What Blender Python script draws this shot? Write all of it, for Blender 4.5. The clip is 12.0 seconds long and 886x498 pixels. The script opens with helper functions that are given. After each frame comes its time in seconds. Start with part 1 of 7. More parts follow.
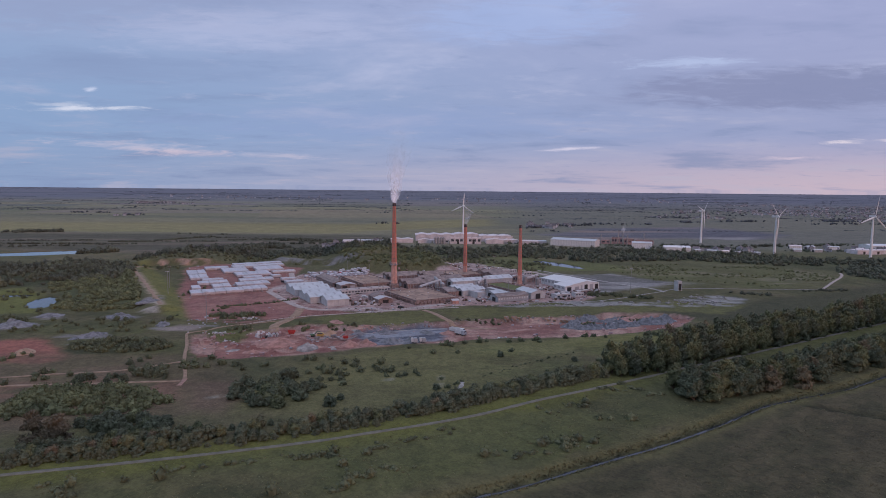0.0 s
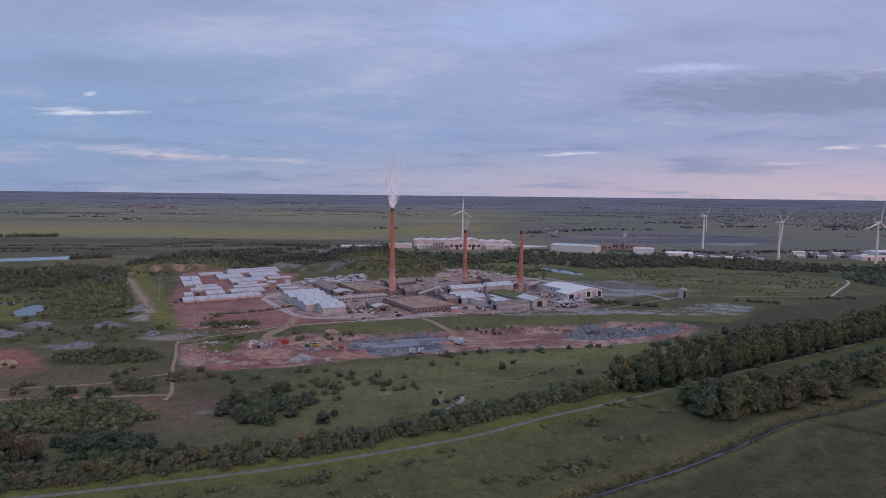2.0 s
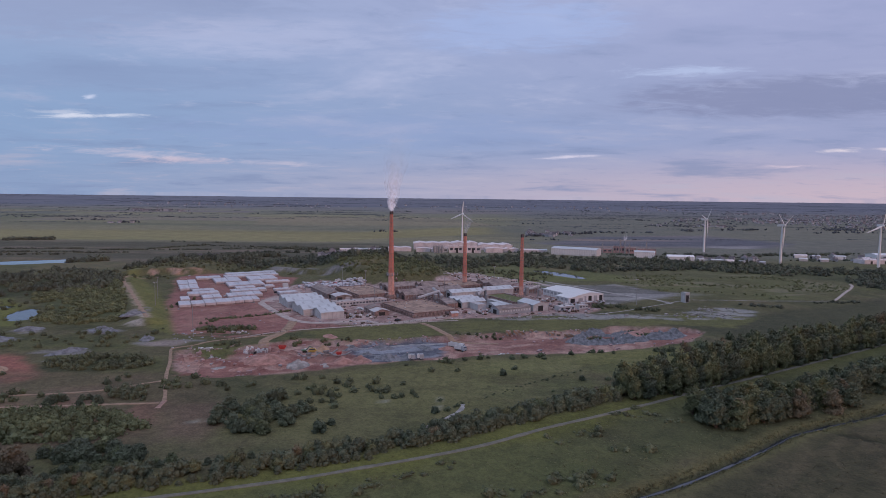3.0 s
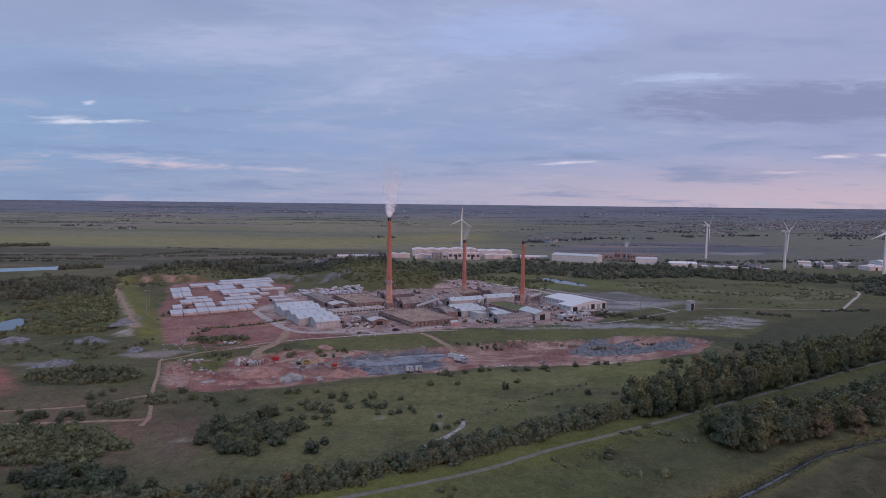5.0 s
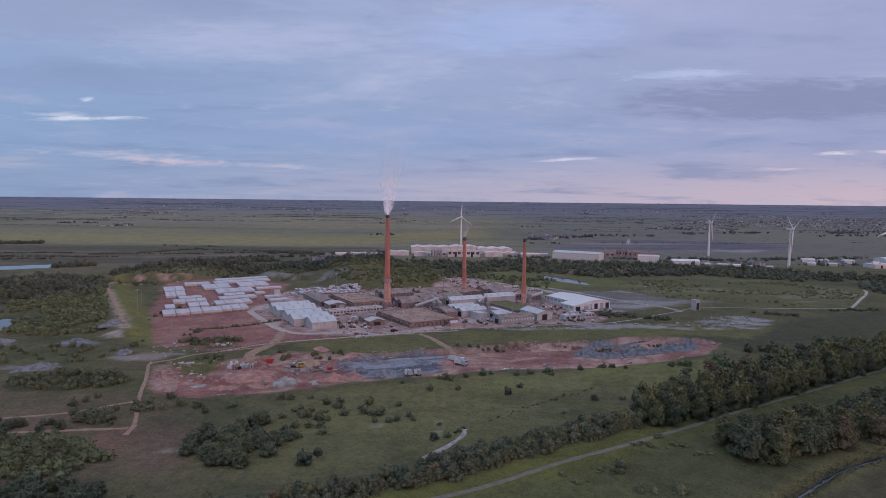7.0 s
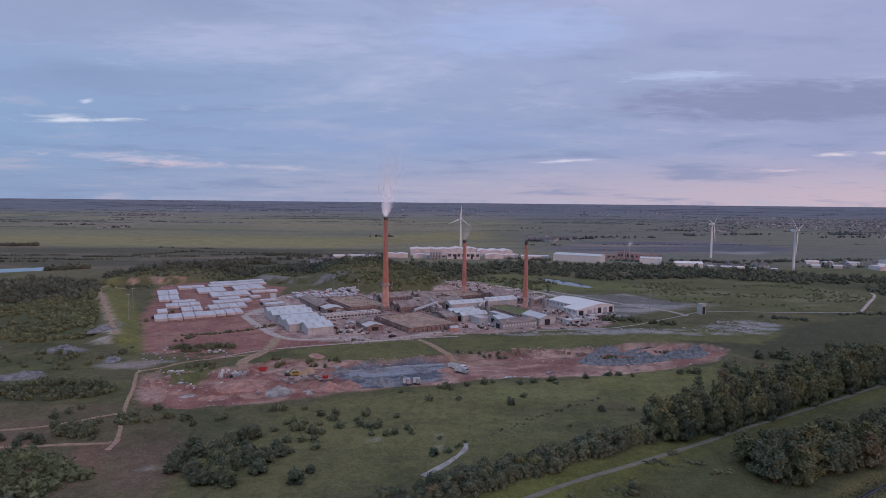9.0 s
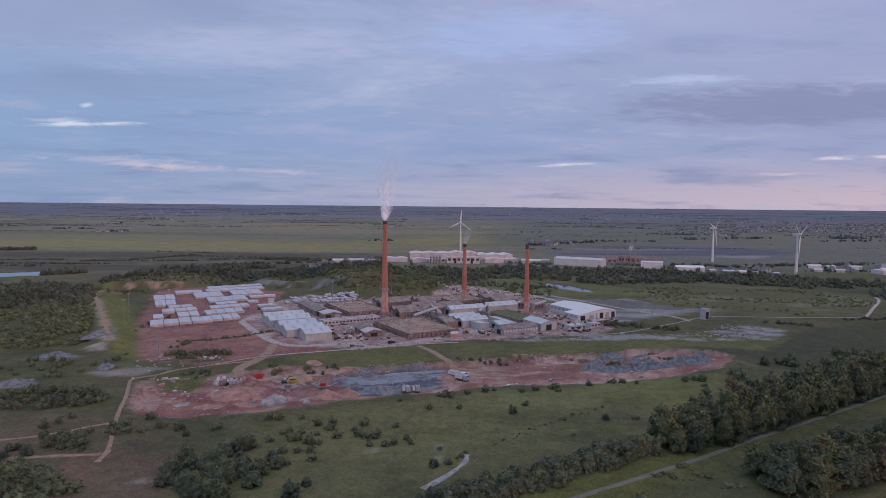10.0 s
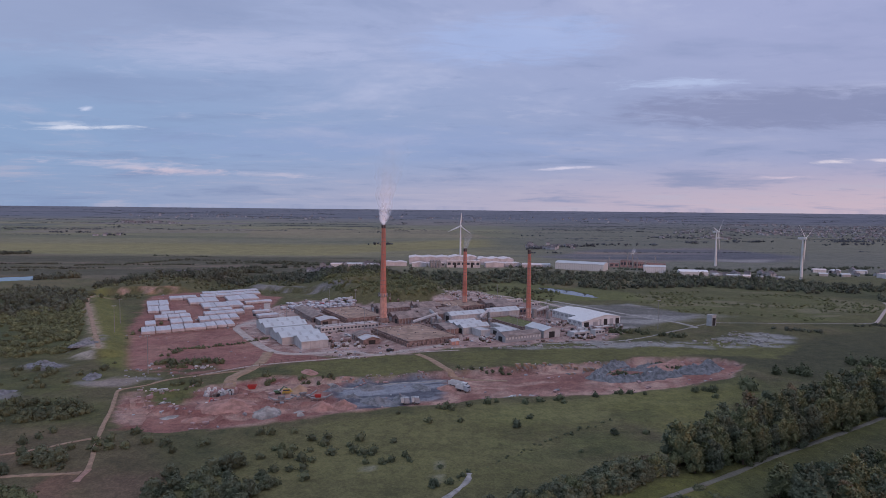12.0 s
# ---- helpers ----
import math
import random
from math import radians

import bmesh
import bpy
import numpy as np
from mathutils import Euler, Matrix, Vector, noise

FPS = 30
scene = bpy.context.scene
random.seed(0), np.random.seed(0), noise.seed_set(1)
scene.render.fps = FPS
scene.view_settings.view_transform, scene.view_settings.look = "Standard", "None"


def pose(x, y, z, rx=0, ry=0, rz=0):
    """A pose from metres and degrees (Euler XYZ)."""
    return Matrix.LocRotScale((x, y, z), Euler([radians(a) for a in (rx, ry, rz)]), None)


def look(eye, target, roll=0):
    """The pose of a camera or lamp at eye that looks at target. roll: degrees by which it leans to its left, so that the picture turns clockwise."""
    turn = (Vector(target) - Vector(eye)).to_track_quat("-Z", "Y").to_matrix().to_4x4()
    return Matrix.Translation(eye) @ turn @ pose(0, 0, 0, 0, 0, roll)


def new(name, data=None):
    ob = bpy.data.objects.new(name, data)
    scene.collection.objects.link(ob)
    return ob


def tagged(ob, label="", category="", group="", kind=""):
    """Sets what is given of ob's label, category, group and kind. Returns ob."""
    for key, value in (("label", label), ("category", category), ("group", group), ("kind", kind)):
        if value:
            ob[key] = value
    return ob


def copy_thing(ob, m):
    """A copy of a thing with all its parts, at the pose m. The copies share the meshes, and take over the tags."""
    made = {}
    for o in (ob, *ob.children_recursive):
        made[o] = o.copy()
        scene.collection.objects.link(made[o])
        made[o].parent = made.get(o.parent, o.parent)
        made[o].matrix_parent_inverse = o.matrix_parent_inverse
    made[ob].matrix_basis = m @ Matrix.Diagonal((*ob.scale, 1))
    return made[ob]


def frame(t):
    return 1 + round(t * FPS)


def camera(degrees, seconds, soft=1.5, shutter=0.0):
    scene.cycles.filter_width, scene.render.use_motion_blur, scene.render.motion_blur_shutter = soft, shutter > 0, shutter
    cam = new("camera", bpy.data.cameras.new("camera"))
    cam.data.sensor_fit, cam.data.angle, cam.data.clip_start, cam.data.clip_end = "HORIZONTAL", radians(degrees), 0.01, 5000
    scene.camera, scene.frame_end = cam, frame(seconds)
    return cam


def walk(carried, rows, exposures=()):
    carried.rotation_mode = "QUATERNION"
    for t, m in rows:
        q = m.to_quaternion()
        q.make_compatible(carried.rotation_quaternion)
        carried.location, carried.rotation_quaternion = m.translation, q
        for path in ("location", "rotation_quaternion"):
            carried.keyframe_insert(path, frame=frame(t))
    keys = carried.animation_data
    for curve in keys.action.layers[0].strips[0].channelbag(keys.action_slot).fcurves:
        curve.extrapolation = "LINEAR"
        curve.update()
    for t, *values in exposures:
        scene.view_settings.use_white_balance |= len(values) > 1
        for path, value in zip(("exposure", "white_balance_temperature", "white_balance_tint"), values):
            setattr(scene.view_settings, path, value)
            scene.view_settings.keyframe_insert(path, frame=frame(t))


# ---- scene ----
cam = camera(70.0, 12.0, soft=0.9)
# seconds, x, y, z, pitch, yaw, roll: a level flight forward at about 6 m/s
PATH = [
    (0.0, 0.00, 0.00, 82.62, -5.507, 0.170, 0.541),
    (0.5, -0.07, 3.06, 82.64, -5.412, 0.132, 0.545),
    (1.0, -0.15, 6.12, 82.65, -5.324, 0.106, 0.575),
    (1.5, -0.22, 9.16, 82.66, -5.212, 0.090, 0.604),
    (2.0, -0.30, 12.20, 82.68, -5.075, 0.078, 0.627),
    (2.5, -0.37, 15.23, 82.69, -4.956, 0.060, 0.634),
    (3.0, -0.45, 18.26, 82.70, -4.815, 0.030, 0.640),
    (5.0, -0.75, 30.27, 82.75, -4.293, -0.067, 0.635),
    (5.5, -0.82, 33.26, 82.77, -4.183, -0.088, 0.633),
    (6.0, -0.90, 36.24, 82.78, -4.055, -0.111, 0.630),
    (6.5, -0.97, 39.21, 82.79, -4.038, -0.133, 0.625),
    (7.0, -1.05, 42.17, 82.81, -4.579, -0.150, 0.620),
    (7.2, -1.08, 43.36, 82.81, -4.780, -0.160, 0.618),
    (8.8, -1.32, 52.76, 82.85, -4.520, -0.214, 0.590),
    (9.0, -1.35, 53.93, 82.86, -4.447, -0.221, 0.587),
    (9.5, -1.42, 56.86, 82.87, -4.332, -0.229, 0.576),
    (10.0, -1.50, 59.77, 82.89, -4.108, -0.246, 0.570),
    (10.5, -1.57, 62.68, 82.90, -4.010, -0.262, 0.572),
    (11.0, -1.65, 65.58, 82.91, -3.938, -0.270, 0.575),
    (11.5, -1.72, 68.47, 82.92, -3.868, -0.279, 0.572),
    (12.0, -1.80, 71.35, 82.94, -3.801, -0.290, 0.566),
]
walk(cam, [(t, pose(x, y, z, 90 + pitch, 0, yaw) @ pose(0, 0, 0, 0, 0, roll)) for t, x, y, z, pitch, yaw, roll in PATH])

# ---- sky and sun: overcast dusk, a low red sun behind the viewer's right shoulder ----
SUN_FROM = Vector((0.55, -0.83, 0.13)).normalized()
sun = new("sun", bpy.data.lights.new("sun", "SUN"))
sun.data.energy, sun.data.angle, sun.data.color = 1.0, radians(14), (1.0, 0.50, 0.30)
sun.matrix_world = look((0, 0, 300), Vector((0, 0, 300)) - SUN_FROM)


class Nodes:
    """A small builder of node trees."""

    def __init__(self, tree):
        self.tree = tree
        tree.nodes.clear()

    def add(self, kind):
        return self.tree.nodes.new(kind)

    def link(self, a, b):
        self.tree.links.new(a, b)

    def put(self, socket, value):
        if isinstance(value, bpy.types.NodeSocket):
            self.link(value, socket)
        else:
            socket.default_value = value

    def math(self, op, a, b=0.0, c=0.0, clamp=False):
        node = self.add("ShaderNodeMath")
        node.operation, node.use_clamp = op, clamp
        for socket, value in zip(node.inputs, (a, b, c)):
            self.put(socket, value)
        return node.outputs[0]

    def mix(self, fac, a, b, blend="MIX"):
        node = self.add("ShaderNodeMix")
        node.data_type, node.blend_type = "RGBA", blend
        for i, value in ((0, fac), (6, a), (7, b)):
            if isinstance(value, tuple):
                value = (*value[:3], 1.0)
            self.put(node.inputs[i], value)
        return node.outputs[2]

    def smooth(self, value, low, high):
        node = self.add("ShaderNodeMapRange")
        node.interpolation_type = "SMOOTHSTEP"
        for i, v in ((0, value), (1, low), (2, high), (3, 0.0), (4, 1.0)):
            self.put(node.inputs[i], v)
        return node.outputs[0]

    def noise(self, vector, scale, detail=4.0, rough=0.55, distort=0.0):
        node = self.add("ShaderNodeTexNoise")
        if vector is not None:
            self.link(vector, node.inputs["Vector"])
        for key, v in (("Scale", scale), ("Detail", detail), ("Roughness", rough), ("Distortion", distort)):
            node.inputs[key].default_value = v
        return node.outputs[0]

    def stretch(self, vector, sx, sy, sz, rz=0.0):
        node = self.add("ShaderNodeMapping")
        self.link(vector, node.inputs[0])
        node.inputs["Scale"].default_value = (sx, sy, sz)
        node.inputs["Rotation"].default_value = (0, 0, rz)
        return node.outputs[0]


def rgb(r, g, b):
    """Linear colour from 0..255 display values."""
    return tuple(((v / 255 + 0.055) / 1.055) ** 2.4 if v > 10 else v / 255 / 12.92 for v in (r, g, b))


world = bpy.data.worlds.new("world")
scene.world = world
world.use_nodes = True
w = Nodes(world.node_tree)
direction = w.add("ShaderNodeTexCoord").outputs["Generated"]
parts_xyz = w.add("ShaderNodeSeparateXYZ")
w.link(direction, parts_xyz.inputs[0])
dx, dy, dz = parts_xyz.outputs
flat = w.math("SQRT", w.math("ADD", w.math("MULTIPLY", dx, dx), w.math("ADD", w.math("MULTIPLY", dy, dy), 1e-4)))
ahead = w.math("MAXIMUM", dy, 0.05)
u = w.math("DIVIDE", dx, ahead)            # across the view, tan of the bearing
up_tan = w.math("DIVIDE", dz, flat)        # tan of the height over the horizon
front = w.smooth(dy, 0.05, 0.3)

# clear sky between the clouds
sky = w.add("ShaderNodeTexSky")
sky.sky_type, sky.sun_disc = "NISHITA", False
sky.sun_elevation = math.asin(SUN_FROM.z)
sky.sun_rotation = math.atan2(SUN_FROM.x, SUN_FROM.y)
sky.air_density, sky.dust_density, sky.ozone_density = 1.0, 1.5, 2.0

# cloud sheet, seen in perspective: the sheet's plane is 1 over the eye
over = w.math("ADD", w.math("MAXIMUM", up_tan, 0.0), 0.09)
sheet = w.add("ShaderNodeCombineXYZ")
w.put(sheet.inputs[0], w.math("DIVIDE", dx, w.math("MULTIPLY", over, flat)))
w.put(sheet.inputs[1], w.math("DIVIDE", dy, w.math("MULTIPLY", over, flat)))
sheet = sheet.outputs[0]
large = w.noise(w.stretch(sheet, 0.8, 1.0, 1, 0.35), 0.75, 6, 0.6, 0.3)
fine = w.noise(w.stretch(sheet, 0.85, 1.1, 1, 0.2), 2.9, 8, 0.66, 0.25)

side = w.smooth(u, -0.75, 0.8)
low_col = w.mix(side, rgb(126, 146, 178), rgb(182, 166, 178))
mid_col = w.mix(side, rgb(126, 150, 184), rgb(142, 150, 182))
high_col = w.mix(side, rgb(143, 158, 190), rgb(148, 156, 190))
base = w.mix(w.smooth(up_tan, 0.0, 0.085), low_col, mid_col)
base = w.mix(w.smooth(up_tan, 0.1, 0.3), base, high_col)
light_cloud = w.mix(w.smooth(up_tan, 0.02, 0.2), rgb(166, 164, 182), rgb(168, 176, 203))
dark_cloud = rgb(112, 128, 163)
col = w.mix(w.math("MULTIPLY", w.smooth(large, 0.50, 0.72), 0.75), base, light_cloud)
col = w.mix(w.math("MULTIPLY", w.smooth(large, 0.50, 0.30), 0.6), col, dark_cloud)
col = w.mix(w.math("MULTIPLY", w.smooth(fine, 0.55, 0.75), 0.40), col, light_cloud)
col = w.mix(w.math("MULTIPLY", w.smooth(fine, 0.45, 0.25), 0.35), col, dark_cloud)


fine_uv = w.add("ShaderNodeCombineXYZ")
v_plane = w.math("DIVIDE", dz, ahead)
w.put(fine_uv.inputs[0], u)
w.put(fine_uv.inputs[1], v_plane)
fine_edge = w.noise(w.stretch(fine_uv.outputs[0], 9, 62, 1), 1.5, 6, 0.68, 0.5)


def streak(col, u0, v0, wide, high, slope, colour, amount, low=0.66, top=1.02):
    """A lit gap or a dark bank in the clouds: a long broken band about (u0, v0)."""
    du = w.math("DIVIDE", w.math("SUBTRACT", u, u0), wide)
    dv = w.math("SUBTRACT", w.math("SUBTRACT", v_plane, v0), w.math("MULTIPLY", w.math("SUBTRACT", u, u0), slope))
    dv = w.math("DIVIDE", dv, high * 0.85)
    r = w.math("SQRT", w.math("ADD", w.math("MULTIPLY", du, du), w.math("MULTIPLY", dv, dv)))
    near = w.math("MULTIPLY", w.math("SUBTRACT", 1.0, w.math("MINIMUM", r, 1.0)), 0.5)
    mask = w.smooth(w.math("ADD", fine_edge, near), low, top)
    mask = w.math("MULTIPLY", mask, w.smooth(r, 1.0, 0.7))
    return w.mix(w.math("MULTIPLY", w.math("MULTIPLY", mask, front), amount), col, colour)


WARM_EDGE, COOL_EDGE = rgb(198, 188, 200), rgb(206, 210, 222)
col = streak(col, 0.58, 0.160, 0.40, 0.05, 0.03, rgb(122, 130, 162), 0.85, 0.42, 0.85)
col = streak(col, -0.62, 0.30, 0.55, 0.10, 0.0, rgb(134, 147, 179), 0.7, 0.42, 0.9)
col = streak(col, -0.55, 0.18, 0.45, 0.035, 0.0, rgb(126, 144, 178), 0.6, 0.42, 0.9)
col = streak(col, 0.12, 0.26, 0.22, 0.06, 0.05, rgb(150, 170, 210), 0.6, 0.42, 0.9)
col = streak(col, -0.08, 0.10, 0.55, 0.045, 0.0, rgb(130, 148, 186), 0.5, 0.45, 0.95)
col = streak(col, -0.30, 0.24, 0.30, 0.05, 0.0, rgb(168, 176, 204), 0.5, 0.45, 0.95)
col = streak(col, -0.566, 0.118, 0.17, 0.009, 0.01, COOL_EDGE, 0.75)
col = streak(col, -0.60, 0.124, 0.10, 0.010, 0.0, COOL_EDGE, 0.4)
col = streak(col, -0.553, 0.147, 0.025, 0.008, 0.0, rgb(188, 196, 218), 0.8)
col = streak(col, -0.477, 0.060, 0.22, 0.018, -0.06, WARM_EDGE, 0.5)
col = streak(col, -0.40, 0.052, 0.13, 0.015, -0.03, rgb(200, 182, 192), 0.5)
col = streak(col, -0.254, 0.047, 0.14, 0.010, -0.03, WARM_EDGE, 0.4)
col = streak(col, 0.193, 0.0625, 0.08, 0.006, 0.06, rgb(202, 198, 214), 0.75)
col = streak(col, 0.37, 0.196, 0.17, 0.022, 0.03, rgb(176, 192, 222), 0.5)
col = streak(col, 0.62, 0.077, 0.06, 0.010, 0.0, rgb(224, 214, 218), 0.8)
col = streak(col, 0.70, 0.080, 0.05, 0.006, 0.0, rgb(214, 204, 212), 0.6)
col = streak(col, 0.54, 0.052, 0.08, 0.006, 0.02, rgb(204, 188, 200), 0.6)
# overhead, out of view, the sky is brightened and warmed to light the ground
col = w.mix(1.0, col, w.mix(w.smooth(up_tan, 0.34, 1.3), (1, 1, 1), (2.1, 1.95, 1.68)), "MULTIPLY")
col = w.mix(1.0, col, (1.03, 1.008, 1.028), "MULTIPLY")
bg_cloud, bg_clear = w.add("ShaderNodeBackground"), w.add("ShaderNodeBackground")
w.link(col, bg_cloud.inputs[0])
bg_cloud.inputs[1].default_value = 1.25
w.link(sky.outputs[0], bg_clear.inputs[0])
bg_clear.inputs[1].default_value = 0.05
both = w.add("ShaderNodeMixShader")
both.inputs[0].default_value = 0.96
w.link(bg_clear.outputs[0], both.inputs[1])
w.link(bg_cloud.outputs[0], both.inputs[2])
w.link(both.outputs[0], w.add("ShaderNodeOutputWorld").inputs[0])
scene.view_settings.exposure = 0.0

# ---- materials ----
def material(name, colour, rough=0.8, vary=0.25, scale=0.6, bump=0.0, bump_scale=4.0, metal=0.0, other=None, per_object=0.0, stretch=(1, 1, 1), island=0.0):
    """Colour with stains at two scales, and fine relief."""
    mat = bpy.data.materials.new(name)
    mat.use_nodes = True
    n = Nodes(mat.node_tree)
    shader = n.add("ShaderNodeBsdfPrincipled")
    n.link(shader.outputs[0], n.add("ShaderNodeOutputMaterial").inputs[0])
    place = n.add("ShaderNodeNewGeometry")
    where = n.stretch(place.outputs["Position"], *stretch)
    a = n.noise(where, scale, 5, 0.6)
    b = n.noise(where, scale * 7.3, 4, 0.6)
    dark = tuple(c * (1 - vary) for c in colour)
    lit = tuple(min(1, c * (1 + vary)) for c in (other or colour))
    col = n.mix(n.smooth(a, 0.32, 0.68), dark, lit)
    col = n.mix(n.math("MULTIPLY", n.smooth(b, 0.4, 0.75), 0.5), col, tuple(c * (1 - 0.8 * vary) for c in colour))
    if per_object or island:
        pick = n.add("ShaderNodeObjectInfo").outputs["Random"] if per_object else place.outputs["Random Per Island"]
        amount = per_object or island
        hue = n.add("ShaderNodeHueSaturation")
        n.put(hue.inputs["Value"], n.math("ADD", 1 - amount / 2, n.math("MULTIPLY", pick, amount)))
        n.put(hue.inputs["Hue"], n.math("ADD", 0.5 - 0.03 * amount, n.math("MULTIPLY", n.math("FRACT", n.math("MULTIPLY", pick, 7.3)), 0.06 * amount)))
        n.put(hue.inputs["Color"], col)
        col = hue.outputs[0]
    n.put(shader.inputs["Base Color"], col)
    shader.inputs["Roughness"].default_value = rough
    shader.inputs["Metallic"].default_value = metal
    if bump:
        node = n.add("ShaderNodeBump")
        node.inputs["Strength"].default_value = min(1.0, bump)
        node.inputs["Distance"].default_value = 0.1 + 0.2 * bump
        n.put(node.inputs["Height"], n.noise(where, bump_scale, 4, 0.65))
        n.link(node.outputs[0], shader.inputs["Normal"])
    return mat


M = dict(
    white_sheet=material("white_sheet_metal", (0.43, 0.455, 0.48), 0.5, 0.10, 0.15, metal=0.1),
    white_wall=material("white_wall", (0.42, 0.42, 0.43), 0.6, 0.14, 0.3),
    pale_roof=material("pale_roof", (0.42, 0.41, 0.42), 0.5, 0.12, 0.2),
    grey_wall=material("grey_wall", (0.34, 0.35, 0.37), 0.6, 0.15, 0.3),
    brown_roof=material("brown_roof", (0.225, 0.178, 0.165), 0.8, 0.35, 0.25),
    kiln_brick=material("kiln_brick", (0.235, 0.165, 0.15), 0.9, 0.35, 0.5, 0.3, 3),
    kiln_top=material("kiln_top", (0.285, 0.195, 0.150), 0.95, 0.3, 0.2, 0.3, 2),
    brick=material("chimney_brick", (0.46, 0.17, 0.125), 0.9, 0.22, 0.35, 0.3, 3, stretch=(1, 1, 0.35)),
    brick_pale=material("chimney_brick_pale", (0.52, 0.29, 0.24), 0.9, 0.22, 0.4, 0.3, 3),
    soot=material("soot_band", (0.06, 0.04, 0.04), 0.9, 0.3, 0.8),
    steel=material("galvanised_steel", (0.25, 0.25, 0.26), 0.5, 0.2, 1.0, metal=0.3),
    turbine=material("turbine_white", (0.62, 0.625, 0.645), 0.4, 0.05, 0.2),
    dark=material("dark_opening", (0.02, 0.02, 0.022), 0.7, 0.2, 1.0),
    glass=material("window_glass", (0.06, 0.07, 0.09), 0.1, 0.1, 1.0),
    wrap=material("pack_wrap", (0.43, 0.415, 0.445), 0.45, 0.14, 0.45, 0.3, 1.5, per_object=0.2),
    pack=material("brick_pack", (0.27, 0.215, 0.21), 0.9, 0.3, 0.8, island=0.35),
    asphalt=material("path_asphalt", (0.138, 0.129, 0.102), 0.9, 0.2, 0.4, 0.3, 6),
    verge=material("verge", (0.105, 0.115, 0.04), 0.95, 0.3, 0.3, 0.6, 3),
    concrete=material("concrete_road", (0.36, 0.30, 0.275), 0.9, 0.2, 0.3, 0.2, 5),
    dirt=material("dirt_track", (0.27, 0.18, 0.122), 0.95, 0.25, 0.4, 0.4, 3),
    dirt_red=material("red_dirt_track", (0.31, 0.185, 0.15), 0.95, 0.25, 0.4, 0.4, 3),
    gravel=material("pale_scree", (0.28, 0.262, 0.25), 0.95, 0.35, 0.3, 0.6, 2.5),
    water=material("still_water", (0.03, 0.035, 0.04), 0.06, 0.2, 0.2),
    bark=material("bark", (0.09, 0.065, 0.045), 0.95, 0.3, 2.0, 0.5, 8),
    leaf=material("leaf", (0.098, 0.112, 0.053), 0.8, 0.22, 0.5, per_object=0.32, other=(0.118, 0.128, 0.060)),
    leaf_dark=material("leaf_dark", (0.078, 0.094, 0.056), 0.8, 0.22, 0.5, per_object=0.3),
    # rusty leaf colour; in the tall row it stands for low sunlight
    leaf_rust=material("leaf_rust", (0.128, 0.106, 0.064), 0.8, 0.2, 0.5, per_object=0.3),
    leaf_grey=material("leaf_grey", (0.100, 0.118, 0.070), 0.8, 0.2, 0.5, per_object=0.3),
    # blue lifted a little here, as haze over woods far off
    wood=material("woodland_leaf", (0.060, 0.072, 0.052), 0.85, 0.3, 0.035, island=0.25, other=(0.080, 0.090, 0.060)),
    wood_pale=material("pale_woodland_leaf", (0.078, 0.093, 0.058), 0.85, 0.3, 0.05, island=0.3, other=(0.096, 0.108, 0.066)),
    scrub=material("scrub_leaf", (0.072, 0.086, 0.046), 0.85, 0.28, 0.08, island=0.3, other=(0.092, 0.103, 0.052)),
    lime_leaf=material("bramble_leaf", (0.098, 0.114, 0.052), 0.85, 0.3, 0.08, island=0.35, other=(0.122, 0.132, 0.062)),
    # the next two wood colours carry bluish haze, palest at the horizon
    hazed_wood=material("distant_wood", (0.068, 0.078, 0.092), 0.9, 0.35, 0.01, island=0.5),
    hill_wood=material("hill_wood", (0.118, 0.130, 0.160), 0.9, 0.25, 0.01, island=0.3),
    tuft_dark=material("meadow_tuft", (0.108, 0.100, 0.058), 0.9, 0.25, 0.05, island=0.35),
    tuft=material("grass_tuft", (0.150, 0.145, 0.072), 0.9, 0.25, 0.05, island=0.35),
    red_paint=material("red_paint", (0.40, 0.045, 0.04), 0.4, 0.15, 1.0),
    yellow_paint=material("yellow_paint", (0.40, 0.27, 0.07), 0.4, 0.15, 1.0),
    white_paint=material("white_paint", (0.58, 0.58, 0.58), 0.4, 0.1, 1.0),
    green_paint=material("green_paint", (0.05, 0.12, 0.07), 0.4, 0.1, 1.0),
    tyre=material("tyre", (0.02, 0.02, 0.02), 0.9, 0.1, 1.0),
    slate_rock=material("blue_grey_rock", (0.165, 0.168, 0.182), 0.9, 0.4, 0.5, 0.9, 1.6),
    clay_heap=material("clay_heap", (0.325, 0.180, 0.150), 0.95, 0.3, 0.35, 0.8, 1.6),
    sand_heap=material("sand_heap", (0.33, 0.215, 0.145), 0.95, 0.2, 0.3, 0.4, 2),
    # pink of the sunset is put into the far wall colour
    far_wall=material("pinkish_wall", (0.50, 0.46, 0.48), 0.6, 0.22, 0.12),
    far_brick=material("far_pink_brick", (0.33, 0.225, 0.22), 0.9, 0.25, 0.2),
    # the same sunset pink in the far roof colour
    far_roof=material("pale_sheet_roof", (0.58, 0.53, 0.54), 0.5, 0.12, 0.05),
    house_wall=material("house_wall", (0.33, 0.335, 0.36), 0.9, 0.3, 0.05, island=0.5),
    house_roof=material("house_roof", (0.13, 0.115, 0.125), 0.9, 0.2, 0.05, island=0.5),
)


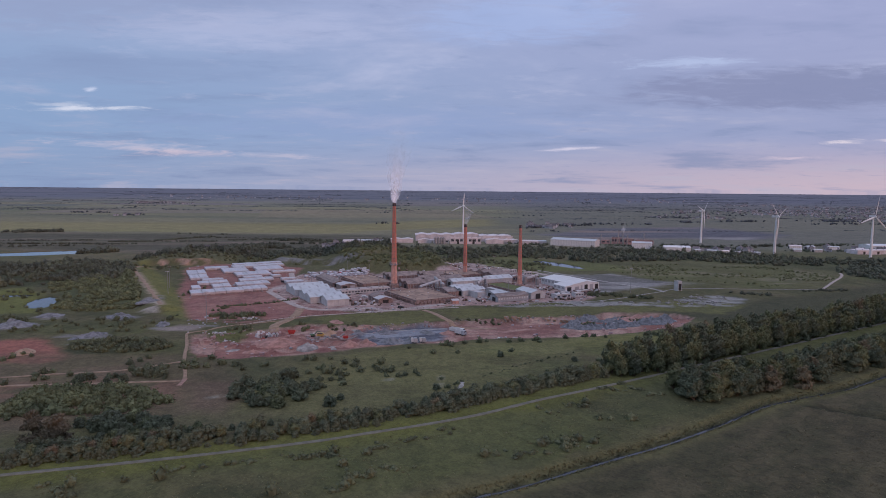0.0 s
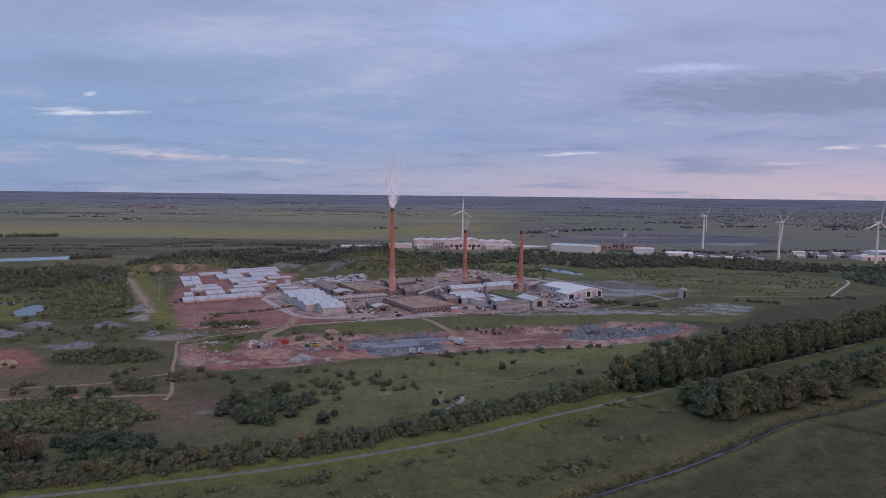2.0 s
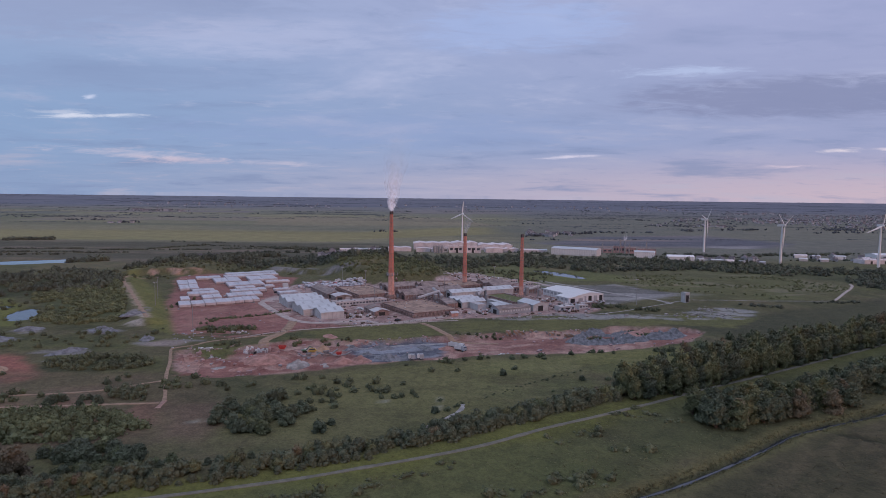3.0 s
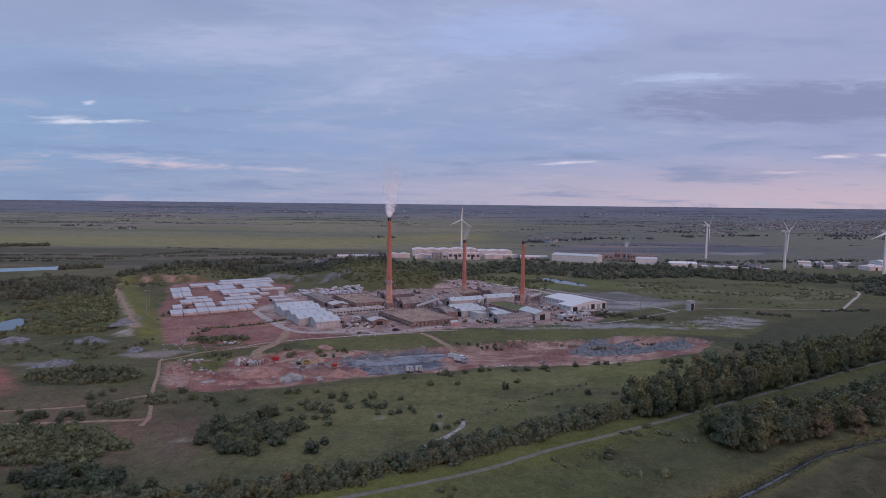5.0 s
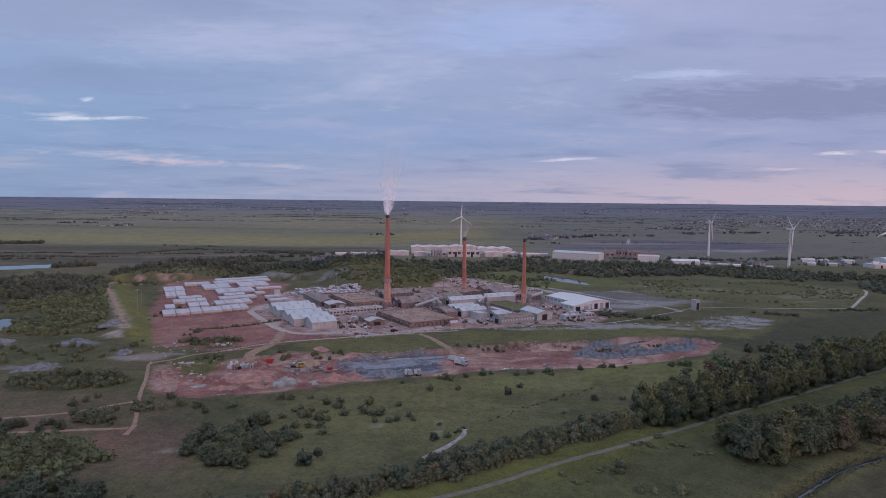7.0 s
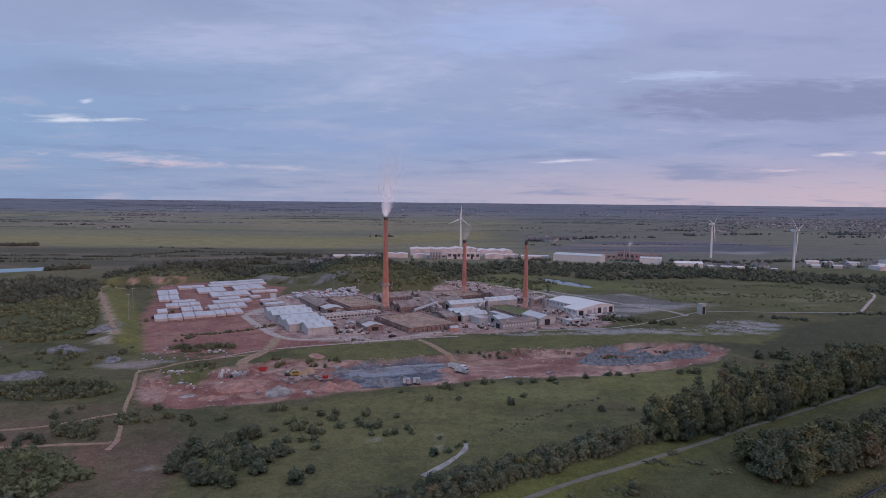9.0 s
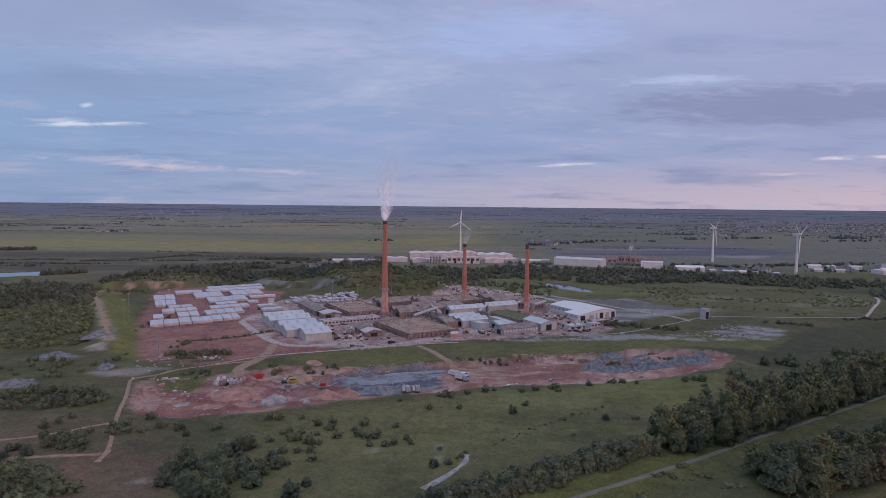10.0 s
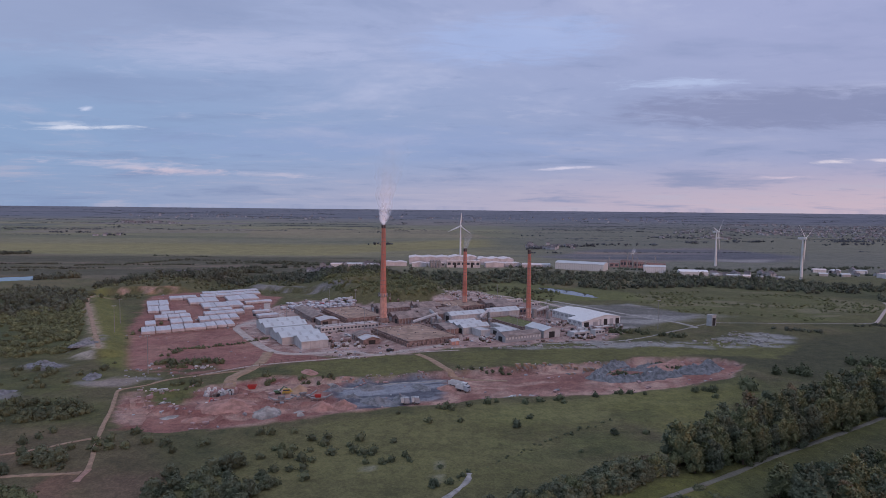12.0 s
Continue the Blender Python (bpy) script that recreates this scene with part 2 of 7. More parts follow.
def ground_material():
    """Land cover is stored on the ground's points; grain, tussocks and tone are added here."""
    mat = bpy.data.materials.new("ground")
    mat.use_nodes = True
    n = Nodes(mat.node_tree)
    shader = n.add("ShaderNodeBsdfPrincipled")
    n.link(shader.outputs[0], n.add("ShaderNodeOutputMaterial").inputs[0])
    cover = n.add("ShaderNodeAttribute")
    cover.attribute_name = "cover"
    cover = cover.outputs["Color"]
    where = n.add("ShaderNodeNewGeometry").outputs["Position"]
    big = n.noise(where, 0.035, 6, 0.6, 0.6)
    mid = n.noise(where, 0.22, 5, 0.65, 0.4)
    small = n.noise(n.stretch(where, 1, 0.8, 1, 0.5), 1.3, 4, 0.65)
    tuss = n.noise(n.stretch(where, 1, 0.9, 1, 0.2), 0.55, 4, 0.7, 0.8)
    tone = n.math("ADD", n.math("MULTIPLY", big, 0.5), n.math("ADD", n.math("MULTIPLY", mid, 0.6), n.math("ADD", n.math("MULTIPLY", tuss, 0.7), n.math("MULTIPLY", small, 0.6))))
    col = n.mix(1.0, cover, n.mix(n.smooth(tone, 0.92, 1.48), (0.66, 0.67, 0.69), (1.31, 1.30, 1.25)), "MULTIPLY")
    n.put(shader.inputs["Base Color"], col)
    shader.inputs["Roughness"].default_value = 0.95
    shader.inputs["Specular IOR Level"].default_value = 0.15
    node = n.add("ShaderNodeBump")
    node.inputs["Strength"].default_value, node.inputs["Distance"].default_value = 0.7, 0.6
    n.put(node.inputs["Height"], n.math("ADD", n.math("ADD", n.math("MULTIPLY", mid, 1.2), tuss), small))
    n.link(node.outputs[0], shader.inputs["Normal"])
    return mat


M["ground"] = ground_material()

# ---- helpers of shape ----
rng = np.random.default_rng(7)


def mesh_of(name, verts, faces, mat, smooth=False):
    me = bpy.data.meshes.new(name)
    me.from_pydata([tuple(v) for v in verts], [], [tuple(f) for f in faces])
    me.materials.append(M[mat] if isinstance(mat, str) else mat)
    if smooth:
        me.shade_smooth()
    return me


def part(name, bm, mat, parent=None, label=""):
    """Links a bmesh (or a finished mesh) as one mesh object under a thing."""
    if isinstance(bm, bmesh.types.BMesh):
        me = bpy.data.meshes.new(name)
        bmesh.ops.recalc_face_normals(bm, faces=bm.faces[:])
        bm.to_mesh(me)
        bm.free()
    else:
        me = bm
    if not me.materials:
        me.materials.append(M[mat] if isinstance(mat, str) else mat)
    ob = new(name, me)
    if parent is not None:
        ob.parent = parent
    if label:
        ob["label"] = label
    return ob


def box(bm, x0, x1, y0, y1, z0, z1):
    v = [bm.verts.new(p) for p in ((x0, y0, z0), (x1, y0, z0), (x1, y1, z0), (x0, y1, z0), (x0, y0, z1), (x1, y0, z1), (x1, y1, z1), (x0, y1, z1))]
    for f in ((0, 3, 2, 1), (4, 5, 6, 7), (0, 1, 5, 4), (1, 2, 6, 5), (2, 3, 7, 6), (3, 0, 4, 7)):
        bm.faces.new([v[i] for i in f])
    return bm


def boxes(*rows):
    bm = bmesh.new()
    for row in rows:
        box(bm, *row)
    return bm


def tube(bm, rings, sides=16, x=0.0, y=0.0, cap=True):
    """A turned upright shape: rings of (radius, z)."""
    loops = []
    for r, z in rings:
        loops.append([bm.verts.new((x + r * math.cos(2 * math.pi * k / sides), y + r * math.sin(2 * math.pi * k / sides), z)) for k in range(sides)])
    for a, b in zip(loops, loops[1:]):
        for k in range(sides):
            bm.faces.new((a[k], a[(k + 1) % sides], b[(k + 1) % sides], b[k]))
    if cap:
        bm.faces.new(loops[0][::-1])
        bm.faces.new(loops[-1])
    return bm


def beam(bm, a, b, r=0.1):
    """A square bar from a to b."""
    a, b = Vector(a), Vector(b)
    way = (b - a).normalized()
    s = way.orthogonal().normalized() * r
    t = way.cross(s.normalized()) * r
    v = [bm.verts.new(p + q) for p in (a, b) for q in (s + t, s - t, -s - t, -s + t)]
    for f in ((0, 1, 2, 3), (7, 6, 5, 4), (0, 4, 5, 1), (1, 5, 6, 2), (2, 6, 7, 3), (3, 7, 4, 0)):
        bm.faces.new([v[i] for i in f])
    return bm


def thing(name, x, y, rot=0.0, label="", category="", group="", z=None):
    """An Empty at the base of a thing, standing on the ground."""
    ob = new(name)
    ob.empty_display_size = 0.5
    ob.matrix_basis = pose(x, y, ground_z(x, y) if z is None else z, 0, 0, rot)
    return tagged(ob, label, category, group)


# ---- the lie of the land ----
def hash2(i, j, seed=0):
    k = (i.astype(np.int64) * 374761393 + j.astype(np.int64) * 668265263 + seed * 974711) & 0x7FFFFFFF
    k = ((k ^ (k >> 13)) * 1274126177) & 0x7FFFFFFF
    return ((k ^ (k >> 16)) & 0xFFFF) / 65535.0


def value_noise(x, y, seed=0):
    i, j = np.floor(x), np.floor(y)
    fx, fy = x - i, y - j
    fx, fy = fx * fx * (3 - 2 * fx), fy * fy * (3 - 2 * fy)
    a, b = hash2(i, j, seed), hash2(i + 1, j, seed)
    c, d = hash2(i, j + 1, seed), hash2(i + 1, j + 1, seed)
    return (a * (1 - fx) + b * fx) * (1 - fy) + (c * (1 - fx) + d * fx) * fy


def fbm(x, y, size, seed=0, octaves=4):
    total, amp, norm = 0.0, 1.0, 0.0
    for k in range(octaves):
        total = total + amp * value_noise(x / size * 2 ** k + 17.3 * k, y / size * 2 ** k - 9.1 * k, seed + k)
        norm += amp
        amp *= 0.55
    return total / norm


def step(a, b, v):
    t = np.clip((v - a) / (b - a), 0, 1)
    return t * t * (3 - 2 * t)


def line_dist(x, y, pts):
    """Distance to a polyline."""
    best = np.full(np.shape(x), 1e9)
    for (ax, ay), (bx, by) in zip(pts, pts[1:]):
        ux, uy = bx - ax, by - ay
        t = np.clip(((x - ax) * ux + (y - ay) * uy) / (ux * ux + uy * uy), 0, 1)
        best = np.minimum(best, np.hypot(x - ax - t * ux, y - ay - t * uy))
    return best


def inside(x, y, pts, soft=3.0):
    """1 within a polygon, 0 outside, with a soft edge."""
    odd = np.zeros(np.shape(x), bool)
    for (ax, ay), (bx, by) in zip(pts, pts[1:] + pts[:1]):
        if ay != by:
            odd ^= ((ay > y) != (by > y)) & (x < (bx - ax) * (y - ay) / (by - ay) + ax)
    d = line_dist(x, y, pts + pts[:1])
    return step(-soft, soft, np.where(odd, d, -d))


PATHWAY = [(-290.8, 93.4), (-202.7, 124.2), (-111.1, 151.6), (-92.5, 156.8), (-66.1, 164.8), (-37.9, 174.5), (-22.1, 181.5), (-6.1, 188.6), (12.3, 198.3), (32.6, 212.4), (54.7, 225.7), (81.1, 242.3), (95.2, 252.1), (120.7, 267.9), (141.9, 281.2), (193.9, 314.7), (248.5, 349.9), (370.2, 424.8), (528.8, 517.4)]
DRAIN = [(-70.5, 101.3), (2.6, 142.8), (15, 148.9), (40.5, 164), (49.4, 169.2), (59, 174.5), (70.5, 182.4), (82, 190.3), (94.3, 199.2), (109.3, 210.6), (122.5, 217.6), (135.8, 223.9), (150.7, 230.9), (178, 248.5), (264.4, 299.6), (423, 392.2)]
BRANCH = [(120.7, 214.1), (127.8, 208), (138.4, 201.8), (167.5, 185), (211.5, 162.2)]
PIT = [(-138, 346), (-121, 300), (-100, 298), (-68, 310), (-50, 318), (-33, 327), (-6, 333), (29, 346), (81, 352), (110, 362), (144, 383), (162, 406), (154, 419), (134, 425), (100, 412), (53, 399), (17, 390), (2, 389), (-23, 378), (-52, 370), (-79, 376), (-100, 362), (-119, 344)]
YARD = [(-262, 640), (-204, 475), (-158, 383), (-124, 374), (-106, 386), (-86, 398), (-60, 409), (-129, 478), (-140, 581), (-145, 640), (-190, 668), (-240, 664)]
WORKS = [(-138, 585), (-140, 507), (-103, 437), (-77, 420), (-44, 412), (-20, 424), (16, 444), (63, 456), (99, 463), (122, 489), (133, 531), (91, 579), (70, 625), (62, 652), (58, 676), (24, 702), (4, 690), (8, 640), (-9, 612), (-46, 594), (-80, 604), (-118, 626)]
LAWN = [(-82, 392), (-67, 403), (-38, 416), (-12, 420), (2, 395), (-26, 381), (-61, 373), (-76, 378)]
LAWN_EAST = [(-5, 424), (25, 430), (61, 446), (102, 448), (163, 466), (220, 455), (190, 420), (137, 428), (100, 417), (53, 403), (11, 395)]
SLATE = [(-53, 353), (-39, 374), (-12, 383), (1, 384), (2, 346), (-20, 335), (-33, 330), (-45, 340)]
SCREE = [(20, 438), (45, 447), (90, 466), (109, 459), (143, 464), (175, 470), (200, 500), (232, 484), (211, 454), (169, 443), (120, 445), (60, 440)]
SCREE_EAST = [(95, 560), (140, 530), (190, 545), (230, 560), (150, 610), (110, 640), (80, 640)]
BANK = [(-304, 618), (-289, 585), (-259, 534), (-226, 478), (-189, 416)]
BANK_GREEN = [(-322, 672), (-255, 569), (-192, 455), (-158, 383), (-176, 394), (-192, 422), (-230, 482), (-272, 557), (-303, 612)]
CLAY_WEST = [(-275, 332), (-233, 327), (-218, 334), (-196, 316), (-179, 297), (-188, 284), (-207, 287), (-270, 296)]
MEADOW = [(0, 132.2), (31.7, 151.6), (95.2, 194.8), (122.5, 211.5), (176.3, 239.7), (423, 383.4), (616.9, 264.4), (264.4, 17.7), (0, 17.7)]
BARE_WEST = [(-200, 240), (-150, 266), (-112, 262), (-104, 240), (-118, 228), (-160, 235)]
WOOD_WEST = [(-600, 690), (-500, 668), (-430, 640), (-392, 690), (-330, 655), (-286, 585), (-296, 545), (-325, 508), (-352, 508), (-420, 470), (-600, 520)]
SCRUB_WEST = [(-330, 520), (-296, 590), (-268, 542), (-230, 474), (-206, 420), (-232, 404), (-262, 416), (-272, 452), (-300, 478)]
WOOD_BACK = [(-345, 690), (-262, 712), (-180, 715), (-120, 690), (-45, 720), (-30, 790), (-60, 850), (-180, 800), (-345, 770)]
WOOD_EAST = [(-40, 880), (-30, 775), (0, 730), (40, 735), (70, 770), (107, 750), (164, 712), (287, 742), (355, 708), (407, 655), (470, 650), (480, 756), (395, 812), (327, 838), (290, 868), (168, 876), (95, 905), (50, 850)]
WOOD_FAR_EAST = [(400, 640), (412, 575), (470, 530), (570, 560), (600, 780), (480, 760)]
WOODS = [WOOD_WEST, WOOD_BACK, WOOD_EAST, WOOD_FAR_EAST]
FIELD_EAST = [(193, 689), (343, 735), (372, 655), (388, 614), (322, 540), (205, 538), (185, 600), (168, 660)]
GREEN_EAST = [(44, 785), (111, 765), (190, 690), (180, 640), (122, 640), (80, 628), (43, 668)]
SLAG_EAST = [(96, 620), (114, 600), (163, 618), (205, 564), (179, 546), (123, 498), (112, 520), (129, 543), (120, 570)]
HILL = [(-120, 690), (-85, 622), (-46, 606), (-9, 622), (2, 642), (-6, 680), (-20, 740), (-60, 755), (-130, 750)]
PONDS = ((-487, 758, 62, 22, 24), (-284, 441, 6, 20, 25), (-322, 464, 11, 4, 10), (124, 700, 34, 9, -60))


def terrace(x, y):
    """The drain, the path and the tree rows lie on higher land, which falls by a bank to the old pits."""
    crest = np.interp(x, [p[0] for p in PATHWAY], [p[1] for p in PATHWAY])
    north = (y - crest) * 0.85 + 5 * (fbm(x, y, 30, 131, 3) - 0.5)
    return 9.8 * step(42, 13, north)


def pit_faces(x, y):
    """How far a place lies behind the foot of the two old quarry faces: red clay, and pale rock."""
    wob = 16 * (fbm(x, y, 22, 41, 3) - 0.5)
    return y - 652 - 0.45 * (x + 270) + wob, y - np.interp(x, [-190, -135, -85, -55], [688, 668, 652, 664]) + wob


def far_rise(y):
    """The plain rises slowly, far off, to low hills."""
    t = np.clip((y - 1300.0) / 3550.0, 0, 1)
    return 59.9 * t ** 1.45


def height(x, y):
    x, y = np.asarray(x, float), np.asarray(y, float)
    near = step(1500, 900, np.hypot(x, y - 300))
    z = (fbm(x, y, 60, 3, 4) - 0.5) * 1.6 * near
    d = line_dist(x, y, PATHWAY)
    z = z * step(4, 16, d) + 0.2 * step(11, 3, d)                      # the path runs on a low flood bank
    z = z - 1.3 * step(3.0, 0.8, line_dist(x, y, DRAIN)) - 0.8 * step(2.5, 0.6, line_dist(x, y, BRANCH))
    works = np.maximum(np.maximum(inside(x, y, WORKS, 8), inside(x, y, YARD, 8)), inside(x, y, LAWN, 5))
    z = z * (1 - works)
    pit = inside(x + 5 * (fbm(x, y, 14, 9, 3) - 0.5), y + 6 * (fbm(x, y, 14, 11, 3) - 0.5), PIT, 1.8)
    north = step(-14, 4, y - np.interp(x, [-100, -52, 2, 53, 134], [352, 360, 379, 389, 415]))
    ridge = 1 - 2 * np.abs(fbm(x * 0.6 + y * 0.2, y - 0.3 * x, 15, 23, 3) - 0.5)
    z = z * (1 - pit) + pit * (-1.5 - 1.1 * north + 1.6 * (fbm(x, y, 18, 21, 4) - 0.5) + 1.8 * step(0.86, 1.0, ridge) * step(-20, -60, x))
    z = z + 3.5 * step(16, 3, line_dist(x, y, BANK)) * step(330, 420, y)
    z = z + 12.0 * inside(x, y, HILL, 18) * (0.7 + 0.6 * fbm(x, y, 30, 31, 3))
    a, b = pit_faces(x, y)
    back = step(860, 740, y)
    z = z + back * (6.5 * step(0, 8, a) * step(-345, -300, x) * step(-225, -255, x) + 4.5 * step(0, 7, b) * step(-200, -180, x) * step(-50, -70, x))
    mound = step(26, 4, np.hypot((x + 135) / 1.5, (y - 232) / 0.9))
    z = z + 3.0 * mound
    z = z + terrace(x, y)
    for cx, cy, rx, ry, rot in PONDS:
        c, s = math.cos(radians(rot)), math.sin(radians(rot))
        q = np.hypot(((x - cx) * c + (y - cy) * s) / (rx + 3), (-(x - cx) * s + (y - cy) * c) / (ry + 3))
        q = q * (1 + 0.5 * (fbm(x, y, 0.5 * ry + 8, 47, 3) - 0.5))
        z = z * step(0.95, 1.25, q) - 3.0 * step(1.2, 0.9, q)
    return z + far_rise(y)


def land_cover(x, y):
    """Base colours of the land: grass, clay, stone, crops; the far land also holds a haze tint."""
    n1, n2, n3 = fbm(x, y, 70, 50, 5), fbm(x, y, 16, 60, 4), fbm(x, y, 6, 70, 3)
    wx, wy = x + 9 * (n2 - 0.5) + 4 * (n3 - 0.5), y + 12 * (fbm(x, y, 16, 66, 4) - 0.5) + 5 * (fbm(x, y, 6, 72, 3) - 0.5)

    def lay(col, mask, colour):
        return col * (1 - mask[:, None]) + np.array(colour) * mask[:, None]

    col = np.tile(np.array((0.103, 0.095, 0.049)), (len(x), 1))
    col = lay(col, step(0.45, 0.65, n1), (0.094, 0.095, 0.042))
    col = lay(col, step(0.52, 0.72, n2) * 0.7, (0.112, 0.094, 0.058))
    col = lay(col, step(0.5, 0.3, n2) * 0.6, (0.060, 0.066, 0.035))
    n4 = fbm(x, y, 4.5, 75, 3)
    col = lay(col, step(0.55, 0.75, n4) * 0.5, (0.055, 0.062, 0.032))
    col = lay(col, step(0.42, 0.22, n4) * 0.5, (0.125, 0.115, 0.062))
    # bright sward on the big field and beside the path
    field = inside(wx, wy, [(-60, 300), (60, 340), (150, 372), (95, 300), (60, 275), (10, 255), (-40, 262)], 10)
    col = lay(col, field * step(0.3, 0.55, n1 + 0.1), (0.140, 0.135, 0.053))
    col = lay(col, field * step(0.48, 0.62, fbm(x * 0.35 + y * 0.15, y, 16, 99, 4)) * 0.6, (0.172, 0.165, 0.072))
    col = lay(col, field * step(0.55, 0.68, fbm(x * 0.4, y, 11, 101, 4)) * 0.5, (0.085, 0.092, 0.042))
    west_field = inside(wx, wy, [(-100, 225), (-60, 300), (10, 322), (24, 255), (-40, 222)], 10)
    col = lay(col, west_field * 0.8, (0.130, 0.122, 0.057))
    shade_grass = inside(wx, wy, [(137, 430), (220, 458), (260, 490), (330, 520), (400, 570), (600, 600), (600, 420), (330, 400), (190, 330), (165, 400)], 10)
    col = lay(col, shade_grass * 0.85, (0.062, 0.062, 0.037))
    d = line_dist(x, y, PATHWAY)
    col = lay(col, step(12, 5, d) * (0.9 - 0.4 * step(20, 110, x)), (0.112, 0.115, 0.034))
    # wet meadow beyond the drain
    meadow = inside(wx, wy, MEADOW, 4)
    col = lay(col, meadow, (0.062, 0.059, 0.034))
    col = lay(col, meadow * step(0.45, 0.7, fbm(x * 0.6 + y * 0.5, (y - x) * 2, 22, 80, 4)), (0.082, 0.072, 0.043))
    col = lay(col, meadow * step(0.5, 0.64, fbm(x * 0.5 + y * 0.4, (y - x) * 1.6, 7, 82, 3)) * 0.4, (0.044, 0.044, 0.027))
    col = lay(col, meadow * step(0.52, 0.66, fbm(x * 0.7 + y * 0.5, (y - x) * 1.5, 9, 84, 3)) * 0.5, (0.105, 0.090, 0.055))
    drier = inside(wx, wy, [(-123.4, 141), (-66.1, 160.4), (-6.1, 184.2), (54.7, 221.3), (86.4, 241.5), (88.1, 211.5), (52.9, 178.9), (15, 156), (-52.9, 123.4)], 5)
    col = lay(col, drier * step(0.3, 0.6, n1 * 0.5 + n2 * 0.5), (0.092, 0.098, 0.042))
    # grass laid darker between the path and the drain, towards the east
    dark_sward = inside(wx, wy, [(44, 180), (60, 222), (130, 268), (260, 350), (300, 330), (180, 250), (120, 216)], 8)
    col = lay(col, dark_sward * 0.65, (0.060, 0.066, 0.033))
    col = lay(col, step(2.6, 0.8, line_dist(x, y, BRANCH)) * 0.9, (0.034, 0.037, 0.022))
    d2 = line_dist(x, y, DRAIN)
    col = lay(col, step(7, 3, d2) * 0.8, (0.112, 0.103, 0.048))
    col = lay(col, step(2.0, 0.9, d2) * step(0.3, 0.5, n3), (0.055, 0.052, 0.034))
    # clay workings
    clay = inside(wx, wy, PIT, 2.0)
    col = lay(col, clay, (0.295, 0.160, 0.138))
    col = lay(col, clay * step(0.5, 0.68, n2), (0.39, 0.25, 0.21))
    col = lay(col, clay * step(0.5, 0.3, n2) * 0.8, (0.225, 0.105, 0.090))
    rim = inside(x + 5 * (fbm(x, y, 14, 9, 3) - 0.5), y + 6 * (fbm(x, y, 14, 11, 3) - 0.5), PIT, 2.6)
    rim = step(0.02, 0.3, rim) * step(0.98, 0.7, rim) * step(0.35, 0.5, n3) * step(330, 345, y - 0.2 * x)
    ruts = fbm(x * 0.35 + y * 0.2, y - 0.3 * x, 9, 117, 4)
    col = lay(col, clay * step(0.56, 0.64, ruts) * 0.7, (0.42, 0.29, 0.245))
    col = lay(col, clay * step(0.42, 0.34, ruts) * 0.6, (0.19, 0.095, 0.085))
    ridge = 1 - 2 * np.abs(fbm(x * 0.6 + y * 0.2, y - 0.3 * x, 15, 23, 3) - 0.5)
    col = lay(col, clay * step(0.88, 0.97, ridge) * step(-20, -60, x) * 0.8, (0.205, 0.085, 0.075))
    col = lay(col, rim * 0.8, (0.31, 0.225, 0.20))
    yard = inside(wx, wy, YARD, 2.5)
    col = lay(col, yard, (0.250, 0.125, 0.112))
    col = lay(col, yard * step(0.5, 0.7, n2) * 0.7, (0.31, 0.175, 0.145))
    scrubby = inside(wx, wy, [(-150, 380), (-135, 372), (-108, 386), (-120, 402), (-150, 405)], 4)
    col = lay(col, scrubby * step(0.35, 0.5, n3), (0.085, 0.085, 0.045))
    works = inside(wx, wy, WORKS, 2.0)
    col = lay(col, works, (0.325, 0.225, 0.208))
    col = lay(col, works * step(0.5, 0.7, n2) * 0.8, (0.41, 0.32, 0.30))
    col = lay(col, works * step(0.48, 0.3, n2) * 0.8, (0.21, 0.125, 0.105))
    col = lay(col, works * step(0.52, 0.62, n4) * 0.65, (0.235, 0.155, 0.145))
    col = lay(col, works * step(0.40, 0.32, n4) * 0.6, (0.43, 0.36, 0.345))
    col = lay(col, yard * step(0.54, 0.64, n4) * 0.5, (0.20, 0.085, 0.075))
    col = lay(col, clay * step(0.55, 0.65, n4) * 0.5, (0.21, 0.10, 0.088))
    lawn = np.maximum(inside(wx, wy, LAWN, 1.5), inside(wx, wy, LAWN_EAST, 3))
    col = lay(col, lawn, (0.118, 0.114, 0.048))
    col = lay(col, lawn * step(0.55, 0.68, n4) * 0.5, (0.085, 0.085, 0.042))
    slate = inside(wx, wy, SLATE, 3)
    col = lay(col, slate, (0.092, 0.097, 0.122))
    col = lay(col, slate * step(0.5, 0.62, fbm(x * 0.3 + y * 0.1, y - 0.2 * x, 6, 90, 4)), (0.225, 0.235, 0.27))
    scree = np.maximum(inside(wx, wy, SCREE, 3), inside(wx, wy, SCREE_EAST, 12) * 0.8) * step(0.45, 0.56, 0.3 * n3 + 0.7 * fbm(x * 0.35 - y * 0.12, y + 0.3 * x, 9, 113, 4))
    col = lay(col, scree, (0.245, 0.236, 0.23))
    bank = inside(x, y, BANK_GREEN, 4)
    col = lay(col, bank, (0.142, 0.136, 0.048))
    col = lay(col, bank * step(0.5, 0.66, n2) * 0.5, (0.112, 0.118, 0.044))
    col = lay(col, step(4, 1.5, line_dist(x, y, BANK)) * step(0.3, 0.5, n3), (0.34, 0.26, 0.20))
    pale = inside(wx, wy, [(-215, 455), (-196, 432), (-184, 405), (-200, 408)], 3)
    col = lay(col, pale * step(0.4, 0.55, n3), (0.30, 0.27, 0.24))
    west = inside(wx, wy, CLAY_WEST, 4)
    col = lay(col, west, (0.27, 0.115, 0.090))
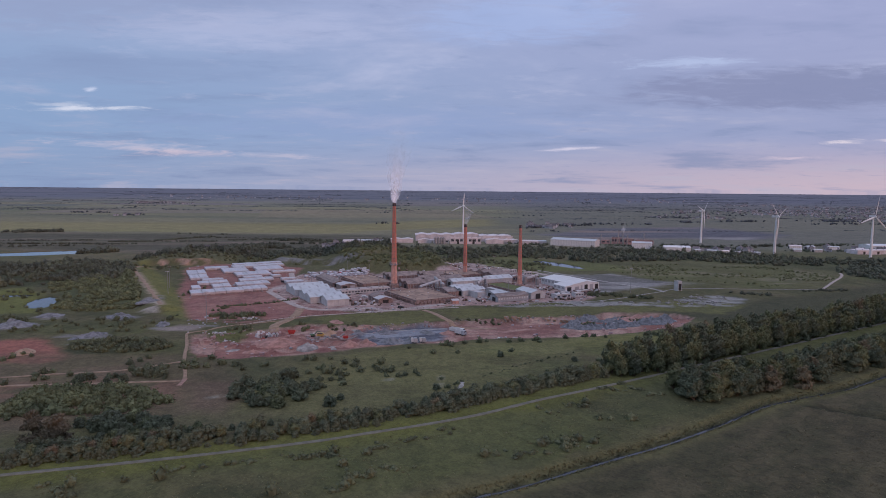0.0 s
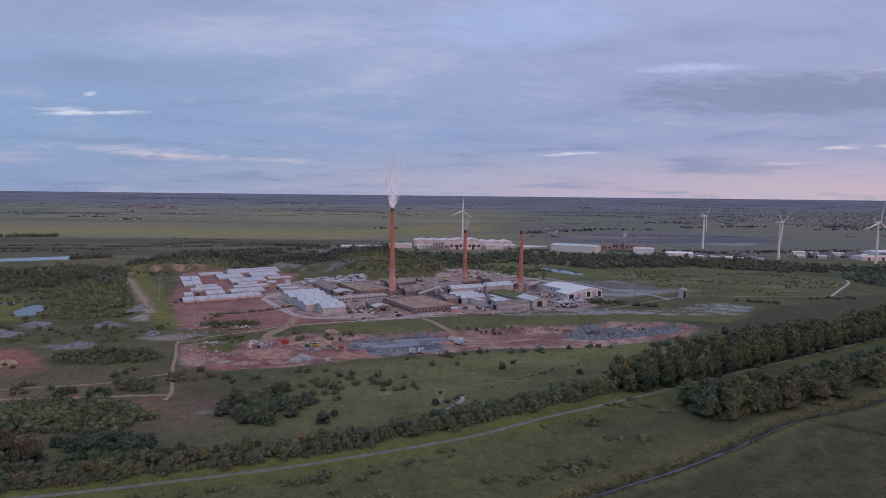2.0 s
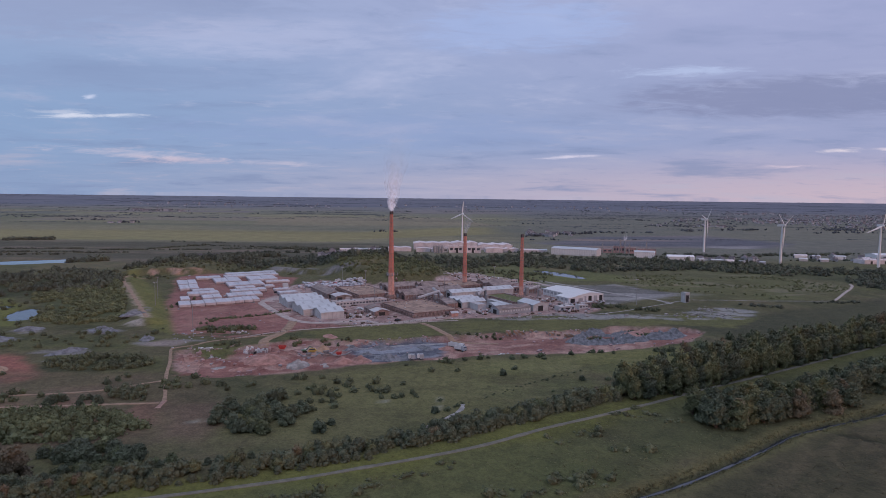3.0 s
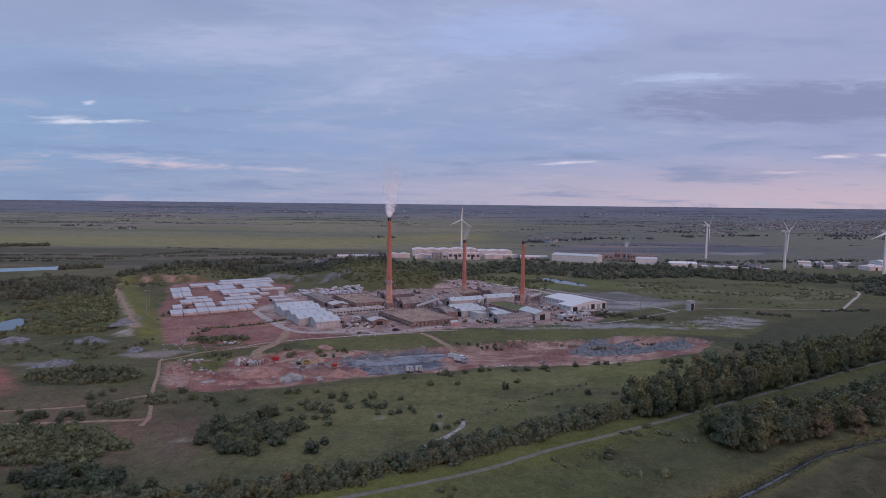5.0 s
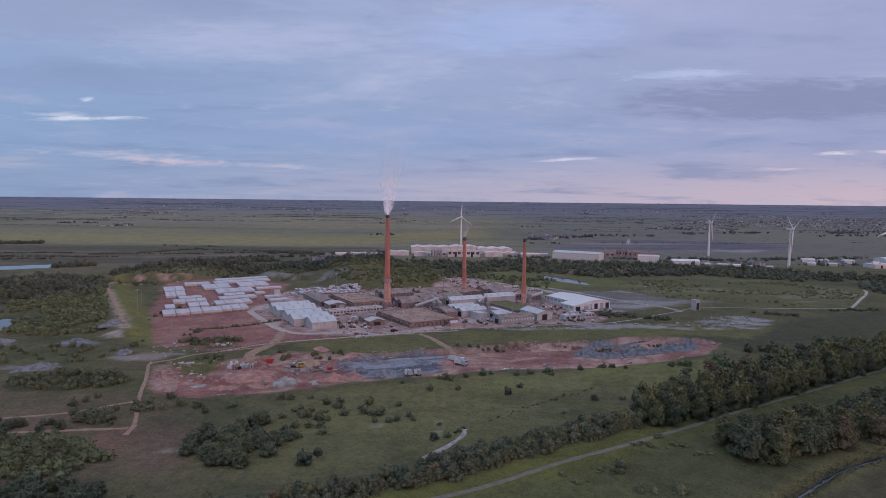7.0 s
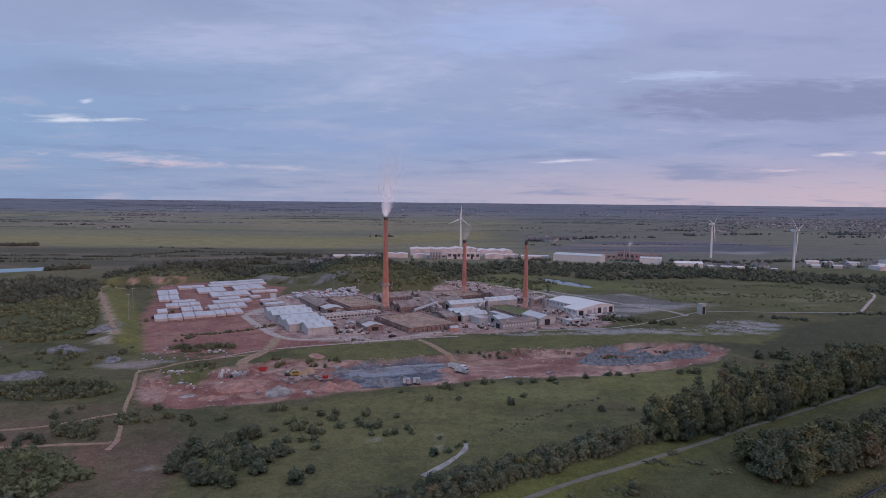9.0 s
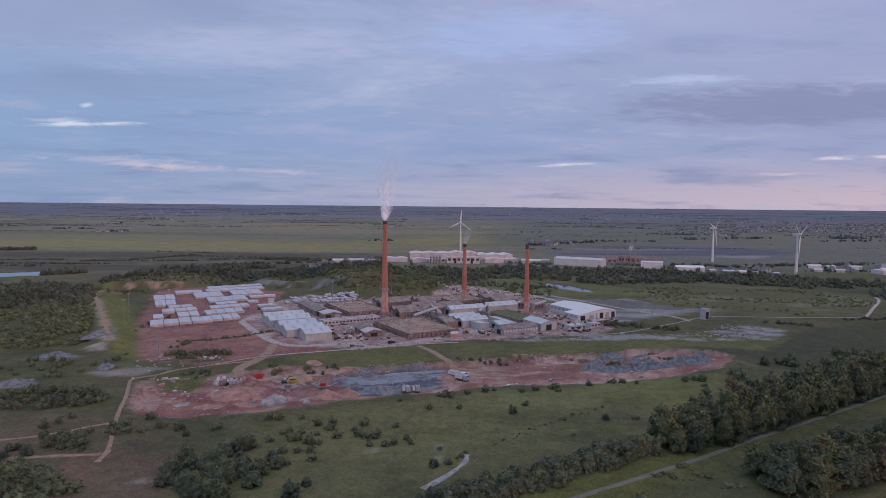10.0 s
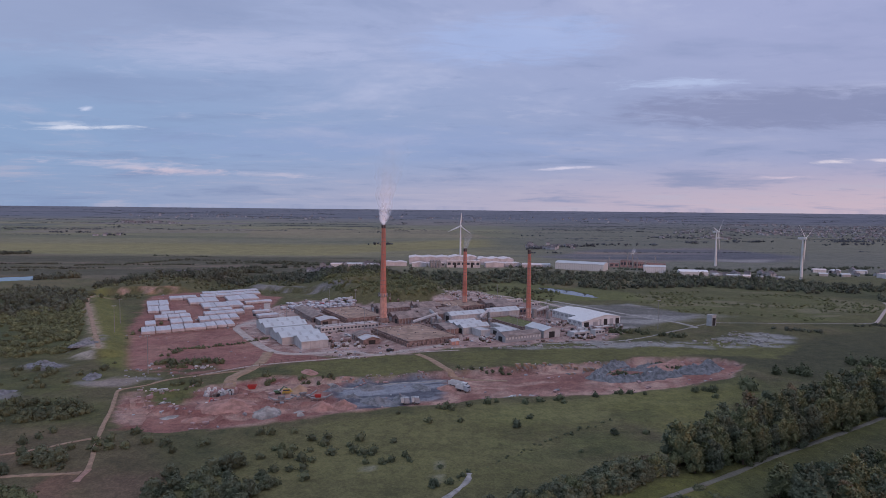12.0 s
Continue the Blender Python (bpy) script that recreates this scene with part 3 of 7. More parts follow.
    for px, py, rx, ry in ((-194, 338, 15, 5), (-251, 361, 13, 10), (-203, 388, 13, 8), (-246, 388, 11, 7), (-157, 360, 13, 6), (-204, 432, 8, 17), (-183, 322, 14, 3), (-141, 366, 10, 4)):
        col = lay(col, step(1.2, 0.7, np.hypot((wx - px) / rx, (wy - py) / ry)) * step(0.34, 0.52, n3) * 0.85, (0.205, 0.192, 0.188))
    west_rough = inside(wx, wy, [(-330, 200), (-150, 205), (-96, 215), (-86, 262), (-104, 290), (-140, 300), (-330, 300)], 10)
    col = lay(col, west_rough * (0.5 + 0.5 * step(0.4, 0.62, n2)), (0.136, 0.102, 0.068))
    bare = inside(wx, wy, BARE_WEST, 6)
    col = lay(col, bare * step(0.35, 0.5, n2), (0.17, 0.105, 0.075))
    col = lay(col, inside(wx, wy, [(-100, 262), (-86, 262), (-78, 225), (-98, 222)], 6) * 0.85, (0.145, 0.10, 0.072))
    col = lay(col, inside(wx, wy, [(-132, 345), (-131, 363), (-120, 370), (-108, 355), (-112, 336), (-119, 328)], 2.5), (0.102, 0.104, 0.045))
    col = lay(col, inside(wx, wy, [(-163, 353), (-142, 356), (-140, 362), (-158, 373)], 3) * 0.85, (0.25, 0.205, 0.185))
    for px, py, rx, ry, a in ((0, 262, 3, 13, 0.35), (-22, 268, 9, 3, 0.0), (-86, 243, 7, 3, 0.0)):
        ca, sa = math.cos(a), math.sin(a)
        q = np.hypot(((wx - px) * ca + (wy - py) * sa) / rx, (-(wx - px) * sa + (wy - py) * ca) / ry)
        col = lay(col, step(1.1, 0.6, q) * step(0.45, 0.6, n3) * 0.85, (0.26, 0.25, 0.21))
    # ground painted dark under the bush belt, closing the gaps between bushes
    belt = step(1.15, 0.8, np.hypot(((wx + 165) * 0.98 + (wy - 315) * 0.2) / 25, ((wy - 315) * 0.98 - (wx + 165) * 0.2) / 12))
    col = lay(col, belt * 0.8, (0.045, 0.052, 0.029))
    col = lay(col, inside(wx, wy, [(-350, 492), (-340, 504), (-305, 473), (-271, 418), (-262, 400), (-330, 390), (-380, 430)], 5), (0.125, 0.130, 0.045))
    col = lay(col, inside(wx, wy, SCRUB_WEST, 6) * 0.8, (0.070, 0.080, 0.038))
    col = lay(col, inside(wx, wy, FIELD_EAST, 8) * (0.4 + 0.6 * step(0.35, 0.6, n1)), (0.104, 0.108, 0.048))
    col = lay(col, inside(wx, wy, FIELD_EAST, 8) * step(0.55, 0.68, fbm(x * 0.35, y, 22, 105, 4)) * 0.6, (0.19, 0.17, 0.12))
    col = lay(col, inside(wx, wy, GREEN_EAST, 6) * 0.9, (0.125, 0.135, 0.050))
    slag = inside(wx, wy, SLAG_EAST, 5)
    col = lay(col, slag, (0.135, 0.13, 0.125))
    col = lay(col, slag * step(0.48, 0.6, fbm(x * 0.3, y, 14, 107, 4)), (0.25, 0.24, 0.235))
    hill = inside(wx, wy, HILL, 8)
    col = lay(col, hill * 0.8, (0.098, 0.098, 0.05))
    # ground under the woods painted dark too, so gaps between crowns don't show
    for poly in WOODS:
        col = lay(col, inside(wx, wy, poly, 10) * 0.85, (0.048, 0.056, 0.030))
    # rough land and the far fields
    far = step(820, 1000, y)
    rough = step(560, 760, y) * (1 - works) * (1 - yard)
    col = lay(col, rough * 0.6, (0.105, 0.105, 0.055))
    col = lay(col, rough * step(0.52, 0.66, n1) * 0.5, (0.165, 0.130, 0.085))
    # bare faces of the old pits behind the works
    a, b = pit_faces(x, y)
    face = step(-4, 0, a) * step(12, 7, a + 12 * (n3 - 0.5)) * step(-302, -288, x) * step(-244, -254, x)
    col = lay(col, face * step(0.46, 0.56, 0.6 * n2 + 0.4 * n3), (0.38, 0.215, 0.155))
    col = lay(col, face * step(0.5, 0.6, n3) * 0.7, (0.30, 0.22, 0.19))
    face = step(-5, 0, b) * step(13, 7, b) * step(-196, -180, x) * step(-55, -70, x)
    col = lay(col, face * step(0.42, 0.54, 0.4 * n2 + 0.6 * n3) * 0.85, (0.205, 0.20, 0.205))
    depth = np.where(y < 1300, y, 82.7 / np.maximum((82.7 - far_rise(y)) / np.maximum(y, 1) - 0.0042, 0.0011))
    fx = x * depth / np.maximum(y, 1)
    for size, seed in ((430, 5), (900, 9)):
        gx = fx * 0.97 + depth * 0.22
        gy = depth - fx * 0.22
        row = np.floor(gy / (size * 0.9))
        cell = np.floor((gx + 300 * hash2(row, row * 0 + 3, seed)) / (size * 1.7))
        pick = hash2(cell, row, seed)
        crop = np.array([(0.25, 0.22, 0.12), (0.185, 0.182, 0.11), (0.15, 0.16, 0.10), (0.25, 0.21, 0.14), (0.18, 0.175, 0.125), (0.21, 0.18, 0.15), (0.14, 0.145, 0.115), (0.22, 0.205, 0.12)])
        paint = crop[np.minimum((pick * 8).astype(int), 7)]
        weight = far if size == 430 else far * step(3000, 6000, depth)
        col = col * (1 - weight[:, None]) + paint * weight[:, None]
    # green arable land, blue raised a little as haze, and the broad yellow-green crop at the near side of the fen
    col = lay(col, far * step(2900, 1500, depth) * (0.75 + 0.25 * step(0.4, 0.6, n1)) * 0.7, (0.156, 0.147, 0.106))
    lots = fbm(fx * 0.25, depth * 1.0, 260, 109, 3)
    col = lay(col, far * step(3500, 1700, depth) * step(0.56, 0.60, lots) * 0.55, (0.115, 0.118, 0.088))
    col = lay(col, far * step(3500, 1700, depth) * step(0.43, 0.40, lots) * 0.5, (0.205, 0.185, 0.12))
    east = far * step(60, 260, x - 0.06 * (y - 900))
    col = lay(col, east * 0.75, (0.140, 0.140, 0.120))
    fen = step(700, 790, y + 0.1 * x) * step(1120, 1070, y - 0.02 * x) * step(-40, -140, x)
    band = fbm(x * 0.14, y, 55, 108, 4)
    col = lay(col, fen * 0.9, (0.112, 0.099, 0.072))
    col = lay(col, fen * step(0.49, 0.55, band), (0.150, 0.122, 0.096))
    col = lay(col, fen * step(0.52, 0.62, fbm(x * 0.4, y, 14, 112, 3)) * 0.7, (0.075, 0.076, 0.05))
    col = lay(col, fen * step(0.45, 0.39, band) * 0.7, (0.084, 0.080, 0.058))
    edge_y = np.interp(x, [-900, -537, -188, -117, 142, 435], [1080, 1115, 1120, 1221, 1410, 1560])
    crop = step(-14, 34, y - edge_y + 30 * (n1 - 0.5)) * step(360, 230, y - edge_y) * step(160, 60, x)
    col = lay(col, crop * 0.85, (0.232, 0.206, 0.102))
    col = lay(col, crop * step(0.5, 0.6, fbm(x * 0.15, y, 60, 97, 3)) * 0.4, (0.19, 0.165, 0.08))
    # the stripped quarry to the east: grey floors, a pale bench, reddish banks
    qx, qy = x + 50 * (n2 - 0.5), y + 60 * (n1 - 0.5)
    quarry = inside(qx, qy, [(170, 1150), (225, 1215), (326, 1340), (577, 1430), (640, 1200), (560, 1085), (370, 1080), (253, 1060)], 25)
    col = lay(col, quarry, (0.150, 0.140, 0.150))
    bench = fbm(x * 0.12 + y * 0.03, y, 60, 98, 4)
    col = lay(col, quarry * step(0.5, 0.57, bench), (0.105, 0.105, 0.125))
    col = lay(col, quarry * step(0.44, 0.36, bench), (0.215, 0.17, 0.15))
    col = lay(col, inside(qx, qy, [(470, 1130), (560, 1120), (520, 1075), (440, 1085)], 12), (0.24, 0.225, 0.23))
    # aerial haze put into the colour: bluer with depth, streaks in the same blue
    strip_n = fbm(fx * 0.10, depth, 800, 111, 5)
    far_haze = step(1700, 6500, depth)
    col = lay(col, far_haze * 0.85, (0.135, 0.142, 0.190))
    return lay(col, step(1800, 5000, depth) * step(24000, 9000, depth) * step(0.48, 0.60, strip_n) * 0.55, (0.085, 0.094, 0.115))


def spread(edges):
    """Coordinates with their own spacing on each stretch."""
    out = []
    for a, b, s in edges:
        out += list(np.arange(a, b, s))
    return np.array(out + [edges[-1][1]], float)


gx = spread([(-4100, -1000, 60), (-1000, -624, 16), (-624, -360, 6), (-360, -210, 3), (-210, 250, 2.4), (250, 400, 4), (400, 1000, 16), (1000, 4100, 60)])
gy = spread([(-1500, 60, 60), (60, 110, 6), (110, 460, 2), (460, 810, 4), (810, 1100, 7), (1100, 2000, 16), (2000, 4850, 30)])
px, py = (a.ravel() for a in np.meshgrid(gx, gy))
pz = height(px, py)
wide, deep = len(gx), len(gy)
lie = pz.reshape(deep, wide)


def ground_z(x, y):
    """Height of the ground's mesh at a place."""
    i = min(max(int(np.searchsorted(gx, x)) - 1, 0), wide - 2)
    j = min(max(int(np.searchsorted(gy, y)) - 1, 0), deep - 2)
    s = (x - gx[i]) / (gx[i + 1] - gx[i])
    t = (y - gy[j]) / (gy[j + 1] - gy[j])
    return float((lie[j, i] * (1 - s) + lie[j, i + 1] * s) * (1 - t) + (lie[j + 1, i] * (1 - s) + lie[j + 1, i + 1] * s) * t)


idx = np.arange(wide * deep).reshape(deep, wide)
quads = np.stack([idx[:-1, :-1].ravel(), idx[:-1, 1:].ravel(), idx[1:, 1:].ravel(), idx[1:, :-1].ravel()], 1)
me = bpy.data.meshes.new("ground")
me.vertices.add(len(px))
me.vertices.foreach_set("co", np.stack([px, py, pz], 1).ravel())
me.loops.add(quads.size)
me.loops.foreach_set("vertex_index", quads.ravel().astype(np.int32))
me.polygons.add(len(quads))
me.polygons.foreach_set("loop_start", np.arange(0, quads.size, 4, dtype=np.int32))
me.update(calc_edges=True)
me.shade_smooth()
cover = me.color_attributes.new("cover", "FLOAT_COLOR", "POINT")
tint = np.ones((len(px), 4))
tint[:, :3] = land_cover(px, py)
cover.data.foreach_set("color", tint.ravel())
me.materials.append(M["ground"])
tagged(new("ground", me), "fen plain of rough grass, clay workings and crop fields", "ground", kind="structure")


def strip(name, pts, width, mat, label, category, lift=0.10, kind="structure", ragged=0.15, thick=0.3):
    """A road or track laid over the ground along a smoothed line, with a rounded top and sunken sides."""
    fine = []
    for k in range(len(pts) - 1):
        p0, p1, p2, p3 = (Vector(pts[max(0, min(len(pts) - 1, k + d))]) for d in (-1, 0, 1, 2))
        steps = max(2, int((p2 - p1).length / 2.0))
        for s in range(steps):
            t = s / steps
            fine.append(0.5 * ((2 * p1) + (p2 - p0) * t + (2 * p0 - 5 * p1 + 4 * p2 - p3) * t * t + (3 * p1 - p0 - 3 * p2 + p3) * t ** 3))
    fine.append(Vector(pts[-1]))
    rows = (-0.5, -0.47, -0.2, 0.0, 0.2, 0.47, 0.5)
    xs, ys, zs = [], [], []
    for k, p in enumerate(fine):
        way = (fine[min(k + 1, len(fine) - 1)] - fine[max(k - 1, 0)]).normalized()
        side = Vector((-way.y, way.x))
        wob = max(0.08, 1 + ragged * (noise.noise(Vector((p.x * 0.25, p.y * 0.25, 3)))))
        for r in rows:
            q = p + side * width * r * wob
            xs.append(q.x), ys.append(q.y)
            zs.append(-thick if abs(r) == 0.5 else lift)
    zs = np.array(zs) + height(np.array(xs), np.array(ys))
    n = len(rows)
    faces = [(k * n + j, (k + 1) * n + j, (k + 1) * n + j + 1, k * n + j + 1) for k in range(len(fine) - 1) for j in range(n - 1)]
    ob = new(name, mesh_of(name, np.stack([xs, ys, zs], 1), faces, mat, True))
    return tagged(ob, label, category, kind=kind)


strip("path", PATHWAY, 1.8, "asphalt", "narrow grey surfaced path on a grass flood bank", "path", 0.10, ragged=0.35)
strip("road", [(-152, 622), (-138, 571), (-119, 538), (-126, 522), (-137, 508), (-139, 496), (-131, 480), (-115, 453), (-100, 431), (-90, 423), (-80, 421), (-65, 425), (-52, 428), (-38, 420), (-20, 432), (0, 446)], 5.4, "concrete", "pale concrete works road", "road")
strip("road", [(-121, 373), (-109, 384), (-97, 394), (-79, 403), (-60, 410), (-41, 418), (-20, 427), (10, 434)], 1.7, "concrete", "pale straight service road beside a fence", "road")
strip("track", [(-98, 425), (-96, 404), (-97, 386), (-101, 371), (-97, 355)], 6.0, "dirt", "wide pale dirt track between the yards", "track")
strip("track", [(-14, 424), (-7, 413), (1, 394), (7, 384), (17, 379), (32, 377)], 4.0, "dirt", "dirt track down to the clay pit", "track")
strip("track", [(-96, 385), (-109, 380), (-130, 368), (-136, 358), (-144, 350), (-141, 340), (-134, 323), (-128, 306), (-123, 293), (-118, 281), (-114, 272), (-111, 264)], 1.7, "dirt", "orange dirt track through rough grass", "track", ragged=0.4)
strip("track", [(-215, 246), (-170, 254), (-143, 257.5), (-130, 259.5), (-119, 261), (-112, 262)], 2.2, "dirt", "orange dirt track through rough grass", "track", ragged=0.7)
strip("track", [(-230, 258), (-188, 263), (-175, 268), (-147, 275), (-136, 281), (-129, 287), (-123, 291)], 1.5, "dirt", "faint dirt track through rough grass", "track", ragged=0.8)
strip("track", [(-134, 345), (-129, 334), (-123, 323), (-117, 308)], 5.5, "dirt_red", "pale ramp of churned clay", "track", ragged=0.6)
strip("track", [(-111, 265), (-110.5, 260), (-110, 256)], 1.7, "dirt_red", "patch of churned red earth at a track's end", "track", ragged=0.7)
strip("track", [(-54, 366), (-42, 363), (-26, 370), (-8, 375), (1, 379)], 2.6, "gravel", "pale haul track over dark shale", "track", ragged=0.8)
strip("road", [(-14, 700), (12, 690), (38, 676), (81, 637), (100, 600), (112, 570)], 5.0, "concrete", "pale back road behind the works", "road", ragged=0.3)
strip("track", [(-282, 622), (-300, 612), (-289, 585), (-259, 534), (-226, 478), (-207, 446), (-189, 416)], 2.8, "dirt", "pale track along the bank's crest", "track", ragged=0.8)
strip("track", [(-6, 239), (1, 248), (7, 258), (8, 264)], 2.2, "gravel", "pale stony scar across the field", "track", ragged=1.2)
strip("road", [(321, 533), (285, 531), (244, 529), (215, 531), (198, 531), (175, 512), (152, 492), (113, 464), (60, 453)], 1.3, "gravel", "pale service road east of the works", "road")
strip("road", [(318, 532), (328, 541), (358, 578), (393, 622), (402, 640)], 2.6, "concrete", "pale service road over rough land", "road")
strip("track", [(95, 640), (150, 560), (175, 530), (180, 512)], 4.0, "gravel", "grey stony track on old workings", "track")
strip("drain_water", DRAIN, 1.0, "water", "narrow drain of still water between grass banks", "drain", lift=0.22, ragged=1.6, thick=0.2)


def pond(name, cx, cy, rx, ry, rot, z, label):
    """A sheet of still water with an uneven shore."""
    verts = []
    for k in range(40):
        a = 2 * math.pi * k / 40
        r = 1.32 + 0.05 * noise.noise(Vector((math.cos(a) * 1.7, math.sin(a) * 1.7, cx * 0.01)))
        p = Matrix.Rotation(radians(rot), 2) @ Vector((math.cos(a) * (rx + 3) * r, math.sin(a) * (ry + 3) * r))
        verts.append((cx + p.x, cy + p.y, z))
    verts += [(x, y, z - 2.5) for x, y, z in verts]
    faces = [tuple(range(40))] + [(k, k + 40, (k + 1) % 40 + 40, (k + 1) % 40) for k in range(40)]
    tagged(new(name, mesh_of(name, verts, faces, "water")), label, "pond", kind="structure")


def sheet_of_water(row, label):
    x, y, rx, ry, rot = row
    pond("pond", x, y, rx, ry, rot, -0.8, label)


for row, label in zip(PONDS, ("pale pond among scrub, reflecting the sky", "small pond in rough pasture", "narrow pond beside rough pasture", "old pit lake with pale shores")):
    sheet_of_water(row, label)

# ---- the brickworks ----
SITE = 28.0     # degrees by which the works' grid is turned


def gable_shed(x, y, u, v, eave, ridge, label, bays=1, rot=SITE, wall="white_wall", roof="white_sheet", along="u", doors=1, lights=True, windows=0, group="", name="shed", pane="glass"):
    """A shed with its nearest corner at (x, y), u long and v deep in its own grid; ridges run along u or v."""
    ob = thing(name, x, y, rot, label, "shed", group, z=0.0)
    L, W = (u, v) if along == "u" else (v, u)

    def at(p, q, z):
        return (p, q, z) if along == "u" else (q, p, z)

    step_w = W / bays
    # walls: gables as solid ends, sides as slabs with thickness
    for end in (0.0, L - 0.25):
        bm = bmesh.new()
        line = [(0, -0.5)]
        for b in range(bays):
            line += [(b * step_w, eave), (b * step_w + step_w / 2, ridge)]
        line += [(W, eave), (W, -0.5)]
        a = [bm.verts.new(at(end, q, z)) for q, z in line]
        c = [bm.verts.new(at(end + 0.25, q, z)) for q, z in line]
        bm.faces.new(a)
        bm.faces.new(c[::-1])
        for k in range(len(a)):
            m = (k + 1) % len(a)
            bm.faces.new((a[k], c[k], c[m], a[m]))
        part("gable_wall", bm, wall, ob)
    for q in (0.0, W - 0.25):
        bm = bmesh.new()
        lo, hi = at(0.25, q, -0.5), at(L - 0.25, q + 0.25, eave - 0.05)
        box(bm, lo[0], hi[0], lo[1], hi[1], -0.5, eave - 0.05)
        wall_side = part("side_wall", bm, wall, ob)
        # sheeting ribs
        if q == 0.0:
            count = int(L / 2.4)
            for k in range(1, count):
                p = at(k * L / count, -0.12, 0)
                bm = boxes((p[0] - 0.1, p[0] + 0.1, p[1], p[1] + 0.14, 0, eave - 0.1)) if along == "u" else boxes((p[0], p[0] + 0.14, p[1] - 0.1, p[1] + 0.1, 0, eave - 0.1))
                part("rib", bm, "grey_wall", wall_side)
    # roof: two slopes a bay, each of sheets with a small step
    for b in range(bays):
        for side in (0, 1):
            q0 = b * step_w - (0.35 if b == 0 and side == 0 else 0) if side == 0 else (b + 1) * step_w + (0.35 if b == bays - 1 else 0)
            q1 = b * step_w + step_w / 2
            z0 = eave - (0.2 if (b == 0 and side == 0) or (b == bays - 1 and side == 1) else 0.0)
            sheets = max(2, int(L / 3.2))
            bm = bmesh.new()
            stops = [(-0.4 + (L + 0.8) * (k + e) / sheets, 0.05 * (k % 2)) for k in range(sheets) for e in (0.0, 1.0)]
            rows = [[bm.verts.new(at(p, q, z + dz)) for q, z, dz in ((q0, z0, 0.0), (q0, z0, 0.14 + lift), (q1, ridge, 0.14 + lift), (q1, ridge, 0.0))] for p, lift in stops]
            for ra, rb in zip(rows, rows[1:]):
                for m in range(4):
                    bm.faces.new((ra[m], rb[m], rb[(m + 1) % 4], ra[(m + 1) % 4]))
            bm.faces.new(rows[0])
            bm.faces.new(rows[-1][::-1])
            bmesh.ops.remove_doubles(bm, verts=bm.verts[:], dist=0.001)
            slope = part("roof", bm, roof, ob)
            if lights:
                for k in range(1, sheets, 2):
                    pa, pb = L * (k + 0.25) / sheets, L * (k + 0.7) / sheets
                    bm = bmesh.new()
                    q = [bm.verts.new(at(p, q0 + (q1 - q0) * t, z0 + (ridge - z0) * t + 0.24)) for p, t in ((pa, 0.25), (pb, 0.25), (pb, 0.75), (pa, 0.75))]
                    q += [bm.verts.new(Vector(a.co) - Vector((0, 0, 0.1))) for a in q]
                    for f in ((0, 1, 2, 3), (0, 4, 5, 1), (1, 5, 6, 2), (2, 6, 7, 3), (3, 7, 4, 0)):
                        bm.faces.new([q[i] for i in f])
                    part("rooflight", bm, "grey_wall", slope, "dull translucent rooflight")
    # openings
    for k in range(doors):
        c = W * (k + 0.5) / doors
        w2, h2 = min(2.2, W / doors * 0.3), min(eave * 0.8, 4.2)
        lo, hi = at(-0.09, c - w2, 0), at(0.05, c + w2, h2)
        part("door", boxes((min(lo[0], hi[0]), max(lo[0], hi[0]), min(lo[1], hi[1]), max(lo[1], hi[1]), 0, h2)), "grey_wall" if k % 2 else "dark", ob, "dark roller door")
    for k in range(windows):
        c = L * (k + 0.5) / windows
        h0, h1 = eave * 0.45, eave * 0.78
        lo, hi = at(c - L / windows * 0.28, -0.08, 0), at(c + L / windows * 0.28, 0.04, 0)
        frame_ob = part("window", boxes((min(lo[0], hi[0]) - 0.1, max(lo[0], hi[0]) + 0.1, min(lo[1], hi[1]), max(lo[1], hi[1]), h0 - 0.1, h1 + 0.1)), "grey_wall", ob)
        lo, hi = at(c - L / windows * 0.26, -0.12, 0), at(c + L / windows * 0.26, 0.0, 0)
        part("pane", boxes((min(lo[0], hi[0]), max(lo[0], hi[0]), min(lo[1], hi[1]), max(lo[1], hi[1]), h0, h1)), pane, frame_ob)
    return ob


def flat_hall(x, y, u, v, high, label, rot=SITE, wall="white_wall", roof="pale_roof", windows=0, doors=0, name="hall", group="", category="building"):
    """A flat-roofed hall with a parapet, windows along its front and a few roof vents."""
    ob = thing(name, x, y, rot, label, category, group, z=0.0)
    for row in ((0, u, 0, 0.3), (0, u, v - 0.3, v), (0, 0.3, 0.3, v - 0.3), (u - 0.3, u, 0.3, v - 0.3)):
        part("wall", boxes((*row, -0.5, high + 0.35)), wall, ob)
    part("roof", boxes((0.3, u - 0.3, 0.3, v - 0.3, high - 0.2, high + 0.05)), roof, ob)
    part("fascia", boxes((-0.1, u + 0.1, -0.12, -0.002, high - 0.15, high + 0.42)), roof, ob)
    for k in range(windows):
        c = u * (k + 0.5) / windows
        part("window", boxes((c - u / windows * 0.3, c + u / windows * 0.3, -0.06, 0.1, high * 0.4, high * 0.75)), "glass", ob)
    for k in range(doors):
        c = u * (k + 0.5) / doors
        part("door", boxes((c - 1.6, c + 1.6, -0.07, 0.12, 0, high * 0.75)), "dark", ob)
    for k in range(int(u / 9)):
        part("roof_vent", boxes((u * (k + 0.5) / int(u / 9) - 0.5, u * (k + 0.5) / int(u / 9) + 0.5, v * 0.45, v * 0.45 + 1, high + 0.05, high + 0.8)), "steel", ob)
    return ob


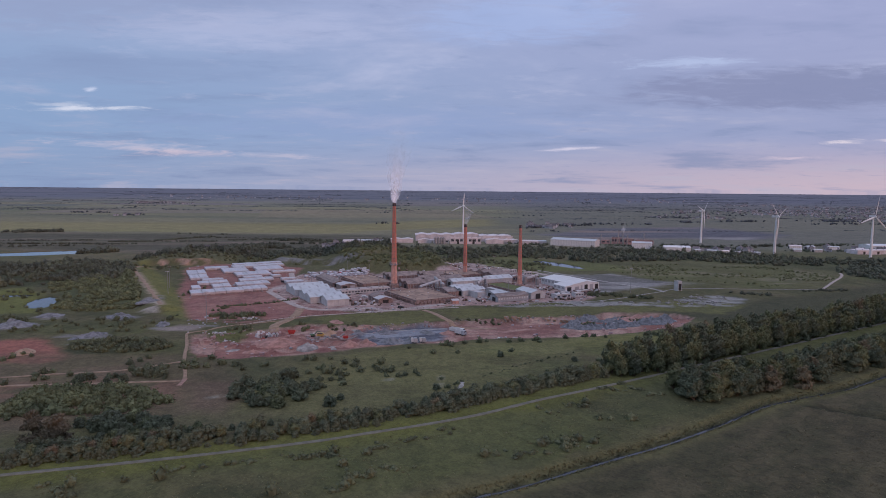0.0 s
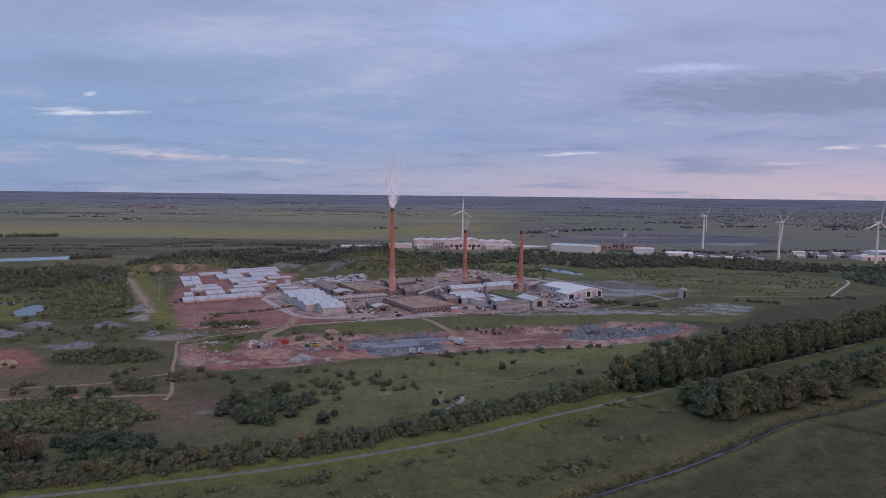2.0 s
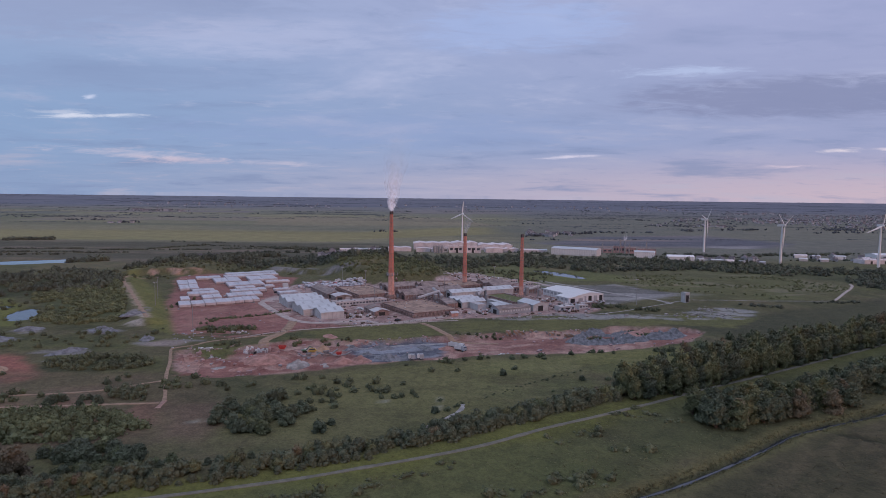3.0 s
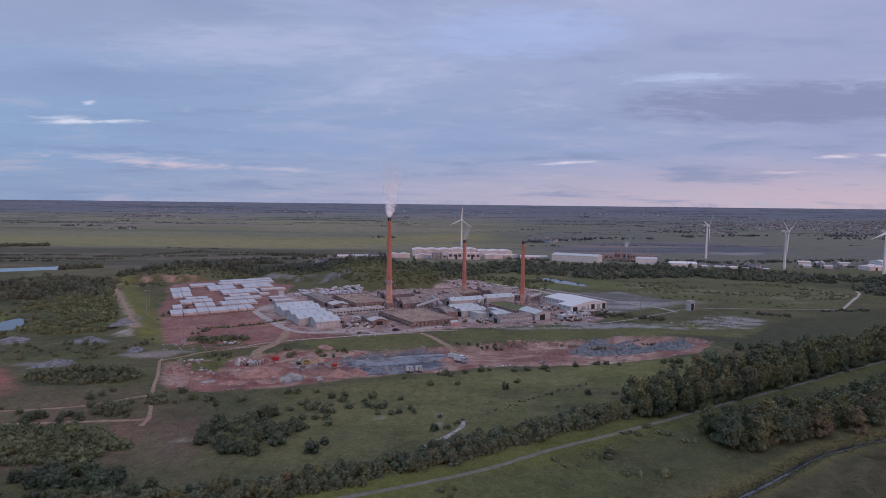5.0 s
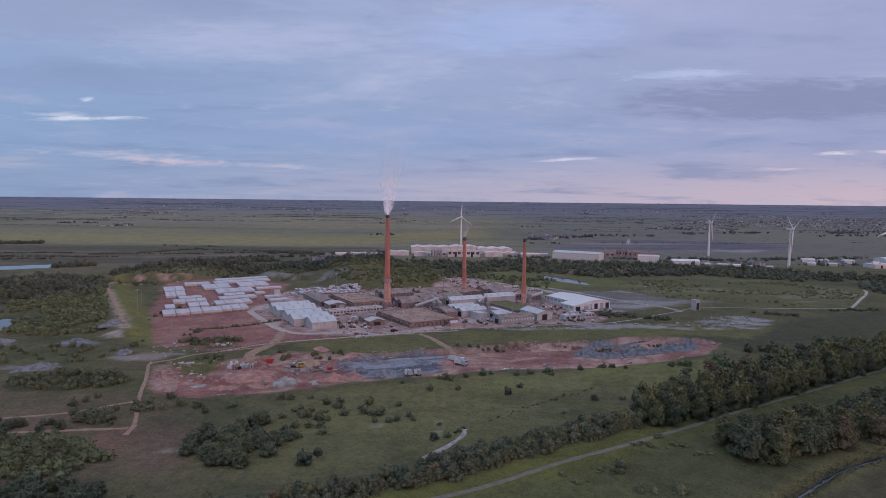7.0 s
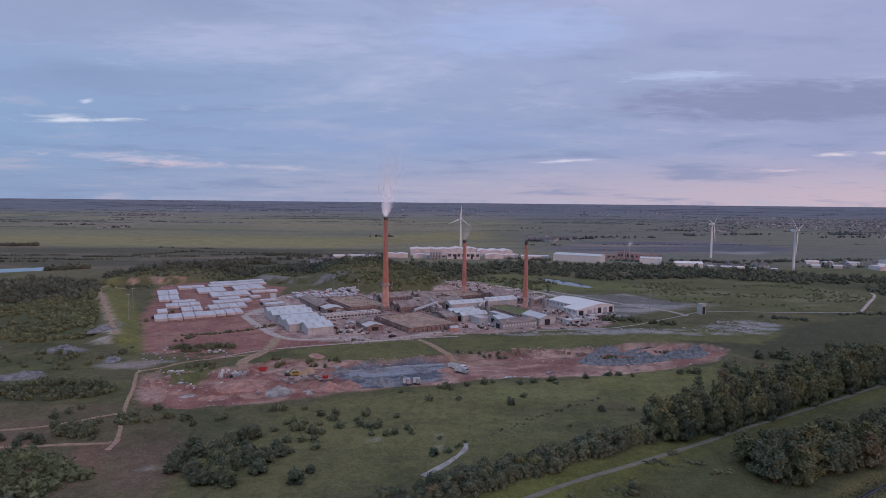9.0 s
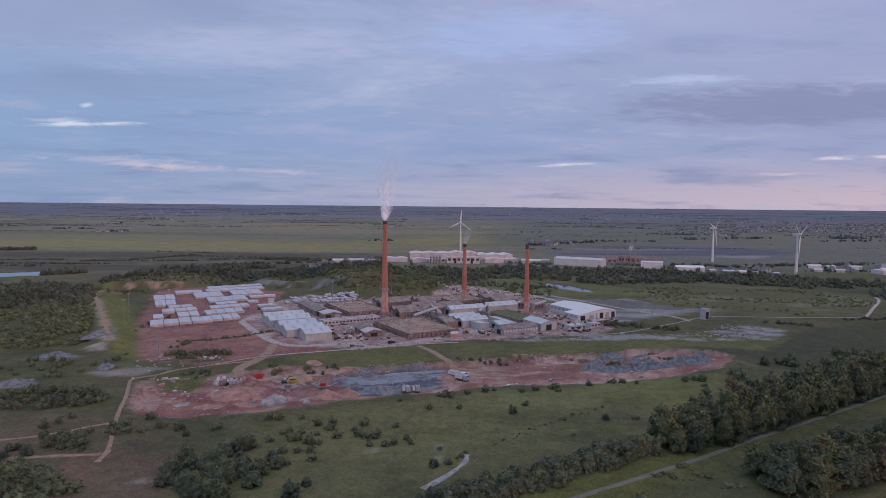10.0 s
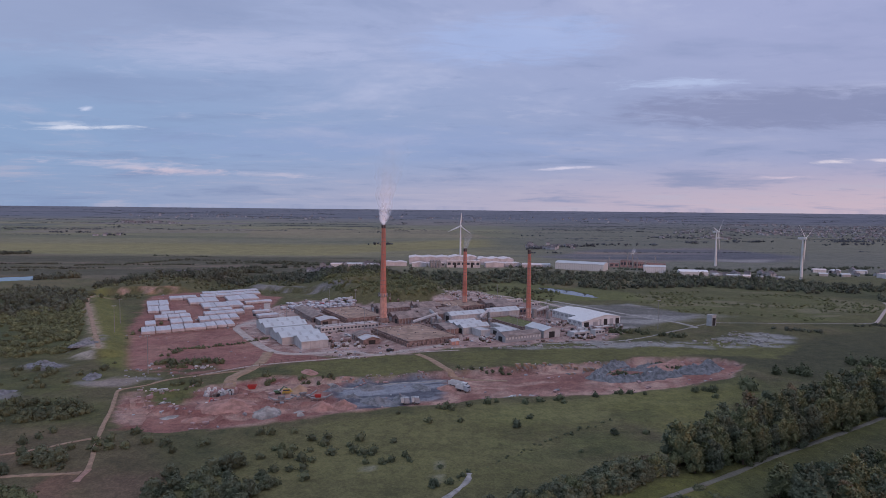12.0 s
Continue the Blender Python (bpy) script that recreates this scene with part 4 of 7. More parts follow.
def kiln(x, y, u, v, high, label, rot=SITE, top="kiln_top", vents=True):
    """A long chambered brick kiln: battered walls with buttresses and wickets, and an earth-covered top."""
    ob = thing("kiln", x, y, rot, label, "kiln", "brick kilns", z=0.0)
    bm = bmesh.new()
    lo = [bm.verts.new(p) for p in ((0, 0, -0.5), (u, 0, -0.5), (u, v, -0.5), (0, v, -0.5))]
    hi = [bm.verts.new(p) for p in ((0.8, 0.8, high), (u - 0.8, 0.8, high), (u - 0.8, v - 0.8, high), (0.8, v - 0.8, high))]
    for k in range(4):
        bm.faces.new((lo[k], lo[(k + 1) % 4], hi[(k + 1) % 4], hi[k]))
    bm.faces.new(hi)
    part("body", bm, "kiln_brick", ob)
    # uneven top
    bm = bmesh.new()
    nx, ny = max(4, int(u / 2)), max(4, int(v / 2))
    grid = [[bm.verts.new((1.2 + (u - 2.4) * i / nx, 1.2 + (v - 2.4) * j / ny, high + 0.1 + 0.25 * noise.noise(Vector((i * 0.6 + x, j * 0.6, y))))) for j in range(ny + 1)] for i in range(nx + 1)]
    for i in range(nx):
        for j in range(ny):
            bm.faces.new((grid[i][j], grid[i + 1][j], grid[i + 1][j + 1], grid[i][j + 1]))
    part("top", bm, top, ob, "earth-brown kiln top" if top == "kiln_top" else "kiln top grown over with grass")
    for row in ((0.6, u - 0.6, 0.6, 1.15), (0.6, u - 0.6, v - 1.15, v - 0.6), (0.6, 1.15, 1.15, v - 1.15), (u - 1.15, u - 0.6, 1.15, v - 1.15)):
        part("parapet", boxes((*row, high - 0.1, high + 0.55)), "kiln_brick", ob)
    for k in range(int(u / 3.2) + 1):
        part("buttress", boxes((k * 3.2, k * 3.2 + 0.9, -0.75, 0.35, -0.3, high * 0.85)), "kiln_brick", ob)
        if k < int(u / 3.2):
            part("wicket", boxes((k * 3.2 + 1.3, k * 3.2 + 2.7, 0.0, 0.5, 0, high * 0.6)), "brown_roof", ob, "dark arched wicket")
    for k in range(int(v / 3.2) + 1):
        part("buttress", boxes((-0.75, 0.35, k * 3.2, k * 3.2 + 0.9, -0.3, high * 0.85)), "kiln_brick", ob)
        if k < int(v / 3.2):
            part("wicket", boxes((0.0, 0.5, k * 3.2 + 1.3, k * 3.2 + 2.7, 0, high * 0.6)), "brown_roof", ob, "dark arched wicket")
    if vents:
        r = random.Random(int(x * 7 + y))
        for k in range(26):
            cx, cy = r.uniform(3, u - 3), r.uniform(3, v - 3)
            part("feed_hole_cover", boxes((cx - 0.3, cx + 0.3, cy - 0.3, cy + 0.3, high, high + 0.55)), "white_paint" if k % 5 == 0 else "brown_roof", ob)
    return ob


def chimney(x, y, high, r0, r1, label, ring=None, plume=False, pale=0.0):
    """A tapering round brick stack with bands, a flared foot and a dark rim; some carry an antenna ring."""
    ob = thing("chimney", x, y, 12, label, "chimney", "tall brick chimneys", z=0.0)
    def rad(z):
        return r1 + (r0 - r1) * (1 - z / high) ** 1.15
    foot = high * pale
    if pale:
        part("lower_shaft", tube(bmesh.new(), [(rad(foot * k / 8), foot * k / 8 if k else -0.5) for k in range(9)], 32), "brick_pale", ob, "paler, weathered brick")
    rings = [(rad(z), z) for z in np.linspace(foot, high - 2.6, 22)]
    shaft = tube(bmesh.new(), rings, 32)
    part("shaft", shaft, "brick", ob)
    part("plinth", tube(bmesh.new(), [(r0 * 1.45, -0.5), (r0 * 1.45, 2.2), (r0 * 1.2, 3.0), (r0 * 1.18, 3.4)], 12), "kiln_brick", ob)
    part("rim", tube(bmesh.new(), [(r1 * 1.0, high - 2.6), (r1 * 1.12, high - 2.2), (r1 * 1.12, high - 0.5), (r1 * 1.02, high), (r1 * 0.75, high), (r1 * 0.72, high - 2)], 32), "soot", ob, "soot-blackened rim")
    for k in range(1, 15):
        z = foot + (high - 3 - foot) * k / 15
        part("iron_band", tube(bmesh.new(), [(rad(z) + 0.005, z), (rad(z) + 0.07, z), (rad(z + 0.25) + 0.07, z + 0.25), (rad(z + 0.25) + 0.005, z + 0.25)], 24, cap=False), "kiln_brick", ob)
    ladder = bmesh.new()
    for s in (-0.25, 0.25):
        for k in range(14):
            za, zb = high * k / 14, high * (k + 1) / 14
            beam(ladder, (s, -rad(za) - 0.15, za), (s, -rad(min(zb, high)) - 0.15, zb), 0.04)
    part("ladder", ladder, "steel", ob)
    if ring:
        platform = part("antenna_platform", tube(bmesh.new(), [(rad(ring), ring), (rad(ring) + 1.1, ring), (rad(ring) + 1.1, ring + 0.2), (rad(ring), ring + 0.2)], 24, cap=False), "steel", ob, "steel ring platform")
        for k in range(9):
            a = 2 * math.pi * k / 9
            r = rad(ring) + (2.6 if k % 3 == 0 else 1.3)
            c, s = math.cos(a), math.sin(a)
            part("antenna", beam(beam(bmesh.new(), (c * r, s * r, ring - 0.6), (c * r, s * r, ring + 2.0), 0.17), (c * rad(ring), s * rad(ring), ring + 0.4), (c * r, s * r, ring + 0.4), 0.08), "steel", platform, "pale panel antenna")
    return ob


chimney(-42.0, 522.0, 70.0, 2.75, 1.35, "tallest orange brick chimney with antenna ring, smoking", ring=19.0, pale=0.30)
chimney(19.5, 600.0, 48.5, 2.2, 1.35, "shorter orange brick chimney with soot rim", ring=None, pale=0.18)
chimney(63.0, 527.0, 52.5, 2.0, 1.15, "slender orange brick chimney on a plinth", ring=None, pale=0.2)

# white sheds by the road
gable_shed(-81, 432, 16, 18, 4.6, 6.6, "white sheet-metal store shed with ribbed walls", bays=1, group="white store sheds", doors=0)
gable_shed(-95, 443, 24, 30, 4.6, 6.6, "double white sheet-metal store shed", bays=2, group="white store sheds", doors=0)
gable_shed(-113, 473, 27, 27, 4.8, 6.9, "double white sheet-metal store shed", bays=2, group="white store sheds", doors=0)
# offices and stores in the middle
flat_hall(-79, 481, 41, 4, 3.0, "long low white office range with many windows", rot=30, windows=16, name="office_range")
flat_hall(-83, 487, 42, 4, 2.6, "long low white store range behind the offices", rot=30, windows=10, name="store_range")
gable_shed(-83, 502, 13, 13, 4.2, 5.2, "open-fronted white canopy over a loading bay", wall="brown_roof", roof="pale_roof", lights=False, doors=2, along="v", name="canopy")
gable_shed(-92, 517, 12, 48, 3.6, 5.4, "long brown-roofed drying shed", wall="kiln_brick", roof="brown_roof", lights=False, along="v", doors=2)
gable_shed(-47, 446, 11, 10, 3.0, 4.4, "small pale-roofed hut with brick walls", wall="kiln_brick", roof="pale_roof", lights=False, along="v")
gable_shed(-52, 455, 11, 9, 3.4, 5.0, "brown-roofed brick lean-to shed", wall="kiln_brick", roof="brown_roof", lights=False, along="v")
# kilns
kiln(-20, 441, 37, 50, 2.7, "long low brick kiln with brown earth top", rot=32)
kiln(-67, 514, 30, 52, 3.0, "brick kiln with brown earth top and buttresses", rot=30)
kiln(10, 570, 34, 34, 3.0, "brick kiln round the foot of a chimney", rot=32)
kiln(54, 491, 20, 42, 2.6, "old kiln with grass growing on its top", rot=30, top="verge", vents=False)
# brown-roofed making sheds between the kilns
for x, y, u, v, e, r in ((-30, 513, 22, 20, 4.0, 6.5), (-14, 524, 20, 26, 4.5, 7.0), (2, 541, 18, 22, 4.0, 6.2), (-48, 556, 26, 18, 4.0, 6.0), (-18, 566, 20, 16, 4.0, 6.0), (44, 572, 22, 30, 4.2, 6.2), (70, 556, 16, 20, 3.6, 5.2)):
    gable_shed(x, y, u, v, e, r, "brown-roofed brick making shed", wall="kiln_brick", roof="brown_roof", lights=False, doors=2, bays=2 if u > 18 else 1, group="brown making sheds")
gable_shed(7, 523, 30, 12, 4.8, 6.6, "long pale shed with a low gabled roof", windows=0, group="pale works sheds")
gable_shed(36, 541, 27, 11, 4.6, 6.8, "pale shed with ribbed rooflights", windows=0, group="pale works sheds")
gable_shed(14, 480, 20, 24, 4.4, 6.0, "pale curved-roof works shed", bays=3, group="pale works sheds", doors=3)
gable_shed(3, 476, 9, 22, 4.0, 5.6, "brown-roofed open works shed", wall="kiln_brick", roof="brown_roof", lights=False, doors=2)
flat_hall(25, 471, 7, 11, 4.2, "small white box-shaped plant room", name="plant_room")
gable_shed(38, 474, 9, 14, 3.4, 4.6, "small white shed with a gabled roof", doors=1, group="pale works sheds")
flat_hall(47, 480, 5, 28, 3.0, "narrow pale store beside the grassed kiln", name="store_range", windows=2)
gable_shed(39, 455, 27, 11, 3.9, 5.6, "long pale shed with a row of white bays", roof="brown_roof", wall="grey_wall", windows=12, lights=False, group="pale works sheds", pane="white_paint")
gable_shed(65, 470, 13, 20, 4.8, 6.6, "tall pale shed with a gable to the road", along="v", lights=False, group="pale works sheds")
gable_shed(105, 513, 28, 43, 5.2, 7.0, "large white factory hall with dark windows", along="v", windows=9, doors=5, group="white factory hall", lights=False, roof="white_paint", wall="turbine")
gable_shed(98, 508, 16, 16, 4.0, 5.0, "white lean-to block against the factory hall", along="v", windows=3, doors=2, lights=False, roof="white_paint", wall="turbine")
flat_hall(85, 472, 13, 7, 3.0, "low white cabin block", name="cabin", windows=4, doors=1)
flat_hall(101, 482, 8, 5, 2.8, "low white cabin by the hall", name="cabin", windows=3)
flat_hall(104, 491, 14, 5, 3.0, "low brick store beside the hall", name="store_range", wall="kiln_brick", windows=3)
flat_hall(58, 556, 9, 8, 5.0, "brick office with a pale roof", name="office", wall="kiln_brick", windows=3)
flat_hall(52, 612, 22, 4, 2.8, "long white cabin range behind the works", name="cabin", windows=8)
flat_hall(76, 600, 9, 3.5, 2.8, "small white cabin behind the works", name="cabin", windows=3)
hutw = flat_hall(193, 518, 4.5, 4.5, 7.4, "tall pale cube-shaped pump house", name="pump_house", doors=1, windows=1)


# ---- stacks of wrapped bricks ----
def stack_mesh(u, v, high, seed):
    r = random.Random(seed)
    bm = bmesh.new()
    nu, nv, nz = max(2, round(u / 1.4)), max(2, round(v / 1.4)), 3
    for i in range(nu):
        for j in range(nv):
            edge = i in (0, nu - 1) or j in (0, nv - 1)
            if not edge:
                continue
            for k in range(nz):
                a, b = u * i / nu, v * j / nv
                d = r.uniform(0, 0.12)
                box(bm, a + 0.05 + d * 0.3, a + u / nu - 0.05, b + 0.05 + d * 0.3, b + v / nv - 0.05, high * k / nz - (0.3 if k == 0 else 0), high * (k + 1) / nz - 0.06)
    return bm


def brick_stack(x, y, u, v, high, rot, seed):
    """A block of packs of bricks under white wrapping."""
    r = random.Random(seed)
    ob = thing("brick_stack", x, y, rot, "block of brick packs under white plastic wrapping", "brick stack", "wrapped brick stacks", z=ground_z(x + 3, y + 8))
    part("brick_block", stack_mesh(u, v, high, seed), "pack", ob)
    cols = max(2, round(u / 2.8))
    for k in range(cols):
        bm = bmesh.new()
        a, b = u * k / cols, u * (k + 0.96) / cols
        rows = max(3, int(v / 3))
        lines = []
        for j in range(rows + 1):
            z = high + 0.03 + 0.16 * noise.noise(Vector((x + k, y + j * 0.7, seed)))
            q = v * j / rows
            lines.append([bm.verts.new((p, q, z + dz)) for p, dz in ((a - 0.05, -0.62 * high), (a, 0.0), (b, 0.05), (b + 0.03, -0.62 * high))])
        for s, t in zip(lines, lines[1:]):
            for m in range(3):
                bm.faces.new((s[m], s[m + 1], t[m + 1], t[m]))
        for line in (lines[0], lines[-1]):
            bm.faces.new(line)
        part("wrap", bm, "wrap", ob, "white plastic wrapping")
    return ob


STACK_ROT = 30.0
U, V = Vector((math.cos(radians(33)), math.sin(radians(33)))), Vector((-math.sin(radians(22)), math.cos(radians(22))))
# v of the row, depth, height, and the stretches of u that are filled
STACK_ROWS = (
    (0, 17, 2.9, ((0, 7.5), (8.5, 16), (18, 25), (26, 38), (39.5, 45.5), (46.5, 52), (53, 58))),
    (25, 17, 2.9, ((1, 7.5), (17, 24), (25, 31), (36, 42.5), (43.5, 49), (50, 56), (57, 63))),
    (49, 13, 2.9, ((6, 13), (15, 22), (23, 30), (40, 46), (48, 54), (55, 61), (63, 69))),
    (67, 10, 2.8, ((10, 17), (19, 27), (45, 52), (54, 61), (70, 78))),
    (84, 24, 2.8, ((0, 7), (8, 15), (40, 49), (50, 59), (60, 71))),
    (96, 8, 2.4, ((74, 84), (85, 96))),
    (114, 28, 2.8, ((-2, 6), (7, 14), (30, 41), (42, 53), (61, 73), (74, 87))),
    (147, 15, 2.8, ((14, 24), (25, 36), (40, 52), (53, 65), (66, 78), (79, 92))),
    (166, 13, 2.8, ((42, 54), (55, 67), (68, 80), (81, 92))),
)
for n_row, (v0, dv, hh, spans) in enumerate(STACK_ROWS):
    for n_col, (a, b) in enumerate(spans):
        follow = spans[n_col + 1][0] if n_col + 1 < len(spans) else b + 0.4
        b = follow - 0.5 if follow - b < 2.6 else b
        p = Vector((-189, 466)) + U * a + V * v0
        brick_stack(p.x, p.y, b - a, dv + 0.5 + random.Random(n_row * 31 + n_col).uniform(-1.5, 1.0), hh * 0.85, STACK_ROT - 4, n_row * 20 + n_col)
brick_stack(-133, 528, 15, 9, 2.6, 30, 301)
brick_stack(-142, 548, 12, 7, 2.4, 30, 302)
r = random.Random(5)
for k in range(64):      # packs set out behind the works
    a, b = (k % 16) / 16, (k // 16) / 4
    x, y = -126 + 56 * a - 3 * b + r.uniform(-1, 1), 568 + 22 * a + 38 * b * (1 - 0.4 * a) + r.uniform(-2, 2)
    if r.random() < 0.2:
        continue
    brick_stack(x, y, r.uniform(2.0, 3.2), r.uniform(3.5, 8), r.choice((1.0, 1.4, 2.0)), 30, 400 + k)

# ---- trees, hedges and scrub ----
def crown_arrays(seed, lobes, leaves, leaf, core=True):
    """Crown of many small leaf clumps round a few lobes (x, y, z, radius, flatten). Returns points and faces."""
    r = np.random.default_rng(seed)
    pts, faces = [], []
    area = np.array([l[3] ** 2 for l in lobes])
    share = np.maximum(1, (leaves * area / area.sum()).astype(int))
    for (cx, cy, cz, rad, flat), count in zip(lobes, share):
        if core:
            b = bmesh.new()
            bmesh.ops.create_icosphere(b, subdivisions=1, radius=rad * 0.74)
            base = len(pts)
            for v in b.verts:
                k = 1 + 0.35 * noise.noise(v.co * (1.6 / rad) + Vector((cx * 3, cy * 3, seed)))
                pts.append((cx + v.co.x * k, cy + v.co.y * k, cz + v.co.z * k * flat))
            faces += [tuple(base + v.index for v in f.verts) for f in b.faces]
            b.free()
        d = r.normal(size=(count, 3))
        d[:, 2] = np.abs(d[:, 2]) * 1.1 - 0.35
        d /= np.linalg.norm(d, axis=1)[:, None]
        dist = rad * (0.62 + 0.55 * r.random(count) ** 1.2)
        c = np.stack([cx + d[:, 0] * dist, cy + d[:, 1] * dist, cz + d[:, 2] * dist * flat], 1)
        n_dir = d + 0.55 * r.normal(size=(count, 3))
        n_dir /= np.linalg.norm(n_dir, axis=1)[:, None]
        t = np.cross(n_dir, r.normal(size=(count, 3)))
        t /= np.linalg.norm(t, axis=1)[:, None]
        s = np.cross(n_dir, t)
        size = leaf * (0.6 + 0.8 * r.random(count))[:, None]
        tip = d * size * 0.55
        base = len(pts)
        for a in (c - t * size * 0.75 - tip * 0.5, c + t * size * 0.75 - tip * 0.2, c + s * size * 0.85 + tip * 0.6):
            pts += [tuple(q) for q in a]
        faces += [(base + k, base + count + k, base + 2 * count + k) for k in range(count)]
    return np.array(pts), faces


def lobes_for(seed, wide, low, high, count, poplar=False):
    r = random.Random(seed)
    out = [(0, 0, low + (high - low) * 0.5, wide * 0.36, 1.15 if not poplar else 1.6)]
    for k in range(count):
        a, t = 2 * math.pi * (k + r.random() * 0.6) / count * 2.4, (k + 0.5) / count
        spread_r = wide * (0.33 * (1 - 0.75 * t ** 1.6) if not poplar else 0.27 * (1 - 0.55 * t ** 3)) * r.uniform(0.75, 1.2)
        rad = wide * r.uniform(0.17, 0.27) * (1.1 - 0.35 * t) * (11 / max(11, count)) ** 0.4
        out.append((spread_r * math.cos(a), spread_r * math.sin(a), low + rad * 0.25 + (high - low - rad * 1.15) * t, rad, r.uniform(0.8, 1.2) * (1.45 if poplar else 1)))
    return out


def build_tree(name, seed, high, wide, mat, label, leaves=1300, leaf=0.55, trunk=0.16, lobes=11, poplar=False):
    """A tapered trunk with limbs, and a crown of leaf clumps."""
    ob = new(name)
    tagged(ob, label, "tree" if name == "tree" else "shrub", "trees" if name == "tree" else "shrubs")
    low = high * (trunk if name == "tree" else 0.04)
    plan = lobes_for(seed, wide, low, high, lobes, poplar)
    wood = bmesh.new()
    t = high * 0.022 + 0.05
    tube(wood, [(t * 1.5, -0.6), (t, low * 0.6), (t * 0.75, high * 0.4), (t * 0.3, high * 0.75)], 7)
    for cx, cy, cz, rad, _ in plan[1:8]:
        beam(wood, (0, 0, max(low * 0.7, cz - wide * 0.3)), (cx * 0.9, cy * 0.9, cz), t * 0.3)
    part("trunk" if name == "tree" else "stem", wood, "bark", ob)
    pts, faces = crown_arrays(seed, plan, leaves, leaf)
    part("crown", mesh_of("crown", pts, faces, mat), mat, ob)
    return ob


def plant(protos, x, y, size, turn, used, lean=0.0):
    """Sets out a copy of one of the prototypes; the first use takes the prototype itself."""
    ob = protos
    m = pose(x, y, ground_z(x, y) - 0.35 * size, 0, lean, turn)
    if ob.name not in used:
        used.add(ob.name)
        made = ob
        made.matrix_basis = m @ Matrix.Diagonal((size, size, size, 1))
    else:
        made = copy_thing(ob, m)
        made.scale = (size, size, size)
    return made


used = set()   # prototypes that already stand somewhere
TALL = [build_tree("tree", 11 + k, 15.0, 9.4, m, lab, 1500, 0.55, lobes=22, trunk=0.02, poplar=True) for k, (m, lab) in enumerate((
    ("leaf", "tall green broadleaf tree beside the path"), ("leaf_dark", "tall dark green broadleaf tree beside the path"), ("leaf", "tall full-crowned green tree in the row"), ("leaf_rust", "tall tree in the row with warm sunlight in its leaf colour")))]
ROUND = [build_tree("tree", 31 + k, 11.4, 9.2, m, lab, 1600, 0.5, lobes=20, trunk=0.0) for k, (m, lab) in enumerate((
    ("leaf_dark", "round dark green tree in a copse"), ("leaf", "round green tree in a copse"), ("leaf_rust", "round rusty brown tree in a copse"), ("leaf_grey", "round grey-green willow in a copse")))]
BUSH = [build_tree("shrub", 51 + k, 5.0, 6.0, m, lab, 620, 0.4, lobes=12) for k, (m, lab) in enumerate((
    ("leaf_dark", "dense dark green shrub on rough grass"), ("leaf", "dense mid-green shrub on rough grass"), ("leaf_rust", "russet-tinged shrub in a hedge"), ("leaf_grey", "grey-green willow shrub on rough grass")))]

TREES_NORTH = [(68.7, 244.1), (93.4, 256.5), (123.4, 276.7), (148.1, 291.7), (190.3, 319.9), (246.7, 354.3), (304, 388.6)]


def along(pts, gap):
    """Even points along a line, with its direction."""
    out, rest = [], 0.0
    for (ax, ay), (bx, by) in zip(pts, pts[1:]):
        d = math.hypot(bx - ax, by - ay)
        s = rest
        while s < d:
            out.append((ax + (bx - ax) * s / d, ay + (by - ay) * s / d, (bx - ax) / d, (by - ay) / d))
            s += gap
        rest = s - d
    return out


r = random.Random(21)
for x, y, wx, wy in along(TREES_NORTH, 4.0):
    for row, off in enumerate((0.0, 5.8, 11.6)):
        if row == 2 and (r.random() < 0.35 or x > 172):
            continue
        near = x < 100
        size = r.uniform(0.78, 1.05) * (0.92 if near else 1.0) * (0.8 if row == 0 else 1.0)
        # rust-coloured trees gather where low sun warms the row
        kind = r.choices((0, 1, 2, 3), (4, 4, 4, 1.6 if 98 < x < 135 else 0.4))[0]
        q = off - 2.6 + r.uniform(-1.6, 1.6)
        plant(TALL[kind], x - wy * q + r.uniform(-1.5, 1.5), y + wx * q, size, r.uniform(0, 360), used)
# the copse on the other side of the path
for x, y, wx, wy in along([(84.6, 222.1), (107.6, 230.9), (134, 241.5), (158.6, 257.4), (193.9, 280.3), (264.4, 323.4), (290.8, 339.4)], 4.8):
    for row, off in enumerate((-9.0, -3.2, 2.7, 8.0)):
        if (row == 3 and x < 113) or (row == 0 and x > 113 and r.random() < 0.4) or r.random() < 0.08:
            continue
        kind = r.choices((0, 1, 2, 3), (5, 3, 1.2 if row < 2 else 0.4, 1.6))[0]
        q = off + r.uniform(-1.8, 1.8)
        plant(ROUND[kind], x - wy * q + r.uniform(-1.8, 1.8), y + wx * q, r.uniform(0.75, 1.1) * (0.88, 1.0, 0.85, 0.62)[row], r.uniform(0, 360), used)
